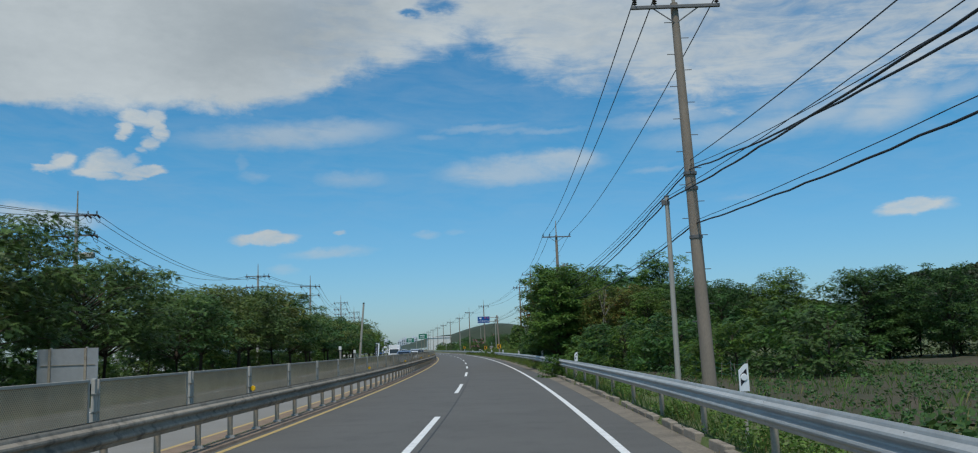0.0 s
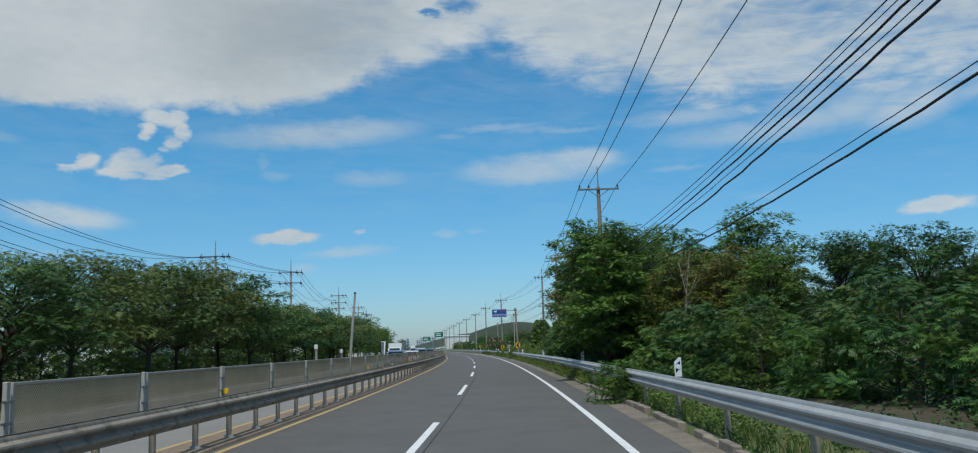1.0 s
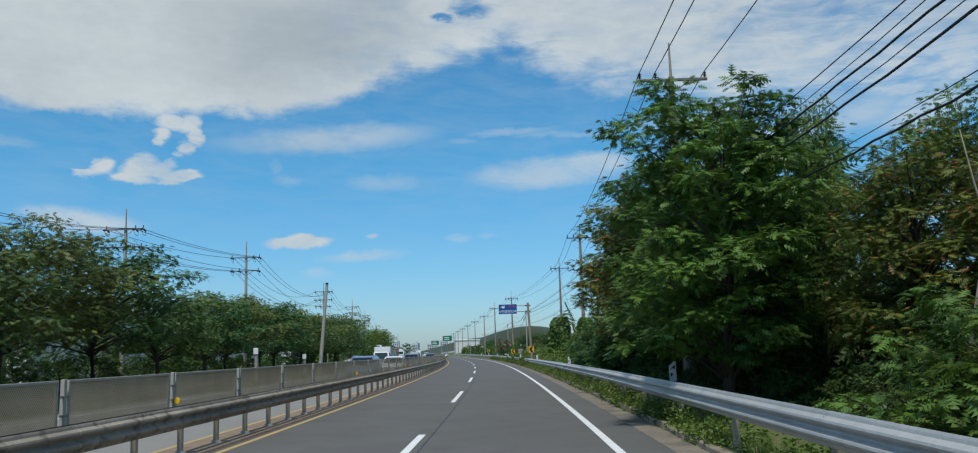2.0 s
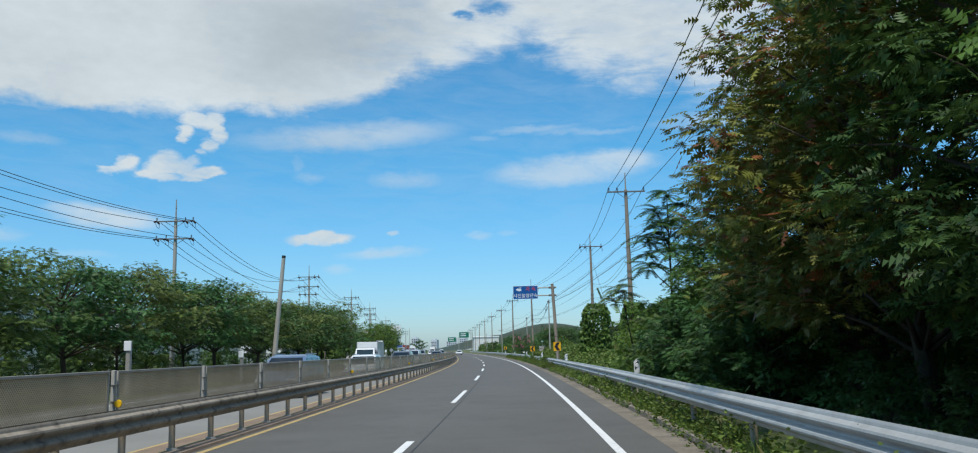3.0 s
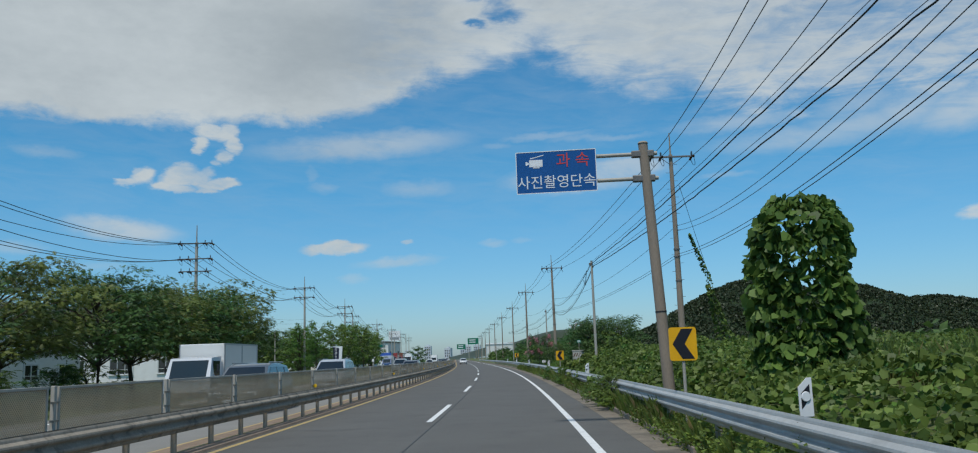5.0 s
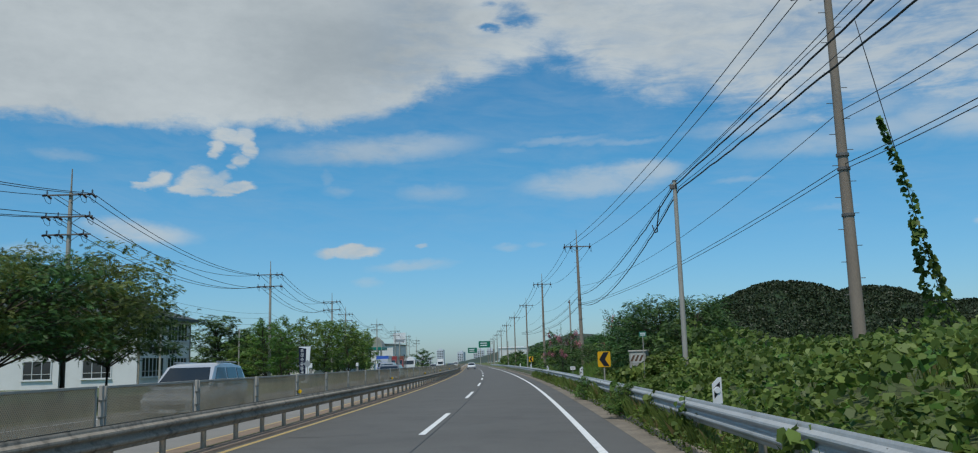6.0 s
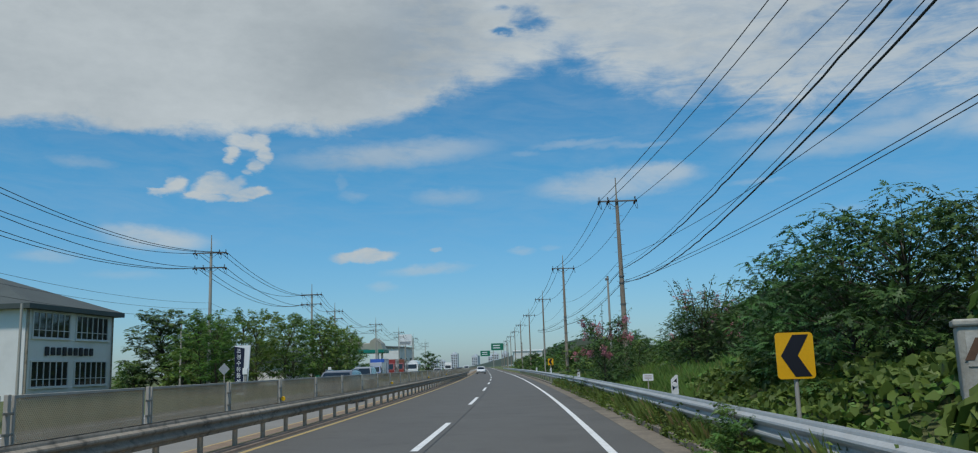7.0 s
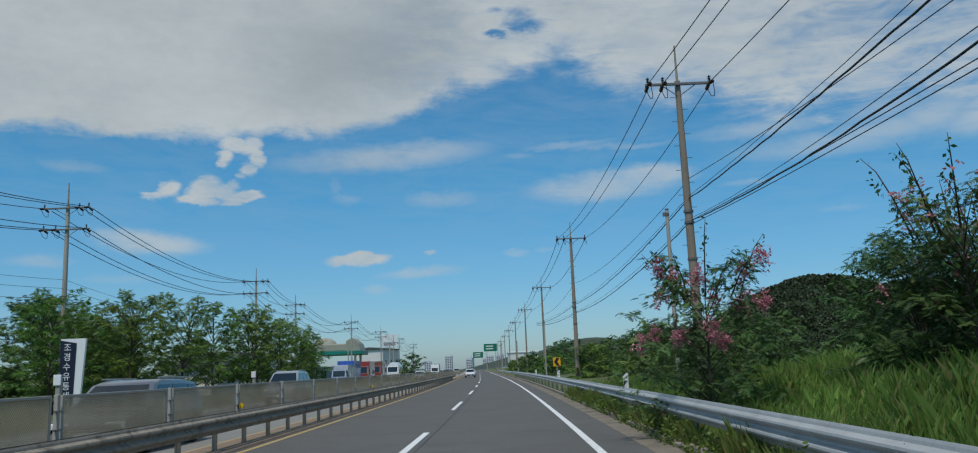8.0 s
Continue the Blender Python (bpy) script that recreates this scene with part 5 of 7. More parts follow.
# planted trees past the white building
conifer = tree("dark_tree", 51, 7.6, 2.5, 0.4, 46, 80, 0.32, 0.13, M_LEAF_DARK, "dark dense evergreen tree beside the building", peak=0.2)
for x, y, s in ((-54.2, 236, 1.15), (-52.5, 243, 0.95)):
    plant(conifer, used, x, y, 0, rr.uniform(0, 360), s * 1.4, s * 1.02)
light = [tree("planted_tree", 61 + k, 7.6, 2.6, 0.9, 34, 66, 0.28, 0.12, M_LEAF_LIGHT if k else M_LEAF, "light green open-crowned planted tree", group="planted trees", trunk=0.1, sharp=0.5, ball=(0.13, 0.22)) for k in range(2)]
for k, (x, y, s) in enumerate(((-40.4, 217, 0.95), (-36.6, 212, 0.8), (-42.5, 222, 0.9), (-36.5, 219, 0.9), (-36.0, 224, 0.95), (-42.0, 229, 1.05), (-43.8, 226, 0.9), (-39.8, 236, 1.0), (-38.0, 240, 1.02), (-41.5, 246, 1.08), (-39.5, 250, 0.95), (-42.5, 254, 1.0),
                               (-41.5, 259, 0.95), (-43.2, 265, 0.9), (-44.5, 272, 0.85))):
    plant(light[k % 2], used, x, y, 0, rr.uniform(0, 360), s)

# wall of trees on the verge side
LBL_WALL = "tall dense broadleaf tree crowding the guardrail"
# the fourth kind takes the dark leaf colour in place of shade
wall = [tree("verge_tree", 71 + k, 7.6, 2.6, 1.2, 40, 330, 0.19, 0.075, (M_LEAF, M_LEAF_DARK, M_LEAF_MIX, M_LEAF_DARK)[k], LBL_WALL, group="trees along the verge", trunk=0.13, squash=0.5, ball=(0.17, 0.33), droop=0.2, pairs=4) for k in range(4)]
ruddy = tree("reddish_tree", 81, 6.0, 2.4, 0.6, 42, 190, 0.19, 0.075, M_LEAF_RED, "broadleaf tree with reddish-brown withering leaves", trunk=0.11, squash=0.5, pairs=4)
WALL = [  # y, offset, height, kind, width
    (63.0, 7.8, 5.6, 0, 1.0), (61.0, 8.8, 6.9, 0, 0.36), (65.5, 7.4, 6.6, 0, 1.0), (65.5, 9.8, 7.6, 0, 1.0), (66.8, 15.6, 8.4, 0, 1.0), (69.0, 8.4, 7.4, 0, 1.0),
    (72.5, 8.2, 8.2, 3, 1.0), (76.5, 8.3, 8.8, 2, 1.0), (80.5, 8.6, 8.5, 2, 1.0), (84.5, 9.6, 7.7, 2, 1.0), (88.0, 9.4, 6.0, 1, 1.0), (91.3, 9.0, 5.8, 0, 1.0), (94.5, 11.2, 5.4, 3, 1.0),
    (58.0, 9.6, 5.4, 2, 1.0), (55.5, 10.8, 5.2, 2, 1.0), (51.5, 11.2, 4.6, 0, 1.0), (50.5, 13.8, 5.0, 1, 1.0), (47.0, 14.5, 4.9, 3, 1.0), (44.5, 17.0, 5.0, 0, 1.1), (43.0, 20.5, 5.0, 1, 1.2),
    (41.5, 24.0, 4.8, 3, 1.1), (40.0, 27.5, 5.1, 0, 1.2), (37.0, 31.0, 5.4, 1, 1.2), (34.0, 35.0, 5.7, 3, 1.2), (58.5, 12.8, 5.4, 3, 1.0), (98.0, 13.5, 4.2, 0, 1.0),
    (46.0, 23.0, 5.2, 1, 1.2), (43.0, 33.0, 5.6, 3, 1.3), (30.0, 40.0, 5.8, 1, 1.3), (49.5, 17.5, 4.8, 3, 1.2), (53.5, 15.5, 5.0, 1, 1.1)]
tall = tree("verge_tree", 79, 7.6, 2.05, 1.1, 44, 330, 0.2, 0.08, M_LEAF, "tall broad-headed locust tree leaning out over the guardrail", group="trees along the verge", trunk=0.14, peak=0.45, sharp=0.42,
            squash=0.42, ball=(0.2, 0.38), droop=0.2, pairs=4)
p = at(60.4, 6.4)
plant(tall, used, p.x, p.y, 0.0, 40, 1.0, 1.0)
for y, o, h, kind, wide in WALL:
    p = at(y, o)
    plant(wall[kind], used, p.x, p.y, bank(o, y) - 0.1, rr.uniform(0, 360), h / 7.6 * wide * rr.uniform(0.97, 1.03), h / 7.6)
for y, o, h in ((88.0, 13.0, 6.4), (72.0, 13.0, 8.0), (79.0, 13.5, 7.8), (95.0, 17.0, 4.6)):
    p = at(y, o)
    plant(back[0], used, p.x, p.y, bank(o, y) - 0.2, rr.uniform(0, 360), h / 6.0)
for y, o, h in ((59.0, 12.2, 5.2), (54.5, 12.2, 4.6)):
    p = at(y, o)
    plant(ruddy, used, p.x, p.y, 0.1, rr.uniform(0, 360), h / 6.0)
# thicket under them
thick = [tree("thicket_bush", 91 + k, 2.4, 1.6, 0.0, 20, 90, 0.16, 0.07, (M_LEAF_DARK, M_LEAF, M_LEAF_LIGHT)[k], "dense tangled green bush behind the guardrail", "bush", "thicket bushes", trunk=0.05, peak=0.2, pairs=4) for k in range(3)]
for k in range(33):
    y = 26 + 2.0 * k
    o = 7.2 + rr.uniform(0, 1.2) + max(0, (50 - y) * 0.18)
    p = at(y, o)
    plant(thick[(0, 1, 0, 2, 0, 1)[k % 6] if y < 56 else 0], used, p.x, p.y, bank(o, y) - 0.1, rr.uniform(0, 360), rr.uniform(0.75, 1.2) if y < 56 or y > 86 else rr.uniform(0.3, 0.6))


for k in range(13):      # bushes closing the far side of the garden
    y, o = 46.5 - 0.35 * k + rr.uniform(-0.8, 0.8), 18.5 + 1.5 * k
    p = at(y, o)
    plant(thick[k % 2], used, p.x, p.y, bank(o, y) - 0.1, rr.uniform(0, 360), rr.uniform(1.1, 1.6))


# shade on this scrub is put into its leaves by the dark leaf colour
scrub = tree("scrub_tree", 131, 3.9, 2.2, 0.1, 36, 170, 0.18, 0.066, M_LEAF_DARK, "fine-leaved scrub tree on the bank, shade put into its dark leaf colour", group="scrub trees", trunk=0.06, peak=0.25, squash=0.5, pairs=4)


for k in range(17):      # dark growth deeper in
    y = 55 + 2.3 * k
    p = at(y, 10.2 + rr.uniform(0, 1.6))
    plant(hedge[0], used, p.x, p.y, 0.0, rr.uniform(0, 360), rr.uniform(1.5, 2.0))
# tree of heaven: long feathered leaves in tufts
def feather_tree(name, seed, tufts, label, trunk=0.07, per=24, long=0.95, lean=(0.0, 0.0)):
    """tufts: the ends of its branches, from the stem's foot."""
    rng = np.random.default_rng(seed)
    ob = empty(name, Matrix(), label, "tree", "feather-leaved trees")
    top = max(t[2] for t in tufts)
    datas = [tube_data([(0, 0, -0.2), (lean[0] * 0.3, lean[1] * 0.3, top * 0.35), (lean[0] * 0.7, lean[1] * 0.7, top * 0.7), (lean[0], lean[1], top)], [trunk, trunk * 0.8, trunk * 0.5, trunk * 0.15], 7)]
    B, W, S = [], [], []
    for x, y, z in tufts:
        k = max(0.1, (z - 0.9) / top)
        foot = Vector((lean[0] * k, lean[1] * k, max(0.3, z - 0.9)))
        datas.append(tube_data([foot, foot.lerp(Vector((x, y, z)), 0.6) - Vector((0, 0, 0.08)), (x, y, z)], [trunk * 0.45, trunk * 0.32, trunk * 0.2], 5))
        for j in range(per):
            b = 2 * math.pi * (j + rng.random() * 0.6) / per
            B.append((x, y, z + rng.uniform(-0.2, 0.12)))
            W.append((math.cos(b), math.sin(b), rng.uniform(-0.05, 0.55)))
            S.append(long * rng.uniform(0.7, 1.15))
    v, f = joined(datas)
    mesh_ob("trunk", v, f, M_BARK, ob, smooth=True)
    W, S = np.array(W), np.array(S)
    up = np.array((0, 0, 1.0)) + rng.normal(size=W.shape) * 0.15
    frond_ob("crown", np.array(B), W, up, S, S * 0.21, M_LEAF_DARK, ob, pairs=10, droop=0.4, sweep_=0.03)
    return ob


LBL_F = "slender tree with long feathered compound leaves in tufts"
tall_f = feather_tree("feather_leaf_tree", 101, [(0, 0, 7.45), (0.4, -0.25, 7.0), (-0.45, 0.1, 6.8), (0.25, 0.5, 6.5), (-0.4, -0.55, 6.2), (0.7, 0.1, 6.0), (-0.85, -0.05, 5.7), (0.1, 0.75, 5.5),
                                                  (0.9, -0.4, 5.3), (-0.75, 0.6, 5.1), (-0.1, -0.8, 5.0), (0.75, 0.65, 4.7), (-0.3, 0.0, 5.9), (-0.85, -0.3, 4.6), (0.4, -0.4, 4.4)], LBL_F, per=20, long=0.95)
tall_f.matrix_basis = pose(2.85, 96.7, 0.1)
low_f = feather_tree("feather_leaf_tree", 102, [(-0.7, -1.1, 3.6), (-0.5, -0.95, 3.35), (-0.85, -0.95, 3.15)], LBL_F, 0.035, 15, 0.8, (-0.6, -0.9))
low_f.matrix_basis = pose(1.25, 93.9, 0.1)
side_f = feather_tree("feather_leaf_tree", 103, [(0, 0, 3.9), (0.5, 0.4, 3.5), (-0.5, 0.3, 3.3), (0.3, -0.5, 3.0), (-0.4, -0.4, 2.7)], LBL_F, 0.05, 14, 0.8)
side_f.matrix_basis = pose(4.9, 93.4, 0.1)
for y, o, k in ((95.5, 8.8, 1.15), (98.0, 10.6, 1.2), (101.0, 12.2, 1.3), (100.0, 9.2, 1.05), (103.5, 13.5, 1.1)):
    p = at(y, o)
    plant(thick[1], used, p.x, p.y, bank(o, y) - 0.1, rr.uniform(0, 360), k)
for y, o, k in ((93.6, 7.7, 1.05), (95.4, 7.5, 1.2), (91.6, 8.6, 1.2), (97.4, 8.2, 1.35), (96.2, 9.6, 1.5), (94.0, 9.4, 1.4)):
    p = at(y, o)
    plant(thick[2], used, p.x, p.y, bank(o, y) - 0.1, rr.uniform(0, 360), k)
for k in range(9):      # fine bushes hanging over the rail
    y = 82 + 1.7 * k
    p = at(y, 7.2 + rr.uniform(0, 0.8))
    # below y 89 the shade-dark scrub, beyond it the plain green thicket
    plant(scrub if y < 89 else thick[1], used, p.x, p.y, 0.0, rr.uniform(0, 360), rr.uniform(0.62, 0.86) * (1 if y < 89 else 1.2))

# pale dead stems among the trees
dead = empty("dead_tree", pose(5.9, 55.6, 0.6), "pale bare dead branches standing among green trees", "tree")
rng = random.Random(31)
for x0, lean_, h in ((0.0, 0.25, 4.6), (0.35, -0.35, 4.2), (-0.3, 0.6, 3.6)):
    pts = [(x0 + lean_ * t * t * 1.4 + rng.uniform(-0.05, 0.05), rng.uniform(-0.06, 0.06) - 0.4 * t, h * t) for t in (0.0, 0.3, 0.55, 0.8, 1.0)]
    twigs = [tube_data(pts, [0.035, 0.03, 0.024, 0.015, 0.006], 6)]
    for t in (2, 3, 3):
        p = Vector(pts[t])
        e = p + Vector((rng.uniform(-0.7, 0.7), rng.uniform(-0.5, 0.1), rng.uniform(0.4, 0.9)))
        twigs.append(tube_data([p, p.lerp(e, 0.5) + Vector((0, 0, 0.08)), e], [0.014, 0.01, 0.004], 5))
    v, f = joined(twigs)
    mesh_ob("stem", v, f, M_DEAD, dead, smooth=True)

# climbing vine over poles and a guy wire
def vine_column(x, y, z0, z1, r0, r1, n, label, lean=(0, 0), seed=0, leaf=0.2):
    rng = np.random.default_rng(seed)
    u = rng.random(n)
    a = rng.random(n) * 2 * np.pi
    r = (r0 + (r1 - r0) * u) * (0.75 + 0.3 * rng.random(n) + 0.12 * np.sin(a * 3 + u * 9)) * np.sqrt(np.minimum(1, (1 - u) * 6 + 0.25))
    c = np.stack([x + lean[0] * u + r * np.cos(a), y + lean[1] * u + r * np.sin(a), z0 + (z1 - z0) * u], -1)
    al = np.stack([np.cos(a), np.sin(a), -0.9 + 0 * a], -1) + rng.normal(size=(n, 3)) * 0.4
    ob = leaf_ob("climbing_vine", round_leaf_data(c, al, leaf, rng), M_KUDZU, corners=6)
    return tagged(ob, label, "vine", "climbing vines")


vine_column(0.9, 124.6, 0.1, 4.65, 1.15, 0.9, 3400, "thick column of green climbing vine leaves", seed=1)
vine_column(3.0, 117.2, 0.1, 4.3, 0.95, 0.72, 3000, "green climbing vine wrapped round the power pole", seed=2)
vine_column(4.3, 153.0, 1.0, 5.0, 0.5, 0.13, 420, "green vine climbing a slanting guy wire", (-1.2, -1.2), 3, 0.17)
vine_column(3.3, 152.0, 5.0, 7.6, 0.15, 0.05, 170, "thin green vine tip on the guy wire", (-1.1, -1.0), 4, 0.14)
vine_column(-3.3, 158.4, 0.2, 1.5, 0.6, 0.45, 480, "green vine creeping over the concrete block", seed=5, leaf=0.24)
vine_column(-4.1, 158.2, 0.2, 1.2, 0.7, 0.45, 500, "green vine climbing over a thin stake", seed=6, leaf=0.24)
for k, (y, o, z) in enumerate(((160.6, 8.2, 2.7), (161.8, 8.9, 3.0), (159.6, 9.0, 2.6))):
    p = at(y, o)
    vine_column(p.x, p.y, 0.4, z, 0.9, 0.6, 520, "green vine hanging over the scrub", seed=7 + k, leaf=0.2)
for k, (y, n) in enumerate(((147.2, 90), (151.4, 160), (154.2, 110), (143.9, 70), (137.5, 80))):
    p = at(y, 5.22)
    vine_column(p.x, p.y, 0.1, 0.85, 0.32, 0.26, n, "vine spilling over the guardrail", seed=20 + k, leaf=0.15)
wire((4.6, 153.4, 0.9), (1.85, 150.9, 10.2), 0.0, 0.012, "steel guy wire of the power pole", "service wires")


# vine field, grass: uncounted stuff
def field(name, label, y0, y1, o0, o1, n, size, material, lift, lumps, seed, upright=0.5, width=0.85, skip=None):
    rng = np.random.default_rng(seed)
    ys, os_ = rng.uniform(y0, y1, n), o0 + (o1 - o0) * rng.random(n) ** 1.9
    c = np.empty((n, 3))
    for i in range(n):
        p = at(ys[i], os_[i])
        edge = min(1.0, (os_[i] - o0) / 1.2 + 0.15) * min(1.0, (ys[i] - y0) / 3 + 0.1, (y1 - ys[i]) / 3 + 0.1)
        h = noise.noise((p.x * 0.42, p.y * 0.42, 3.0)) * 0.55 + noise.noise((p.x * 1.3, p.y * 1.3, 1.0)) * 0.22 + 0.35
        c[i] = (p.x, p.y, bank(os_[i], ys[i]) + lift * (1 + 0.75 * math.exp(-((ys[i] - 151) / 13) ** 2)) * edge * (0.35 + lumps * max(0.0, h)) + rng.random() * 0.1)
    al = rng.normal(size=(n, 3)) * 0.6 + np.array((-0.35, -0.35, -upright))
    far = 1 + np.clip((os_ - 12) / 22, 0, 0.9)
    return tagged(leaf_ob(name, round_leaf_data(c, al, size * far, rng, 1.6), material, corners=6), label, name.replace("_", " "), kind="stuff")


field("vine_field", "bright green broad-leaved vines smothering the verge", 101, 176, 5.5, 34, 95000, 0.13, M_KUDZU, 0.6, 1.3, 5)
field("vine_field", "darker green vines under the sunlit leaves", 100, 177, 5.7, 36, 20000, 0.17, M_LEAF, 0.5, 1.2, 6)
field("vine_field", "dark scrubby leaves in the field edge beyond the rail", 2, 15, 6.5, 26, 5000, 0.12, M_LEAF_DARK, 0.14, 0.8, 7)


def blades(name, label, y0, y1, o0, o1, n, height, material, seed, lean=0.35):
    rng = np.random.default_rng(seed)
    ys, os_ = rng.uniform(y0, y1, n), rng.uniform(o0, o1, n)
    v = np.empty((n, 4, 3))
    for i in range(n):
        h = height * rng.uniform(0.45, 1.15) * (0.55 + 0.9 * max(0, noise.noise((ys[i] * 0.6, os_[i] * 1.5, 5)) + 0.35))
        p = np.array(at(ys[i], os_[i], bank(os_[i], ys[i]) - 0.02))
        a = rng.random() * 6.283
        d = np.array((math.cos(a), math.sin(a), 0))
        w = 0.004 + 0.006 * rng.random() + 0.003 * height
        b = np.array((math.cos(a + 1.57 + rng.normal() * 0.4), math.sin(a + 1.57 + rng.normal() * 0.4), 0))
        bend = lean * h * rng.uniform(0.3, 1.6)
        v[i, 0], v[i, 1] = p - d * w, p + d * w
        v[i, 2] = p + d * w * 0.35 + b * bend + np.array((0, 0, h))
        v[i, 3] = p - d * w * 0.6 + b * bend * 0.35 + np.array((0, 0, h * 0.62))
    return tagged(leaf_ob(name, v.reshape(-1, 3), material), label, "grass", kind="stuff")


blades("verge_grass", "rough green grass under the guardrail", -2, 210, 5.2, 5.75, 15000, 0.26, M_BLADE, 8)
blades("verge_grass", "tufts of weeds in front of the guardrail", 56, 212, 4.98, 5.42, 15000, 0.34, M_BLADE, 9)
blades("verge_grass", "weeds at the broken kerb", 0, 210, 4.85, 5.1, 2600, 0.15, M_BLADE, 10)
blades("bank_grass", "tall bright grass on the roadside bank", 172, 214, 5.6, 16, 90000, 0.48, M_BLADE_BRIGHT, 12)
blades("bank_grass", "tall pale grass in the field edge", 116, 146, 10, 28, 30000, 0.75, M_BLADE, 13)
blades("verge_grass", "tall grass half hiding the guardrail", 118, 214, 5.04, 5.24, 16000, 0.5, M_BLADE, 15)
blades("field_grass", "scrubby grass beyond the rail", -2, 34, 5.7, 18, 12000, 0.25, M_BLADE, 14)



def weeds(label, y0, y1, o0, o1, n, height, size, material, seed):
    """Small leafy weeds in uneven clumps."""
    rng = np.random.default_rng(seed)
    m = n // 12
    ys, os_ = rng.uniform(y0, y1, m), rng.uniform(o0, o1, m)
    cen, al = [], []
    for y, o in zip(ys, os_):
        k = noise.noise((y * 0.35, o * 0.8, seed))
        if k < -0.25:
            continue
        h = height * (0.45 + 0.9 * max(0.0, k + 0.3)) * rng.uniform(0.6, 1.2)
        p = np.array(at(y, o, bank(o, y)))
        lean = rng.normal(size=3) * 0.12
        for q in range(12):
            t = (q + 1) / 12
            a = 2.4 * q + y
            out = np.array((math.cos(a), math.sin(a), 0.35))
            cen.append(p + np.array((0, 0, h * t)) + lean * t + out * size * 0.6)
            al.append(out)
    v = leaf_data(np.array(cen), np.array(al), size, rng, 0.55, 0.4, 1.0)
    tagged(leaf_ob("verge_weeds", v, material), label, "weeds", kind="stuff")


weeds("small leafy weeds crowding under the guardrail", 56, 214, 4.96, 5.36, 52000, 0.42, 0.085, M_LEAF, 21)
weeds("fresh weeds sprouting at the road edge", 60, 214, 4.9, 5.2, 16000, 0.26, 0.07, M_LEAF_LIGHT, 22)
weeds("low weeds along the kerb", -2, 60, 5.2, 6.2, 16000, 0.3, 0.075, M_LEAF, 23)
weeds("dark weeds filling the field edge", 0, 54, 6.0, 16.0, 26000, 0.26, 0.09, M_LEAF_DARK, 24)
# scrub on the bank
fine_scrub = tree("scrub_tree", 137, 3.9, 2.2, 0.1, 38, 80, 0.21, 0.058, M_LEAF_DARK, "fine-leaved scrub tree on the roadside bank", group="scrub trees", trunk=0.06, peak=0.25, squash=0.5, pairs=4)
for k, (y, o, s) in enumerate(((164.4, 8.3, 0.9), (166.4, 8.1, 0.87), (163.2, 9.6, 0.85), (168.4, 8.1, 0.8), (170.4, 8.4, 0.64), (172.8, 8.8, 0.5), (175.4, 9.2, 0.4), (166.0, 10.4, 0.9))):
    p = at(y, o)
    plant(fine_scrub, used, p.x, p.y, bank(o, y) - 0.1, rr.uniform(0, 360), s)
fresh = tree("fresh_bush", 135, 2.6, 1.6, 0.0, 22, 54, 0.3, 0.08, M_LEAF_LIGHT, "fresh light green bush behind the guardrail", "bush", "fresh green bushes", trunk=0.04, peak=0.25)
for y, o, s in ((46.4, 4.95, 0.54), (45.5, 5.05, 0.46), (51.0, 7.6, 0.8), (52.8, 7.4, 0.55), (40.0, 8.6, 0.7), (31.0, 9.0, 0.6), (97.8, 8.7, 0.95), (100.2, 7.9, 1.0), (99.8, 10.2, 1.15), (101.8, 9.7, 0.9)):
    p = at(y, o)
    plant(fresh, used, p.x, p.y, bank(o, y) - 0.1, rr.uniform(0, 360), s)
# bushes along the vine field
for k, (y, o, s) in enumerate(((159.2, 8.2, 0.9), (128.0, 8.4, 0.42), (130.5, 9.4, 0.45), (109.0, 8.5, 0.5))):
    p = at(y, o)
    plant(thick[(0, 1, 0)[k % 3]], used, p.x, p.y, bank(o, y) - 0.1, rr.uniform(0, 360), s)
for y, o, s in ((151.0, 5.1, 0.42), (151.8, 5.2, 0.36), (152.8, 5.2, 0.3), (132.5, 5.0, 0.42), (131.0, 5.1, 0.45), (133.6, 5.2, 0.4), (163.0, 5.1, 0.4), (162.2, 5.0, 0.34)):
    p = at(y, o)
    plant(thick[1], used, p.x, p.y, 0.0, rr.uniform(0, 360), s)
for y, o, s in ((188.8, 9.8, 0.74), (190.6, 10.8, 0.8), (191.5, 12.6, 0.75), (187.0, 13.4, 0.78), (191.8, 6.5, 0.4), (193.4, 7.2, 0.5), (196.0, 8.6, 0.55), (199.5, 7.6, 0.55), (203.0, 8.2, 0.6)):
    p = at(y, o)
    plant(fine_scrub, used, p.x, p.y, bank(o, y), rr.uniform(0, 360), s)
# thickets ahead along the verge
far_bush = tree("distant_bush", 141, 3.4, 2.3, 0.1, 22, 32, 0.55, 0.15, M_LEAF, "rounded green bush along the road ahead", "bush", "bushes ahead", trunk=0.06, peak=0.25)
for k in range(30):
    y = 212 + 7.0 * k
    p = at(y, 8.2 + rr.uniform(0, 3.5))
    plant((far_bush, thick[0], back[0], thick[1])[k % 4], used, p.x, p.y, 0, rr.uniform(0, 360), (0.95, 1.2, 0.62, 1.1)[k % 4] * rr.uniform(0.8, 1.15))
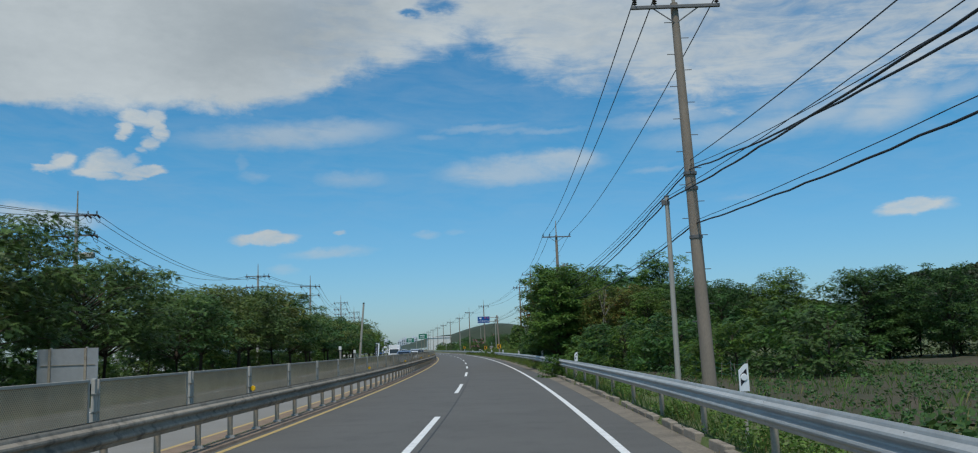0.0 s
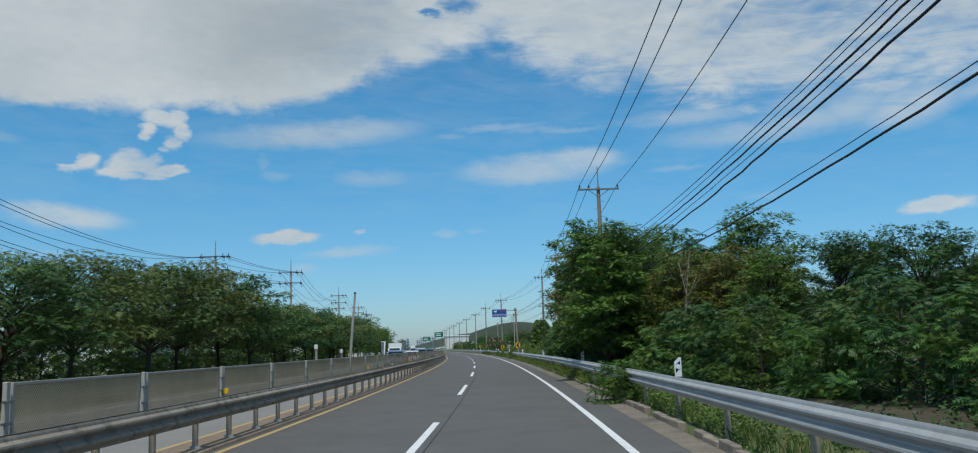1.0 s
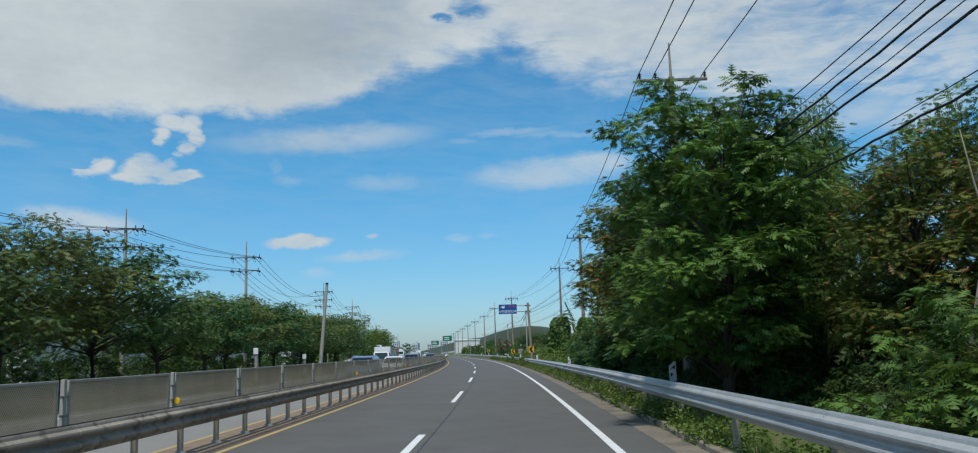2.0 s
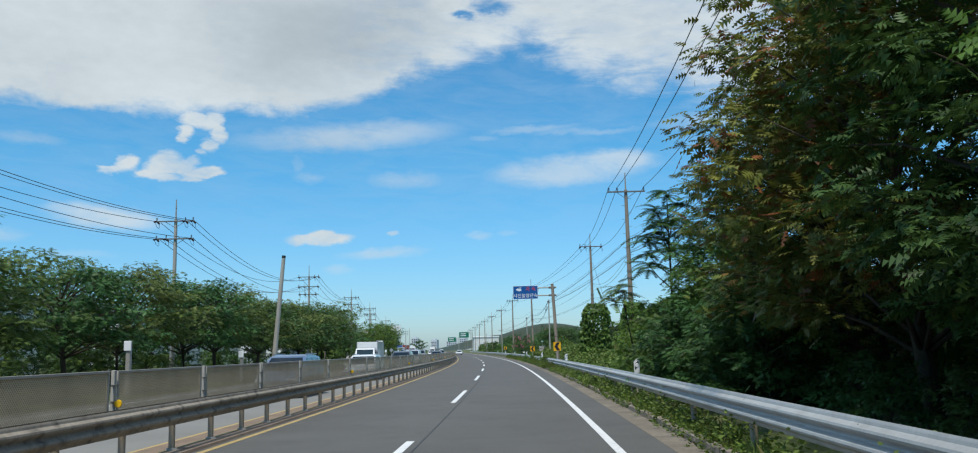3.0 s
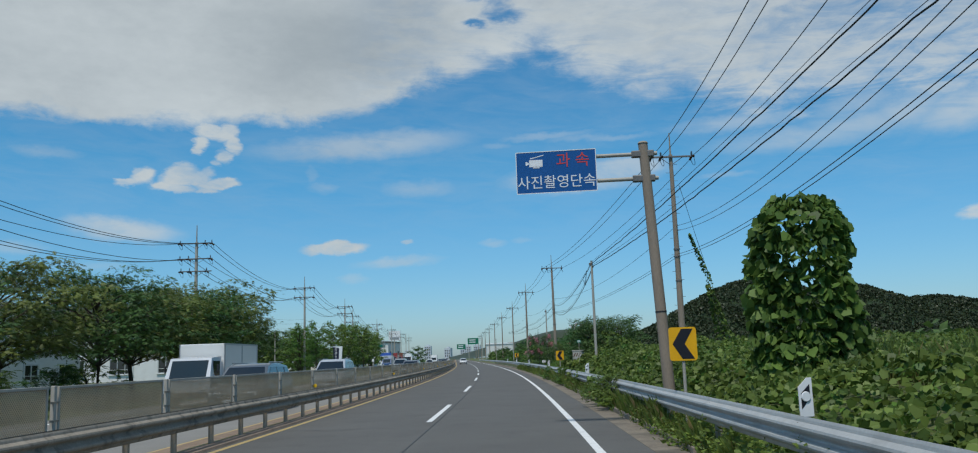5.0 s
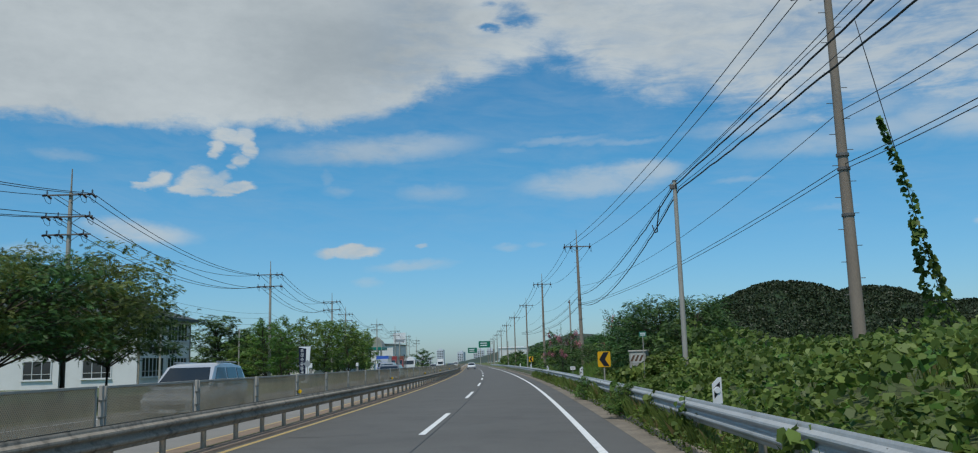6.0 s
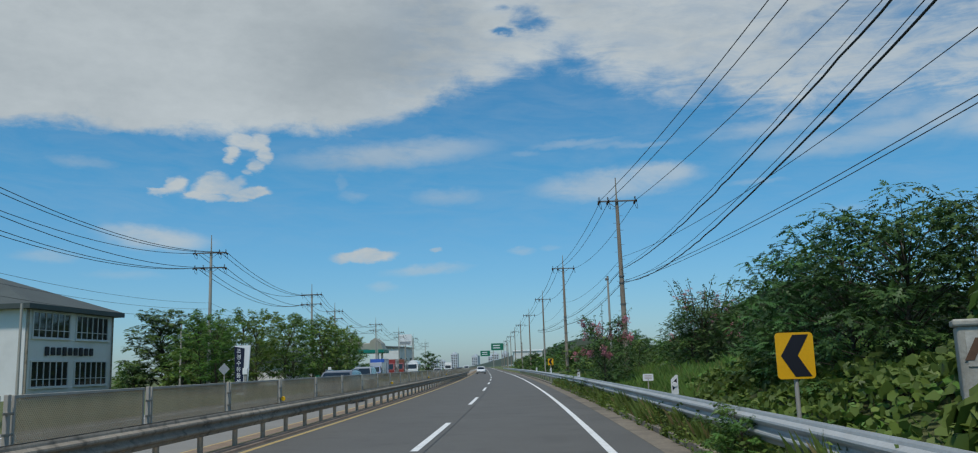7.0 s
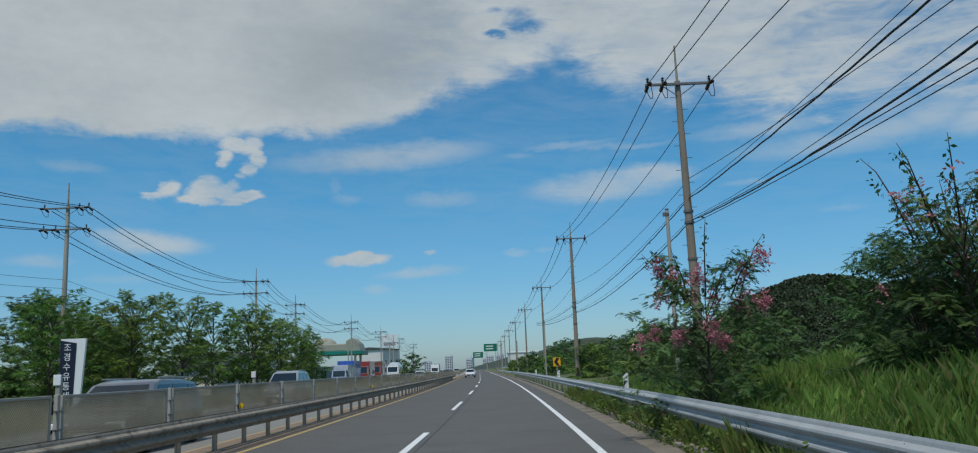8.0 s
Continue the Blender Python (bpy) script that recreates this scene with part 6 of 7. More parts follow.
for k in range(30):
    y = 225 + 9.0 * k
    p = at(y, 13 + rr.uniform(0, 10))
    plant((far_bush, back[0])[k % 2], used, p.x, p.y, 0, rr.uniform(0, 360), rr.uniform(0.7, 1.05))
for k in range(26):
    y = 300 + 12.0 * k
    p = at(y, -30 - rr.uniform(0, 25))
    plant(back[k % 2], used, p.x, p.y, 0, rr.uniform(0, 360), rr.uniform(0.6, 1.0))

p = at(360, -14.9)
plant(back[0], used, p.x, p.y, 0, 40, 0.95)

for k, (y, o, s) in enumerate(((14.0, 26.0, 0.7), (20.0, 28.0, 0.85), (27.0, 34.0, 0.95), (17.0, 33.0, 0.85), (36.0, 30.0, 0.9), (44.0, 32.0, 0.95), (30.0, 44.0, 1.2), (50.0, 40.0, 1.1))):
    p = at(y, o)
    plant(back[k % 2], used, p.x, p.y, -0.1, rr.uniform(0, 360), s)
for k, (x, y, s) in enumerate(((-52, 240, 1.0), (-56, 247, 1.1), (-50, 252, 0.9), (-60, 256, 1.15), (-54, 262, 1.0), (-58, 270, 1.1), (-66, 262, 1.2), (-50, 232, 0.75), (-57.5, 236, 0.5), (-60, 240, 0.6), (-55.5, 243, 0.5), (-63, 244, 0.6))):
    plant(back[k % 2], used, x, y, -0.1, rr.uniform(0, 360), s)
# crape myrtles in pink bloom
def myrtle(seed, height, flowers, label):
    ob = tree("crape_myrtle", seed, height, 1.8, 0.1, 34, 64, 0.2, 0.06, M_LEAF_DARK, label, "shrub", "crape myrtles", trunk=0.05, peak=0.3)
    rng = np.random.default_rng(seed + 1)
    blobs = []
    for k in range(16):
        a = 2.4 * k
        rad = 1.5 * rng.uniform(0.5, 1.1)
        blobs.append(((rad * math.cos(a), rad * math.sin(a), height * (0.45 + 0.5 * rng.random())), (0.2, 0.2, 0.26)))
    datas, cen = [], []
    for k in range(9):
        a, r0 = 2.4 * k, rng.uniform(0.4, 1.2)
        p0 = Vector((r0 * math.cos(a), r0 * math.sin(a), height * 0.72))
        p1 = p0 + Vector((math.cos(a) * 0.5, math.sin(a) * 0.5, rng.uniform(0.7, 1.5)))
        p2 = p1 + Vector((math.cos(a) * 0.25, math.sin(a) * 0.25, 0.3))
        datas.append(tube_data([p0, p0.lerp(p1, 0.5) + Vector((0, 0, 0.1)), p1, p2], [0.02, 0.016, 0.011, 0.005], 5))
        cen += [np.array(p0.lerp(p2, rng.random())) + rng.normal(size=3) * 0.06 for _ in range(26)]
    v, f = joined(datas)
    mesh_ob("shoot", v, f, M_BARK, ob, "bare arching shoots", smooth=True)["kind"] = "stuff"
    leaf_ob("shoot_leaf", leaf_data(np.array(cen), rng.normal(size=(len(cen), 3)), 0.12, rng), M_LEAF_DARK, ob)["kind"] = "stuff"
    leaf_ob("blossom", clumps(rng, blobs, flowers, 10, 0.075, 0.12), M_FLOWER, ob, "pink blossom")
    return ob


my = myrtle(121, 4.2, 460, "crape myrtle shrub with pink blossom sprays")
my_dark = myrtle(125, 4.2, 90, "dark leafy crape myrtle with bare shoots and few faded blossoms")
for pr, x, y, z, s in ((my, -7.7, 190.2, 0.1, 0.86), (my_dark, -3.4, 188.3, 0.6, 0.95), (my_dark, -2.2, 190.2, 0.6, 0.9)):
    plant(pr, used, x, y, z, rr.uniform(0, 360), s)



# ---- hills ----
def hills():
    rng = np.random.default_rng(6)

    def height(x, y):
        h = 0.0
        for cx, cy, rx, ry, a in ((108, 655, 66, 90, 47), (160, 670, 62, 90, 43.5), (218, 680, 66, 90, 34), (330, 660, 70, 110, 50), (420, 690, 120, 130, 62), (560, 800, 160, 150, 60), (58, 630, 46, 70, 22),
                                  (-25, 1500, 110, 120, 46), (-110, 1560, 90, 120, 30), (60, 1520, 90, 120, 30)):
            q = ((x - cx) / rx) ** 2 + ((y - cy) / ry) ** 2
            h = max(h, a * math.exp(-q * 0.85) - 3)
        return h

    def sheet(name, label, xs, ys, up):
        verts = [(x, y, height(x, y) - 2.6 + up(x, y)) for y in ys for x in xs]
        n = len(xs)
        faces = [(j * n + i, j * n + i + 1, (j + 1) * n + i + 1, (j + 1) * n + i) for j in range(len(ys) - 1) for i in range(n - 1)]
        tagged(mesh_ob(name, verts, faces, M_HILL, smooth=True), label, "hill", kind="structure")

    def canopy(x, y):
        u = abs(noise.noise((x * 0.13, y * 0.13, 0)))
        return 2.4 * (0.6 - u) + 1.7 * noise.noise((x * 0.38, y * 0.38, 4)) + 0.8 * noise.noise((x * 0.9, y * 0.9, 8)) - 0.6

    sheet("hill", "low hill covered with dark green woods", np.arange(-20, 330, 1.8), np.arange(470, 680, 1.8), canopy)
    sheet("hill", "wooded hill beyond the fields", np.arange(300, 800, 8.0), np.arange(440, 1000, 8.0), canopy)
    xs, ys = np.arange(-320, 220, 15.0), np.arange(1380, 1660, 20.0)
    verts = [(x, y, height(x, y) - 1) for y in ys for x in xs]
    n = len(xs)
    faces = [(j * n + i, j * n + i + 1, (j + 1) * n + i + 1, (j + 1) * n + i) for j in range(len(ys) - 1) for i in range(n - 1)]
    tagged(mesh_ob("far_hill", verts, faces, M_HILL, smooth=True), "distant wooded hill in haze", "hill", kind="structure")

    # the tree crowns of the woods, on the slopes that face the road
    cen, way, size = [], [], []
    for x0, x1, y0, y1, n, big in ((-20, 330, 505, 690, 7400, 0.72), (300, 520, 520, 720, 2000, 1.1)):
        for x, y in zip(rng.uniform(x0, x1, n), rng.uniform(y0, y1, n)):
            h = height(x, y)
            if h < 1.5:
                continue
            r = rng.uniform(2.0, 3.8) * big
            d = rng.normal(size=(28, 3)) + np.array((0, -0.3, 0.5))
            d /= np.linalg.norm(d, axis=1, keepdims=True)
            cen.append(np.array((x, y, h - 2.0 + r * 0.35)) + d * r * np.array((1, 1, 0.8)))
            way.append(rng.normal(size=(28, 3)) + d * np.array((0.3, 0.3, -0.6)))
            size.append(np.full(28, 0.52 * r))
    tagged(leaf_ob("hill_woods", leaf_data(np.concatenate(cen), np.concatenate(way), np.concatenate(size), rng, 0.85, level=0.6), M_HILL), "dark green tree crowns covering the hill", "woods", kind="stuff")


hills()
# far belt of woods on the flat, right of the road
rng = np.random.default_rng(9)
cen = []
for k in range(9000):
    y = rng.uniform(230, 560)
    o = rng.uniform(34, 300) if y > 330 else rng.uniform(60, 300)
    p = at(y, o)
    cen.append((p.x, p.y, rng.random() ** 1.5 * (2.0 + 5.0 * max(0, noise.noise((p.x * 0.03, p.y * 0.03, 7)) + 0.25))))
tagged(leaf_ob("far_scrub", leaf_data(np.array(cen), rng.normal(size=(len(cen), 3)), 1.7, rng, 0.9), M_LEAF_DARK), "scrub and low woods across the fields", "woods", kind="stuff")


# ---- white building beyond the trees ----
M_WALL = mat("white_stucco", (0.72, 0.71, 0.68), 0.85, vary=0.08, scale=0.6, fine=25, bump=0.12, stain=((0.5, 0.49, 0.45), 0.5, 0.4))
M_ROOF = mat("dark_roof_sheet", (0.07, 0.085, 0.08), 0.6, vary=0.2, scale=0.5, fine=10, bump=0.15)
M_FRAME = mat("white_window_frame", (0.6, 0.6, 0.58), 0.5, vary=0.06, scale=5, bump=0.02)
M_GLASS = glass_mat("dark_window_glass", (0.015, 0.018, 0.022))


def window(parent, m, w, h, bars):
    """A framed window with its panes, lying in the plane y = 0 of m, facing -y."""
    t, y0, y1 = 0.08, -0.08, 0.04
    outer, inner = [(-0.05, -0.04), (w + 0.05, -0.04), (w + 0.05, h + 0.04), (-0.05, h + 0.04)], [(t, t), (w - t, t), (w - t, h - t), (t, h - t)]
    verts = [(x, y, z) for y in (y0, y1) for ring in (outer, inner) for x, z in ring]
    faces = []
    for q in range(4):
        r = (q + 1) % 4
        faces += [(q, r, 4 + r, 4 + q), (8 + r, 8 + q, 12 + q, 12 + r), (q, 8 + q, 8 + r, r), (4 + r, 12 + r, 12 + q, 4 + q)]
    fr = mesh_ob("window", verts, faces, M_FRAME, parent, "window with pale bars and dark panes")
    fr.matrix_basis = m
    for k in range(1, bars):
        bm = bmesh.new()
        box(bm, (0.07, 0.1, h), Matrix.Translation((w * k / bars, -0.02, h / 2)), 0.01)
        part("bar", bm, M_FRAME, fr)
    bm = bmesh.new()
    box(bm, (w, 0.08, 0.05), Matrix.Translation((w / 2, -0.025, h * 0.3)), 0.01)
    part("bar", bm, M_FRAME, fr)
    for k in range(bars):
        bm = bmesh.new()
        box(bm, (w / bars - 0.07, 0.02, h - 0.06), Matrix.Translation((w * (k + 0.5) / bars, 0.0, h / 2)))
        part("pane", bm, M_GLASS, fr)
    bm = bmesh.new()
    box(bm, (w + 0.24, 0.2, 0.07), Matrix.Translation((w / 2, -0.06, -0.07)), 0.01)
    part("sill", bm, M_WALL, fr)
    return fr


def building():
    b = empty("white_building", Matrix.Translation((-50.5, 209.0, 0.0)) @ Matrix.Rotation(radians(3), 4, "Z"), "white two-storey building with dark windows and a dark hip roof", "building")
    bm = bmesh.new()
    box(bm, (34, 12.4, 7.3), Matrix.Translation((-17, 6.2, 3.65)), 0.04)
    part("wall", bm, M_WALL, b)
    ov, z0, z1 = 0.7, 7.25, 10.2
    pts = [(ov, -ov, z0), (ov, 12.4 + ov, z0), (-34 - ov, 12.4 + ov, z0), (-34 - ov, -ov, z0), (-7, 6.2, z1), (-28, 6.2, z1)]
    low = [(x, y, z - 0.38) for x, y, z in pts[:4]]
    faces = [(0, 1, 4), (1, 2, 5, 4), (2, 3, 5), (3, 0, 4, 5), (0, 6, 7, 1), (1, 7, 8, 2), (2, 8, 9, 3), (3, 9, 6, 0), (9, 8, 7, 6)]
    mesh_ob("roof", pts + low, faces, M_ROOF, b, "dark green-grey hip roof")
    front = Matrix.Translation((0.02, 0, 0)) @ Matrix.Rotation(radians(90), 4, "Z")
    for yy, w in ((0.8, 4.9), (6.6, 4.9)):
        for z, h in ((1.0, 2.0), (4.75, 2.0)):
            window(b, front @ Matrix.Translation((yy, 0, z)), w, h, 6)
    side = Matrix.Translation((0, -0.02, 0))
    for k in range(5):
        for z in (1.0, 4.75):
            window(b, side @ Matrix.Translation((-5.6 - 6.2 * k, 0, z)), 3.0, 1.9, 3)
    for k in range(9):
        bm = bmesh.new()
        box(bm, (0.1, 0.5, 0.62 if k % 3 else 0.7), Matrix.Translation((0.1, 2.7 + 0.78 * k, 3.75)), 0.05)
        part("sign_letter", bm, M_SIGN_BLACK, b, "dark raised sign letter")
    bm = bmesh.new()
    rod(bm, (0.12, 12.2, 0), (0.12, 12.2, 7.0), 0.07, 0.07, 8)
    part("downpipe", bm, M_STEEL_DULL, b)
    bm = bmesh.new()
    rod(bm, (0.1, 0.15, 0), (0.1, 0.15, 7.0), 0.09, 0.09, 8)
    part("downpipe", bm, M_STEEL_DULL, b)


building()


def plain_house(x, y, w, d, h, roof, rot, label, wall=None, floors=2, roofmat=None):
    b = empty("house", Matrix.Translation((x, y, 0)) @ Matrix.Rotation(rot, 4, "Z"), label, "building", "houses behind the trees")
    bm = bmesh.new()
    box(bm, (w, d, h), Matrix.Translation((0, 0, h / 2)), 0.03)
    part("wall", bm, wall or M_WALL, b)
    o = 0.4
    pts = [(-w / 2 - o, -d / 2 - o, h), (w / 2 + o, -d / 2 - o, h), (w / 2 + o, d / 2 + o, h), (-w / 2 - o, d / 2 + o, h), (-w / 2 - o, 0, h + roof), (w / 2 + o, 0, h + roof)]
    low = [(p[0], p[1], p[2] - 0.2) for p in pts[:4]]
    mesh_ob("roof", pts + low, [(0, 1, 5, 4), (2, 3, 4, 5), (1, 2, 5), (3, 0, 4), (0, 6, 7, 1), (1, 7, 8, 2), (2, 8, 9, 3), (3, 9, 6, 0), (9, 8, 7, 6)], roofmat or M_ROOF, b)
    n = max(2, int(w / 3.2))
    for fl in range(floors):
        for k in range(n):
            window(b, Matrix.Translation((-w / 2 + w * (k + 0.5) / n - 0.7, -d / 2 - 0.02, 1.0 + 2.9 * fl)), 1.4, 1.2, 2)
    return b


M_BROWNROOF = mat("brown_roof_tile", (0.16, 0.09, 0.07), 0.8, vary=0.2, scale=1.5, fine=12, bump=0.3)
plain_house(-36.0, 46.0, 9, 8, 3.0, 1.6, radians(70), "low grey house with a brown tiled roof behind trees", floors=1, roofmat=M_BROWNROOF)
plain_house(-46.0, 120.0, 22, 10, 6.0, 1.0, radians(85), "long white building glimpsed between the trees")
plain_house(-50.0, 160.0, 24, 10, 6.2, 1.0, radians(82), "white building glimpsed between the trees")
plain_house(-47.1, 250.0, 3.5, 4, 2.8, 0.4, radians(80), "small grey shed between planted trees", floors=1)

# banner of the tree nursery
b = empty("banner_sign", Matrix.Translation((-32.9, 207.7, 0.0)) @ Matrix.Rotation(radians(6), 4, "Z"), "tall navy banner sign with white vertical lettering in a white frame", "sign")
part("frame", poly_plate([(-0.3, 0.0), (0.38, 0.0), (0.62, 3.5), (-0.5, 3.5)], 0.14, 0.0), M_SIGN_WHITE, b, "white slanted frame")
part("panel", poly_plate([(-0.4, 0.3), (0.12, 0.3), (0.22, 3.3), (-0.5, 3.44)], 0.02, -0.03), mat("banner_navy", (0.012, 0.016, 0.04), 0.5, vary=0.1, scale=3, bump=0.02), b, "dark navy panel")
for k, ch in enumerate("조경수유통센터"):
    lettering("lettering", ch, 0.38, Matrix.Translation((-0.17, -0.04, 3.1 - 0.42 * k)) @ FACE, M_SIGN_WHITE, b, "white character")
d = empty("diamond_sign", Matrix.Translation((-28.2, 195.0, 0.0)), "grey back of a diamond road sign on a post", "road sign")
bm = bmesh.new()
rod(bm, (0, 0.03, 0), (0, 0.03, 2.0), 0.03, 0.03, 8)
part("post", bm, M_POLE_PALE, d)
part("plate", poly_plate([(0, 1.5), (0.32, 1.82), (0, 2.14), (-0.32, 1.82)], 0.015, -0.01), M_SIGN_BACK, d)
for y, o, z in ((99.5, -14.4, 2.35), (206, -15.5, 1.9), (232, -15.2, 1.9), (116.0, -14.6, 1.9)):
    p = at(y, o)
    m = empty("marker_post", Matrix.Translation((p.x, p.y, 0)), "pale concrete post with a small white plate beyond the far lane", "post", "marker posts")
    bm = bmesh.new()
    box(bm, (0.2, 0.2, z), Matrix.Translation((0, 0, z / 2)), 0.03)
    part("post", bm, M_CONCRETE, m)
    bm = bmesh.new()
    box(bm, (0.32, 0.05, 0.42), Matrix.Translation((0, -0.13, z - 0.2)), 0.02)
    part("plate", bm, M_SIGN_WHITE, m)

# ---- vehicles ----
M_TYRE = mat("tyre_rubber", (0.02, 0.02, 0.02), 0.85, vary=0.2, scale=8, bump=0.1)
M_RIM = mat("alloy_rim", (0.45, 0.45, 0.46), 0.35, metal=0.8, vary=0.1, scale=6, bump=0.0)
M_CARGLASS = glass_mat("car_glass", (0.012, 0.016, 0.02))
M_LAMP = mat("lamp_clear", (0.75, 0.75, 0.72), 0.15, vary=0.05, scale=10, bump=0.0)
M_TAIL = mat("lamp_red", (0.45, 0.02, 0.02), 0.25, vary=0.05, scale=10, bump=0.0)
M_BLACKTRIM = mat("black_trim", (0.03, 0.03, 0.032), 0.6, vary=0.1, scale=6, bump=0.02)
PAINT = {}


def paint(name, color):
    if name not in PAINT:
        m = mat("paint_" + name, color, 0.28, vary=0.03, scale=2, bump=0.0, spec=0.6)
        m.node_tree.nodes["Principled BSDF"].inputs["Coat Weight"].default_value = 0.6
        PAINT[name] = m
    return PAINT[name]


def loft(sections):
    """Skin over rings of equal length."""
    verts, faces, n = [], [], len(sections[0])
    for s in sections:
        verts += s
    for k in range(len(sections) - 1):
        for j in range(n):
            a, b2 = k * n + j, k * n + (j + 1) % n
            faces.append((a, b2, b2 + n, a + n))
    faces.append(tuple(range(n))[::-1])
    faces.append(tuple(range((len(sections) - 1) * n, len(sections) * n)))
    return verts, faces


def shell(name, v, f, material, parent, soft):
    """A skin with softened edges."""
    bm = bmesh.new()
    vs = [bm.verts.new(p) for p in v]
    for q in f:
        bm.faces.new([vs[i] for i in q])
    sharp = [e for e in bm.edges if e.calc_face_angle(0.0) > 0.35]
    bmesh.ops.bevel(bm, geom=sharp, offset=soft, segments=2, affect="EDGES", profile=0.5)
    return part(name, bm, material, parent, smooth=True)


def wheel(parent, x, y, r):
    bm = bmesh.new()
    s = 1 if x > 0 else -1
    rod(bm, (x - s * 0.22, y, r), (x, y, r), r, r * 0.97, 24)
    t = part("wheel", bm, M_TYRE, parent, "black tyre")
    bm = bmesh.new()
    rod(bm, (x - s * 0.02, y, r), (x + s * 0.012, y, r), r * 0.66, r * 0.6, 20)
    rod(bm, (x + s * 0.01, y, r), (x + s * 0.03, y, r), r * 0.16, r * 0.12, 12)
    part("rim", bm, M_RIM, t)


def car(x, y, rot, color, paintname, label, length=4.6, width=1.86, height=1.66, group="cars"):
    """A passenger car, nose to -y before it is turned."""
    c = empty("car", Matrix.Translation((x, y, 0.0)) @ Matrix.Rotation(rot, 4, "Z"), label, "car", group)
    p, L, W, H = paint(paintname, color), length, width / 2, height
    hb = H * 0.58
    # body: rings across the car, nose to tail
    rings = []
    for t, zl, zh, w in ((0.0, 0.42, hb * 0.72, 0.78), (0.03, 0.3, hb * 0.86, 0.9), (0.1, 0.25, hb * 0.93, 0.98), (0.25, 0.24, hb * 0.99, 1.0), (0.5, 0.24, hb * 1.02, 1.0), (0.8, 0.24, hb * 1.05, 1.0),
                         (0.94, 0.28, hb * 1.04, 0.97), (0.985, 0.34, hb * 0.98, 0.9), (1.0, 0.45, hb * 0.9, 0.82)):
        yy, ww = -L / 2 + L * t, W * w
        rings.append([(-ww * 0.93, yy, zl), (-ww, yy, zl + 0.18), (-ww, yy, zh - 0.12), (-ww * 0.93, yy, zh), (ww * 0.93, yy, zh), (ww, yy, zh - 0.12), (ww, yy, zl + 0.18), (ww * 0.93, yy, zl)])
    v, f = loft(rings)
    shell("body", v, f, p, c, 0.09)
    lo = hb * 0.97
    cab = []
    for t, z, w in ((0.2, lo + 0.03, 0.9), (0.37, H * 0.95, 0.77), (0.48, H, 0.75), (0.76, H * 0.99, 0.75), (0.92, H * 0.95, 0.74), (0.99, lo + 0.05, 0.86)):
        yy, ww = -L / 2 + L * t, W * w
        cab.append([(-W * 0.93, yy, lo), (-ww, yy, z - 0.03), (-ww * 0.88, yy, z), (ww * 0.88, yy, z), (ww, yy, z - 0.03), (W * 0.93, yy, lo)])
    v, f = loft(cab)
    shell("cabin", v, f, p, c, 0.05)

    def pane(name, pts, label):
        """Glass over a flat quarter of the cabin, a little proud of it."""
        a, b, d = Vector(pts[0]), Vector(pts[1]), Vector(pts[-1])
        n = (b - a).cross(d - a).normalized()
        if n.dot(Vector((pts[0][0], pts[0][1], 0.3))) < 0:
            n = -n
        k = len(pts)
        verts = [Vector(q) - n * 0.03 for q in pts] + [Vector(q) + n * 0.012 for q in pts]
        faces = [tuple(range(k)), tuple(range(2 * k - 1, k - 1, -1))] + [(i, (i + 1) % k, k + (i + 1) % k, k + i) for i in range(k)]
        mesh_ob(name, verts, faces, M_CARGLASS, c, label)

    def side_at(t, u):
        """A point of the cabin's flank, u from sill to roof."""
        return (W * (0.93 - 0.175 * u), -L / 2 + L * t, lo + (H * 0.965 - lo) * u)

    def slope(t, ta, za, tb, zb):
        """y and z on the sloping glass between two rings of the cabin."""
        return -L / 2 + L * t, za + (zb - za) * (t - ta) / (tb - ta)

    for name, label, low, high, w0, w1 in (("windscreen", "dark tinted windscreen", slope(0.222, 0.2, lo + 0.03, 0.37, H * 0.95), slope(0.357, 0.2, lo + 0.03, 0.37, H * 0.95), 0.83, 0.66),
                                           ("rear_window", "dark rear window", slope(0.98, 0.99, lo + 0.05, 0.92, H * 0.95), slope(0.928, 0.99, lo + 0.05, 0.92, H * 0.95), 0.76, 0.62)):
        pane(name, [(-W * w0, *low), (W * w0, *low), (W * w1, *high), (-W * w1, *high)], label)
    for s in (-1, 1):
        for quad in (((0.29, 0.1), (0.555, 0.1), (0.555, 0.88), (0.41, 0.88)), ((0.58, 0.1), (0.77, 0.1), (0.77, 0.88), (0.58, 0.88)), ((0.795, 0.12), (0.92, 0.2), (0.895, 0.84), (0.795, 0.86))):
            pts = [side_at(t, u) for t, u in quad]
            pane("side_window", [(s * x, y, z) for x, y, z in pts], "dark tinted side window")
        bm = bmesh.new()
        box(bm, (0.2, 0.12, 0.14), Matrix.Translation((s * (W + 0.09), -L / 2 + L * 0.31, hb + 0.06)), 0.03)
        part("mirror", bm, p, c)
        for yy in (-L * 0.3, L * 0.3):
            wheel(c, s * (W + 0.005), yy, 0.34)
        bm = bmesh.new()
        box(bm, (0.42, 0.1, 0.16), Matrix.Translation((s * W * 0.62, -L / 2 + 0.075, hb * 0.7)), 0.03)
        part("headlight", bm, M_LAMP, c, "clear headlight")
        bm = bmesh.new()
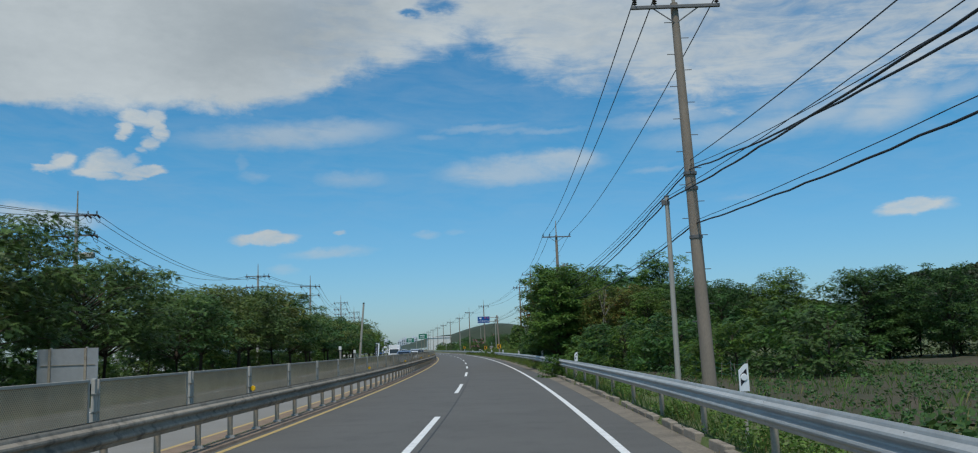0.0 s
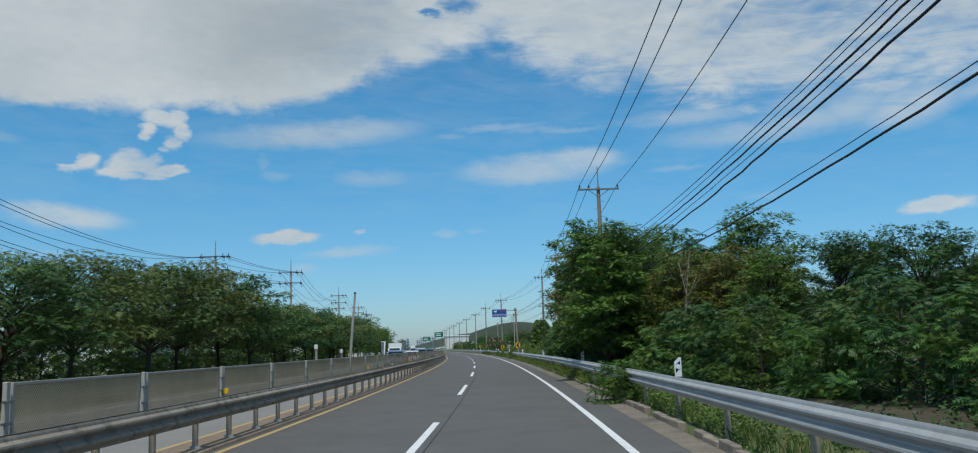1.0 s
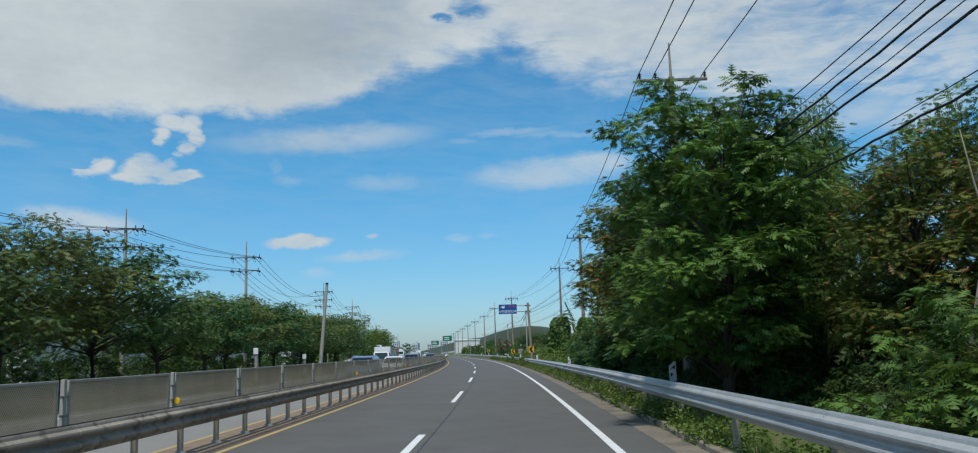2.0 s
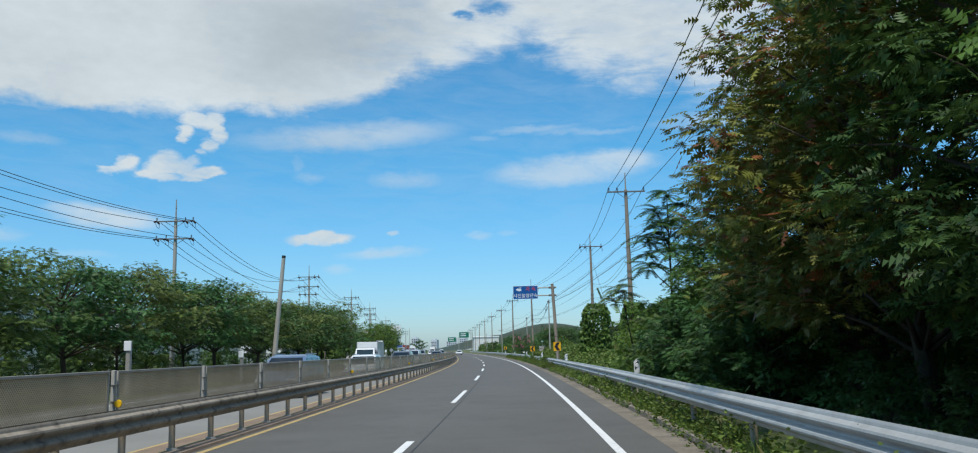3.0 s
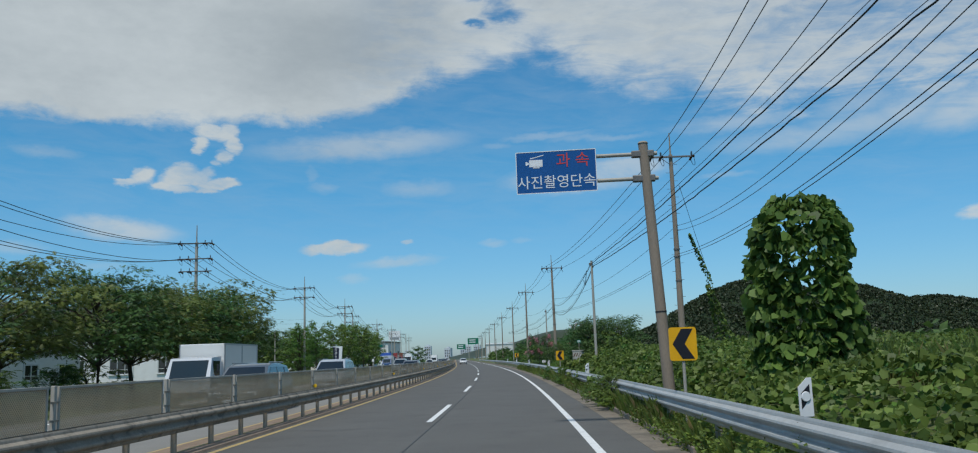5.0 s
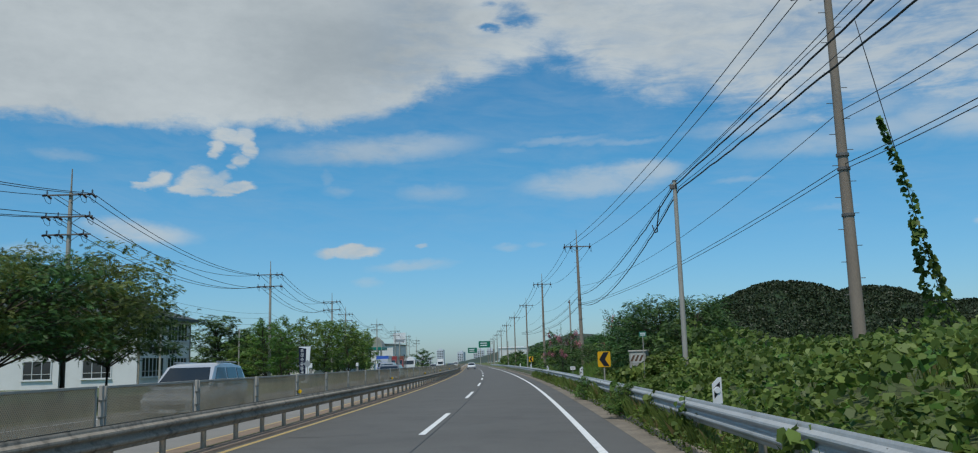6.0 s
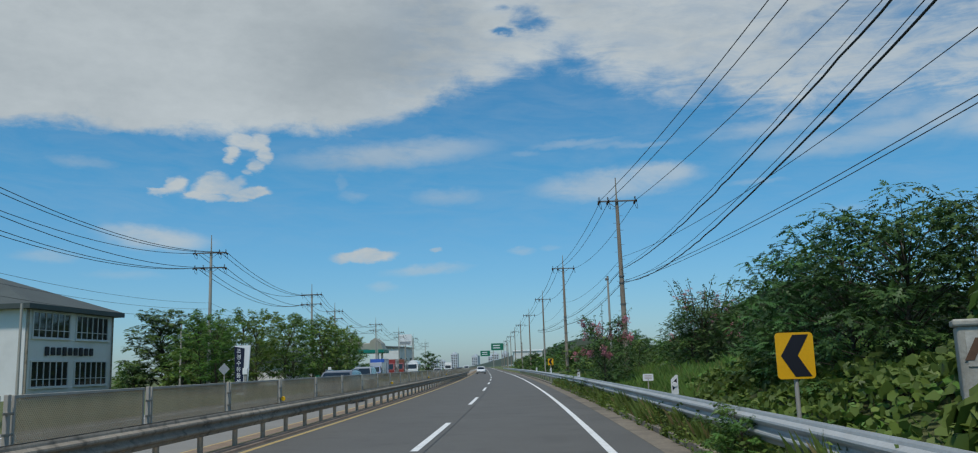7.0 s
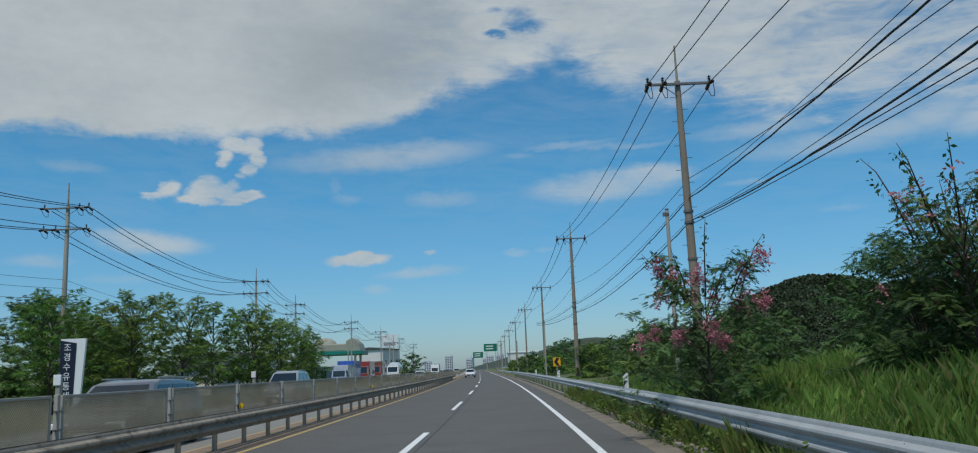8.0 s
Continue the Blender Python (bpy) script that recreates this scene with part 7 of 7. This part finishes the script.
        box(bm, (0.3, 0.08, 0.22), Matrix.Translation((s * W * 0.66, L / 2 - 0.02, hb * 0.82)), 0.02)
        part("tail_light", bm, M_TAIL, c, "red tail light")
        bm = bmesh.new()
        rod(bm, (s * W * 0.7, -L * 0.06, H + 0.03), (s * W * 0.7, L * 0.34, H + 0.015), 0.02, 0.02, 6)
        part("roof_rail", bm, M_RIM, c)
    bm = bmesh.new()
    box(bm, (W * 1.1, 0.06, 0.2), Matrix.Translation((0, -L / 2 + 0.03, hb * 0.55)), 0.02)
    grille = part("grille", bm, M_BLACKTRIM, c)
    for k in range(3):
        bm = bmesh.new()
        box(bm, (W * 1.0, 0.03, 0.032), Matrix.Translation((0, -L / 2 - 0.005, hb * 0.55 - 0.06 + 0.06 * k)), 0.008)
        part("grille_bar", bm, M_RIM, grille, "chrome bar")
    bm = bmesh.new()
    box(bm, (0.5, 0.02, 0.11), Matrix.Translation((0, -L / 2 - 0.01, 0.46)))
    part("number_plate", bm, M_SIGN_WHITE, c, "plain white number plate")
    bm = bmesh.new()
    box(bm, (0.5, 0.02, 0.11), Matrix.Translation((0, L / 2 + 0.012, hb * 0.72)))
    part("number_plate", bm, M_SIGN_WHITE, c, "plain white number plate")
    bm = bmesh.new()
    box(bm, (W * 1.8, 0.1, 0.16), Matrix.Translation((0, L / 2 - 0.02, 0.36)), 0.02)
    part("bumper", bm, M_BLACKTRIM, c)
    return c


def on_road(y, off):
    p = at(y, off)
    return p.x, p.y, turn(y)


for y, off, col, nm, label, hh in ((97.4, -6.9, (0.12, 0.17, 0.26), "blue_grey", "blue-grey SUV with roof rails on the far carriageway", 1.62),
                                   (115.0, -6.8, (0.75, 0.75, 0.74), "white", "white car on the far carriageway", 1.5),
                                   (154.5, -7.6, (0.42, 0.44, 0.47), "pale_silver", "silver minivan on the far carriageway behind the fence", 1.78),
                                   (136.4, -6.9, (0.1, 0.11, 0.12), "dark_grey", "dark grey SUV on the far carriageway behind the fence", 1.66),
                                   (192.5, -6.7, (0.13, 0.13, 0.14), "graphite", "graphite SUV with roof rails on the far carriageway", 1.56),
                                   (222.0, -10.4, (0.3, 0.31, 0.32), "silver", "silver minivan on the far carriageway", 1.8),
                                   (318.0, -10.2, (0.75, 0.75, 0.74), "white", "white car on the far carriageway", 1.5),
                                   (352.0, -7.0, (0.1, 0.11, 0.12), "dark_grey", "dark car on the far carriageway", 1.5),
                                   (392.0, -10.3, (0.4, 0.41, 0.42), "silver", "silver car on the far carriageway", 1.5),
                                   (430.0, -7.0, (0.75, 0.75, 0.74), "white", "white van on the far carriageway", 1.9),
                                   (470.0, -10.2, (0.1, 0.11, 0.12), "dark_grey", "dark car on the far carriageway", 1.5)):
    x, yy, w = on_road(y, off)
    car(x, yy, w, col, nm, label, height=hh)
x, yy, w = on_road(326.0, -1.75)
car(x, yy, w + math.pi + math.pi, (0.75, 0.75, 0.74), "white", "white hatchback car ahead in the inner lane", 4.3, 1.82, 1.5)


def box_truck(x, y, rot, boxcol, name, cabcol, cabname, label, length=5.2, top=2.5, tank=False):
    """A lorry, nose to -y before it is turned."""
    t = empty("truck", Matrix.Translation((x, y, 0)) @ Matrix.Rotation(rot, 4, "Z"), label, "truck", "trucks")
    L, W = length, 0.95 if top < 3 else 1.2
    bm = bmesh.new()
    if tank:
        rod(bm, (0, -L / 2 + 1.9, 1.1 + (top - 1.1) / 2), (0, L / 2, 1.1 + (top - 1.1) / 2), (top - 1.0) / 2, (top - 1.0) / 2, 24)
    else:
        box(bm, (2 * W, L - 1.7, top - 0.85), Matrix.Translation((0, 0.85, 0.85 + (top - 0.85) / 2)), 0.03)
    bx = part("cargo_box", bm, paint(name, boxcol), t)
    if not tank:
        bm = bmesh.new()
        for z in (0.88, top - 0.03):
            for s in (-1, 1):
                box(bm, (0.05, L - 1.66, 0.07), Matrix.Translation((s * W, 0.85, z)))
        for s in (-1, 1):
            for yy in (-L / 2 + 1.72, 0.85, L / 2 - 0.02):
                box(bm, (0.05, 0.06, top - 0.86), Matrix.Translation((s * W, yy, 0.85 + (top - 0.85) / 2)))
        part("edge_trim", bm, M_RIM, bx)
    k = top / 2.5
    prof = [(-L / 2, 0.45), (-L / 2, 1.05 * k), (-L / 2 + 0.45, 1.92 * k), (-L / 2 + 1.6, 1.98 * k), (-L / 2 + 1.6, 0.45)]
    v, f = loft([[(s * W * (0.97 if z < 1.5 else 0.88), yy, z) for yy, z in prof] for s in (-1, 1)])
    cab = mesh_ob("cab", v, f, paint(cabname, cabcol), t)
    bm = bmesh.new()
    d = Vector((0, 0.45, 0.87 * k)).normalized()
    m = Matrix.Translation((0, -L / 2 + 0.215, 1.48 * k)) @ Matrix.Rotation(-math.atan2(0.45, 0.87 * k), 4, "X")
    box(bm, (1.55 * W, 0.02, 0.78 * k), m, 0.01)
    for s in (-1, 1):
        box(bm, (0.03, 0.75, 0.6 * k), Matrix.Translation((s * W * 0.93, -L / 2 + 0.9, 1.5 * k)), 0.01)
    part("glass", bm, M_CARGLASS, cab, "dark windscreen and side windows")
    bm = bmesh.new()
    box(bm, (1.6 * W, L - 0.4, 0.2), Matrix.Translation((0, 0, 0.62)), 0.02)
    part("chassis", bm, M_BLACKTRIM, t)
    for s in (-1, 1):
        for yy in ((-L / 2 + 0.85, L / 2 - 1.1) if L < 7 else (-L / 2 + 1.0, L / 2 - 1.3, L / 2 - 2.5)):
            wheel(t, s * W * 0.96, yy, 0.33 * min(1.5, k * 1.05))
        bm = bmesh.new()
        box(bm, (0.3, 0.04, 0.16), Matrix.Translation((s * W * 0.68, -L / 2 - 0.015, 0.78)), 0.01)
        part("headlight", bm, M_LAMP, cab)
        bm = bmesh.new()
        box(bm, (0.06, 0.1, 0.3), Matrix.Translation((s * (W + 0.12), -L / 2 + 0.5, 1.5 * k)), 0.02)
        part("mirror", bm, M_BLACKTRIM, cab)
    bm = bmesh.new()
    box(bm, (1.9 * W, 0.08, 0.22), Matrix.Translation((0, -L / 2 - 0.02, 0.5)), 0.02)
    part("bumper", bm, M_BLACKTRIM, cab)
    return t


WHITE, GREYW = (0.75, 0.75, 0.73), (0.5, 0.5, 0.5)
x, yy, w = on_road(143.5, -10.7)
box_truck(x, yy, w, WHITE, "white_box", (0.55, 0.57, 0.6), "pale_blue", "small white box truck on the far carriageway", 6.4, 2.55)
for y, o, bc, bn, cc, cn, lab, ln, tp, tk in ((296, -19, (0.04, 0.11, 0.42), "blue", WHITE, "white", "blue box truck parked near the filling station", 8, 3.3, False),
                                              (309, -18.5, (0.3, 0.05, 0.04), "red", (0.28, 0.05, 0.04), "red_cab", "red box truck parked near the filling station", 8, 3.3, False),
                                              (322, -18.0, (0.2, 0.08, 0.05), "rust", (0.25, 0.06, 0.05), "red_cab", "rust-red container truck on the roadside", 9, 3.4, False),
                                              (338, -16.5, WHITE, "white_tank", WHITE, "white", "white tanker truck on the roadside", 9, 3.3, True),
                                              (372, -10.4, WHITE, "white_box", WHITE, "white", "white truck on the far carriageway", 6, 2.8, False),
                                              (282, -17.5, (0.55, 0.57, 0.6), "pale_blue", (0.05, 0.12, 0.3), "blue_cab", "pale flatbed truck parked beside the road", 7, 2.6, False)):
    x, yy, w = on_road(y, o)
    box_truck(x, yy, w, bc, bn, cc, cn, lab, ln, tp, tk)


# ---- filling station ----
def station():
    p = Vector((-66.8, 350.0, 0))
    s = empty("filling_station", Matrix.Translation(p) @ Matrix.Rotation(turn(345), 4, "Z"), "filling station canopy with a green edge and a beige dome", "building")
    green = mat("station_green", (0.01, 0.2, 0.15), 0.45, vary=0.08, scale=1, bump=0.02)
    beige = mat("dome_beige", (0.36, 0.34, 0.27), 0.6, vary=0.12, scale=0.6, fine=8, bump=0.05)
    bm = bmesh.new()
    box(bm, (13.0, 11.0, 0.75), Matrix.Translation((0, 0, 5.8)), 0.05)
    part("canopy", bm, green, s, "green canopy edge")
    bm = bmesh.new()
    box(bm, (9.6, 9.0, 1.6), Matrix.Translation((-0.6, 0, 6.95)), 0.2)
    part("attic", bm, beige, s)
    bm = bmesh.new()
    bmesh.ops.create_uvsphere(bm, u_segments=24, v_segments=12, radius=2.6, matrix=Matrix.Translation((-1.6, -2, 7.2)) @ Matrix.Diagonal((1, 1, 0.75, 1)))
    part("dome", bm, beige, s, "beige dome", True)
    v, f = loft([[(3.0, yy, 6.2), (3.2, yy, 8.2), (4.4, yy, 8.9), (5.6, yy, 7.8), (6.2, yy, 6.2)] for yy in (-4.6, 4.6)])
    mesh_ob("vault", v, f, beige, s)
    for x in (-5, 5):
        for y in (-4, 4):
            bm = bmesh.new()
            box(bm, (0.45, 0.45, 5.5), Matrix.Translation((x, y, 2.75)), 0.03)
            part("column", bm, M_WALL, s)
    bm = bmesh.new()
    box(bm, (9, 5, 3.2), Matrix.Translation((-6, 8, 1.6)), 0.05)
    part("kiosk", bm, M_WALL, s, "white kiosk")
    bm = bmesh.new()
    box(bm, (6.5, 0.05, 1.6), Matrix.Translation((-6, 5.48, 1.5)))
    part("kiosk_window", bm, M_GLASS, s)
    for x in (-3, 0.5, 4):
        bm = bmesh.new()
        box(bm, (0.9, 0.6, 1.9), Matrix.Translation((x, -1, 0.95)), 0.05)
        part("pump", bm, M_SIGN_WHITE, s, "white fuel pump")
    bm = bmesh.new()
    box(bm, (5.0, 2.0, 1.9), Matrix.Translation((-7.5, -5, 0.95)), 0.1)
    part("tank_cover", bm, green, s)


station()
plain_house(-76.0, 322.0, 14, 9, 5.0, 1.2, radians(75), "pale building beside the filling station")
plain_house(at(430, -32).x, 430, 12, 9, 8.5, 0.6, radians(80), "green and white roadside building with a roof board", floors=2)
p = at(420, -26)
s = empty("billboard", Matrix.Translation((p.x, p.y, 0)) @ Matrix.Rotation(turn(420), 4, "Z"), "pale roadside billboard on a tall post", "billboard")
bm = bmesh.new()
rod(bm, (0, 0, 0), (0, 0, 9.5), 0.25, 0.2, 10)
part("post", bm, M_POLE_PALE, s)
b = part("board", board(4.2, 3.6, 0.1, 0.3, -0.15, 10.5), M_SIGN_WHITE, s)
bm = bmesh.new()
box(bm, (3.4, 0.02, 0.9), Matrix.Translation((0, -0.17, 9.6)))
part("writing", bm, M_SIGN_BACK, b, "grey band of writing")

# ---- distant town ----
M_TOWER = mat("pale_tower", (0.55, 0.58, 0.62), 0.8, vary=0.06, scale=0.05, fine=1.0, bump=0.0)
rt = random.Random(3)
for k in range(9):
    x, y = -345 + 25 * k + rt.uniform(-8, 8), 1720 + rt.uniform(0, 160)
    h = rt.uniform(14, 27)
    t = empty("apartment_tower", Matrix.Translation((x, y, 0)) @ Matrix.Rotation(rt.uniform(-0.3, 0.3), 4, "Z"), "pale distant apartment tower in haze", "building", "apartment towers")
    bm = bmesh.new()
    box(bm, (13, 11, h), Matrix.Translation((0, 0, h / 2)))
    part("wall", bm, M_TOWER, t)
    for c in range(3):
        bm = bmesh.new()
        for fl in range(int(h / 3.2)):
            box(bm, (2.6, 0.2, 1.4), Matrix.Translation((-4 + 4 * c, -5.55, 2 + 3.1 * fl)))
        ob = part("window_column", bm, M_GLASS, t)
        ob["kind"] = "stuff"
    bm = bmesh.new()
    box(bm, (5, 5, 2.5), Matrix.Translation((0, 0, h + 1.2)))
    part("roof_house", bm, M_TOWER, t)
p = at(760, 30)
w = empty("warehouse", Matrix.Translation((p.x, p.y, 0)) @ Matrix.Rotation(turn(700), 4, "Z"), "long white warehouse roof far beside the road", "building")
bm = bmesh.new()
box(bm, (20, 25, 11), Matrix.Translation((0, 0, 5.5)), 0.2)
part("wall", bm, M_WALL, w)
bm = bmesh.new()
box(bm, (21, 26, 1.0), Matrix.Translation((0, 0, 11.4)), 0.2)
part("roof", bm, M_SIGN_WHITE, w)


# ---- bare garden plot behind the rail ----
offs, ys = [7.6 + 0.55 * k for k in range(36)], spaced(13, 40, 0.9)
verts = [at(y, o, bank(o, y) + 0.02 + 0.06 * noise.noise((o * 0.7, y * 0.7, 2)) + (0.05 if j % 2 else 0.0)) for i, y in enumerate(ys) for j, o in enumerate(offs)]
faces = [(i * 36 + j, i * 36 + j + 1, (i + 1) * 36 + j + 1, (i + 1) * 36 + j) for i in range(len(ys) - 1) for j in range(35)]
tagged(mesh_ob("garden_soil", verts, faces, M_GARDEN, smooth=True), "bare brown soil of a garden plot", "soil", kind="structure")
# ---- garden net on stakes behind the rail ----
g = empty("garden_fence", Matrix(), "pale garden stakes with sagging green strings", "fence")
rng = random.Random(8)
ends = []
for k in range(15):
    y = 25.5 + 1.1 * k
    p = at(y, 9.0 + 0.05 * k + rng.uniform(-0.1, 0.1), bank(9.0, y) - 0.05)
    t = p + Vector((rng.uniform(-0.06, 0.06), rng.uniform(-0.06, 0.06), rng.uniform(0.6, 0.85)))
    bm = bmesh.new()
    rod(bm, p, t, 0.014, 0.012, 7)
    part("stake", bm, M_KERB, g)
    ends.append((p, t))
for u in (0.45, 0.7, 0.93):
    for (p, t), (q, r) in zip(ends, ends[1:]):
        a0, a1 = p.lerp(t, u), q.lerp(r, u)
        v, f = tube_data([a0, a0.lerp(a1, 0.5) - Vector((0, 0, 0.05)), a1], [0.006, 0.006, 0.006], 4)
        mesh_ob("string", v, f, M_SIGN_GREEN, g)
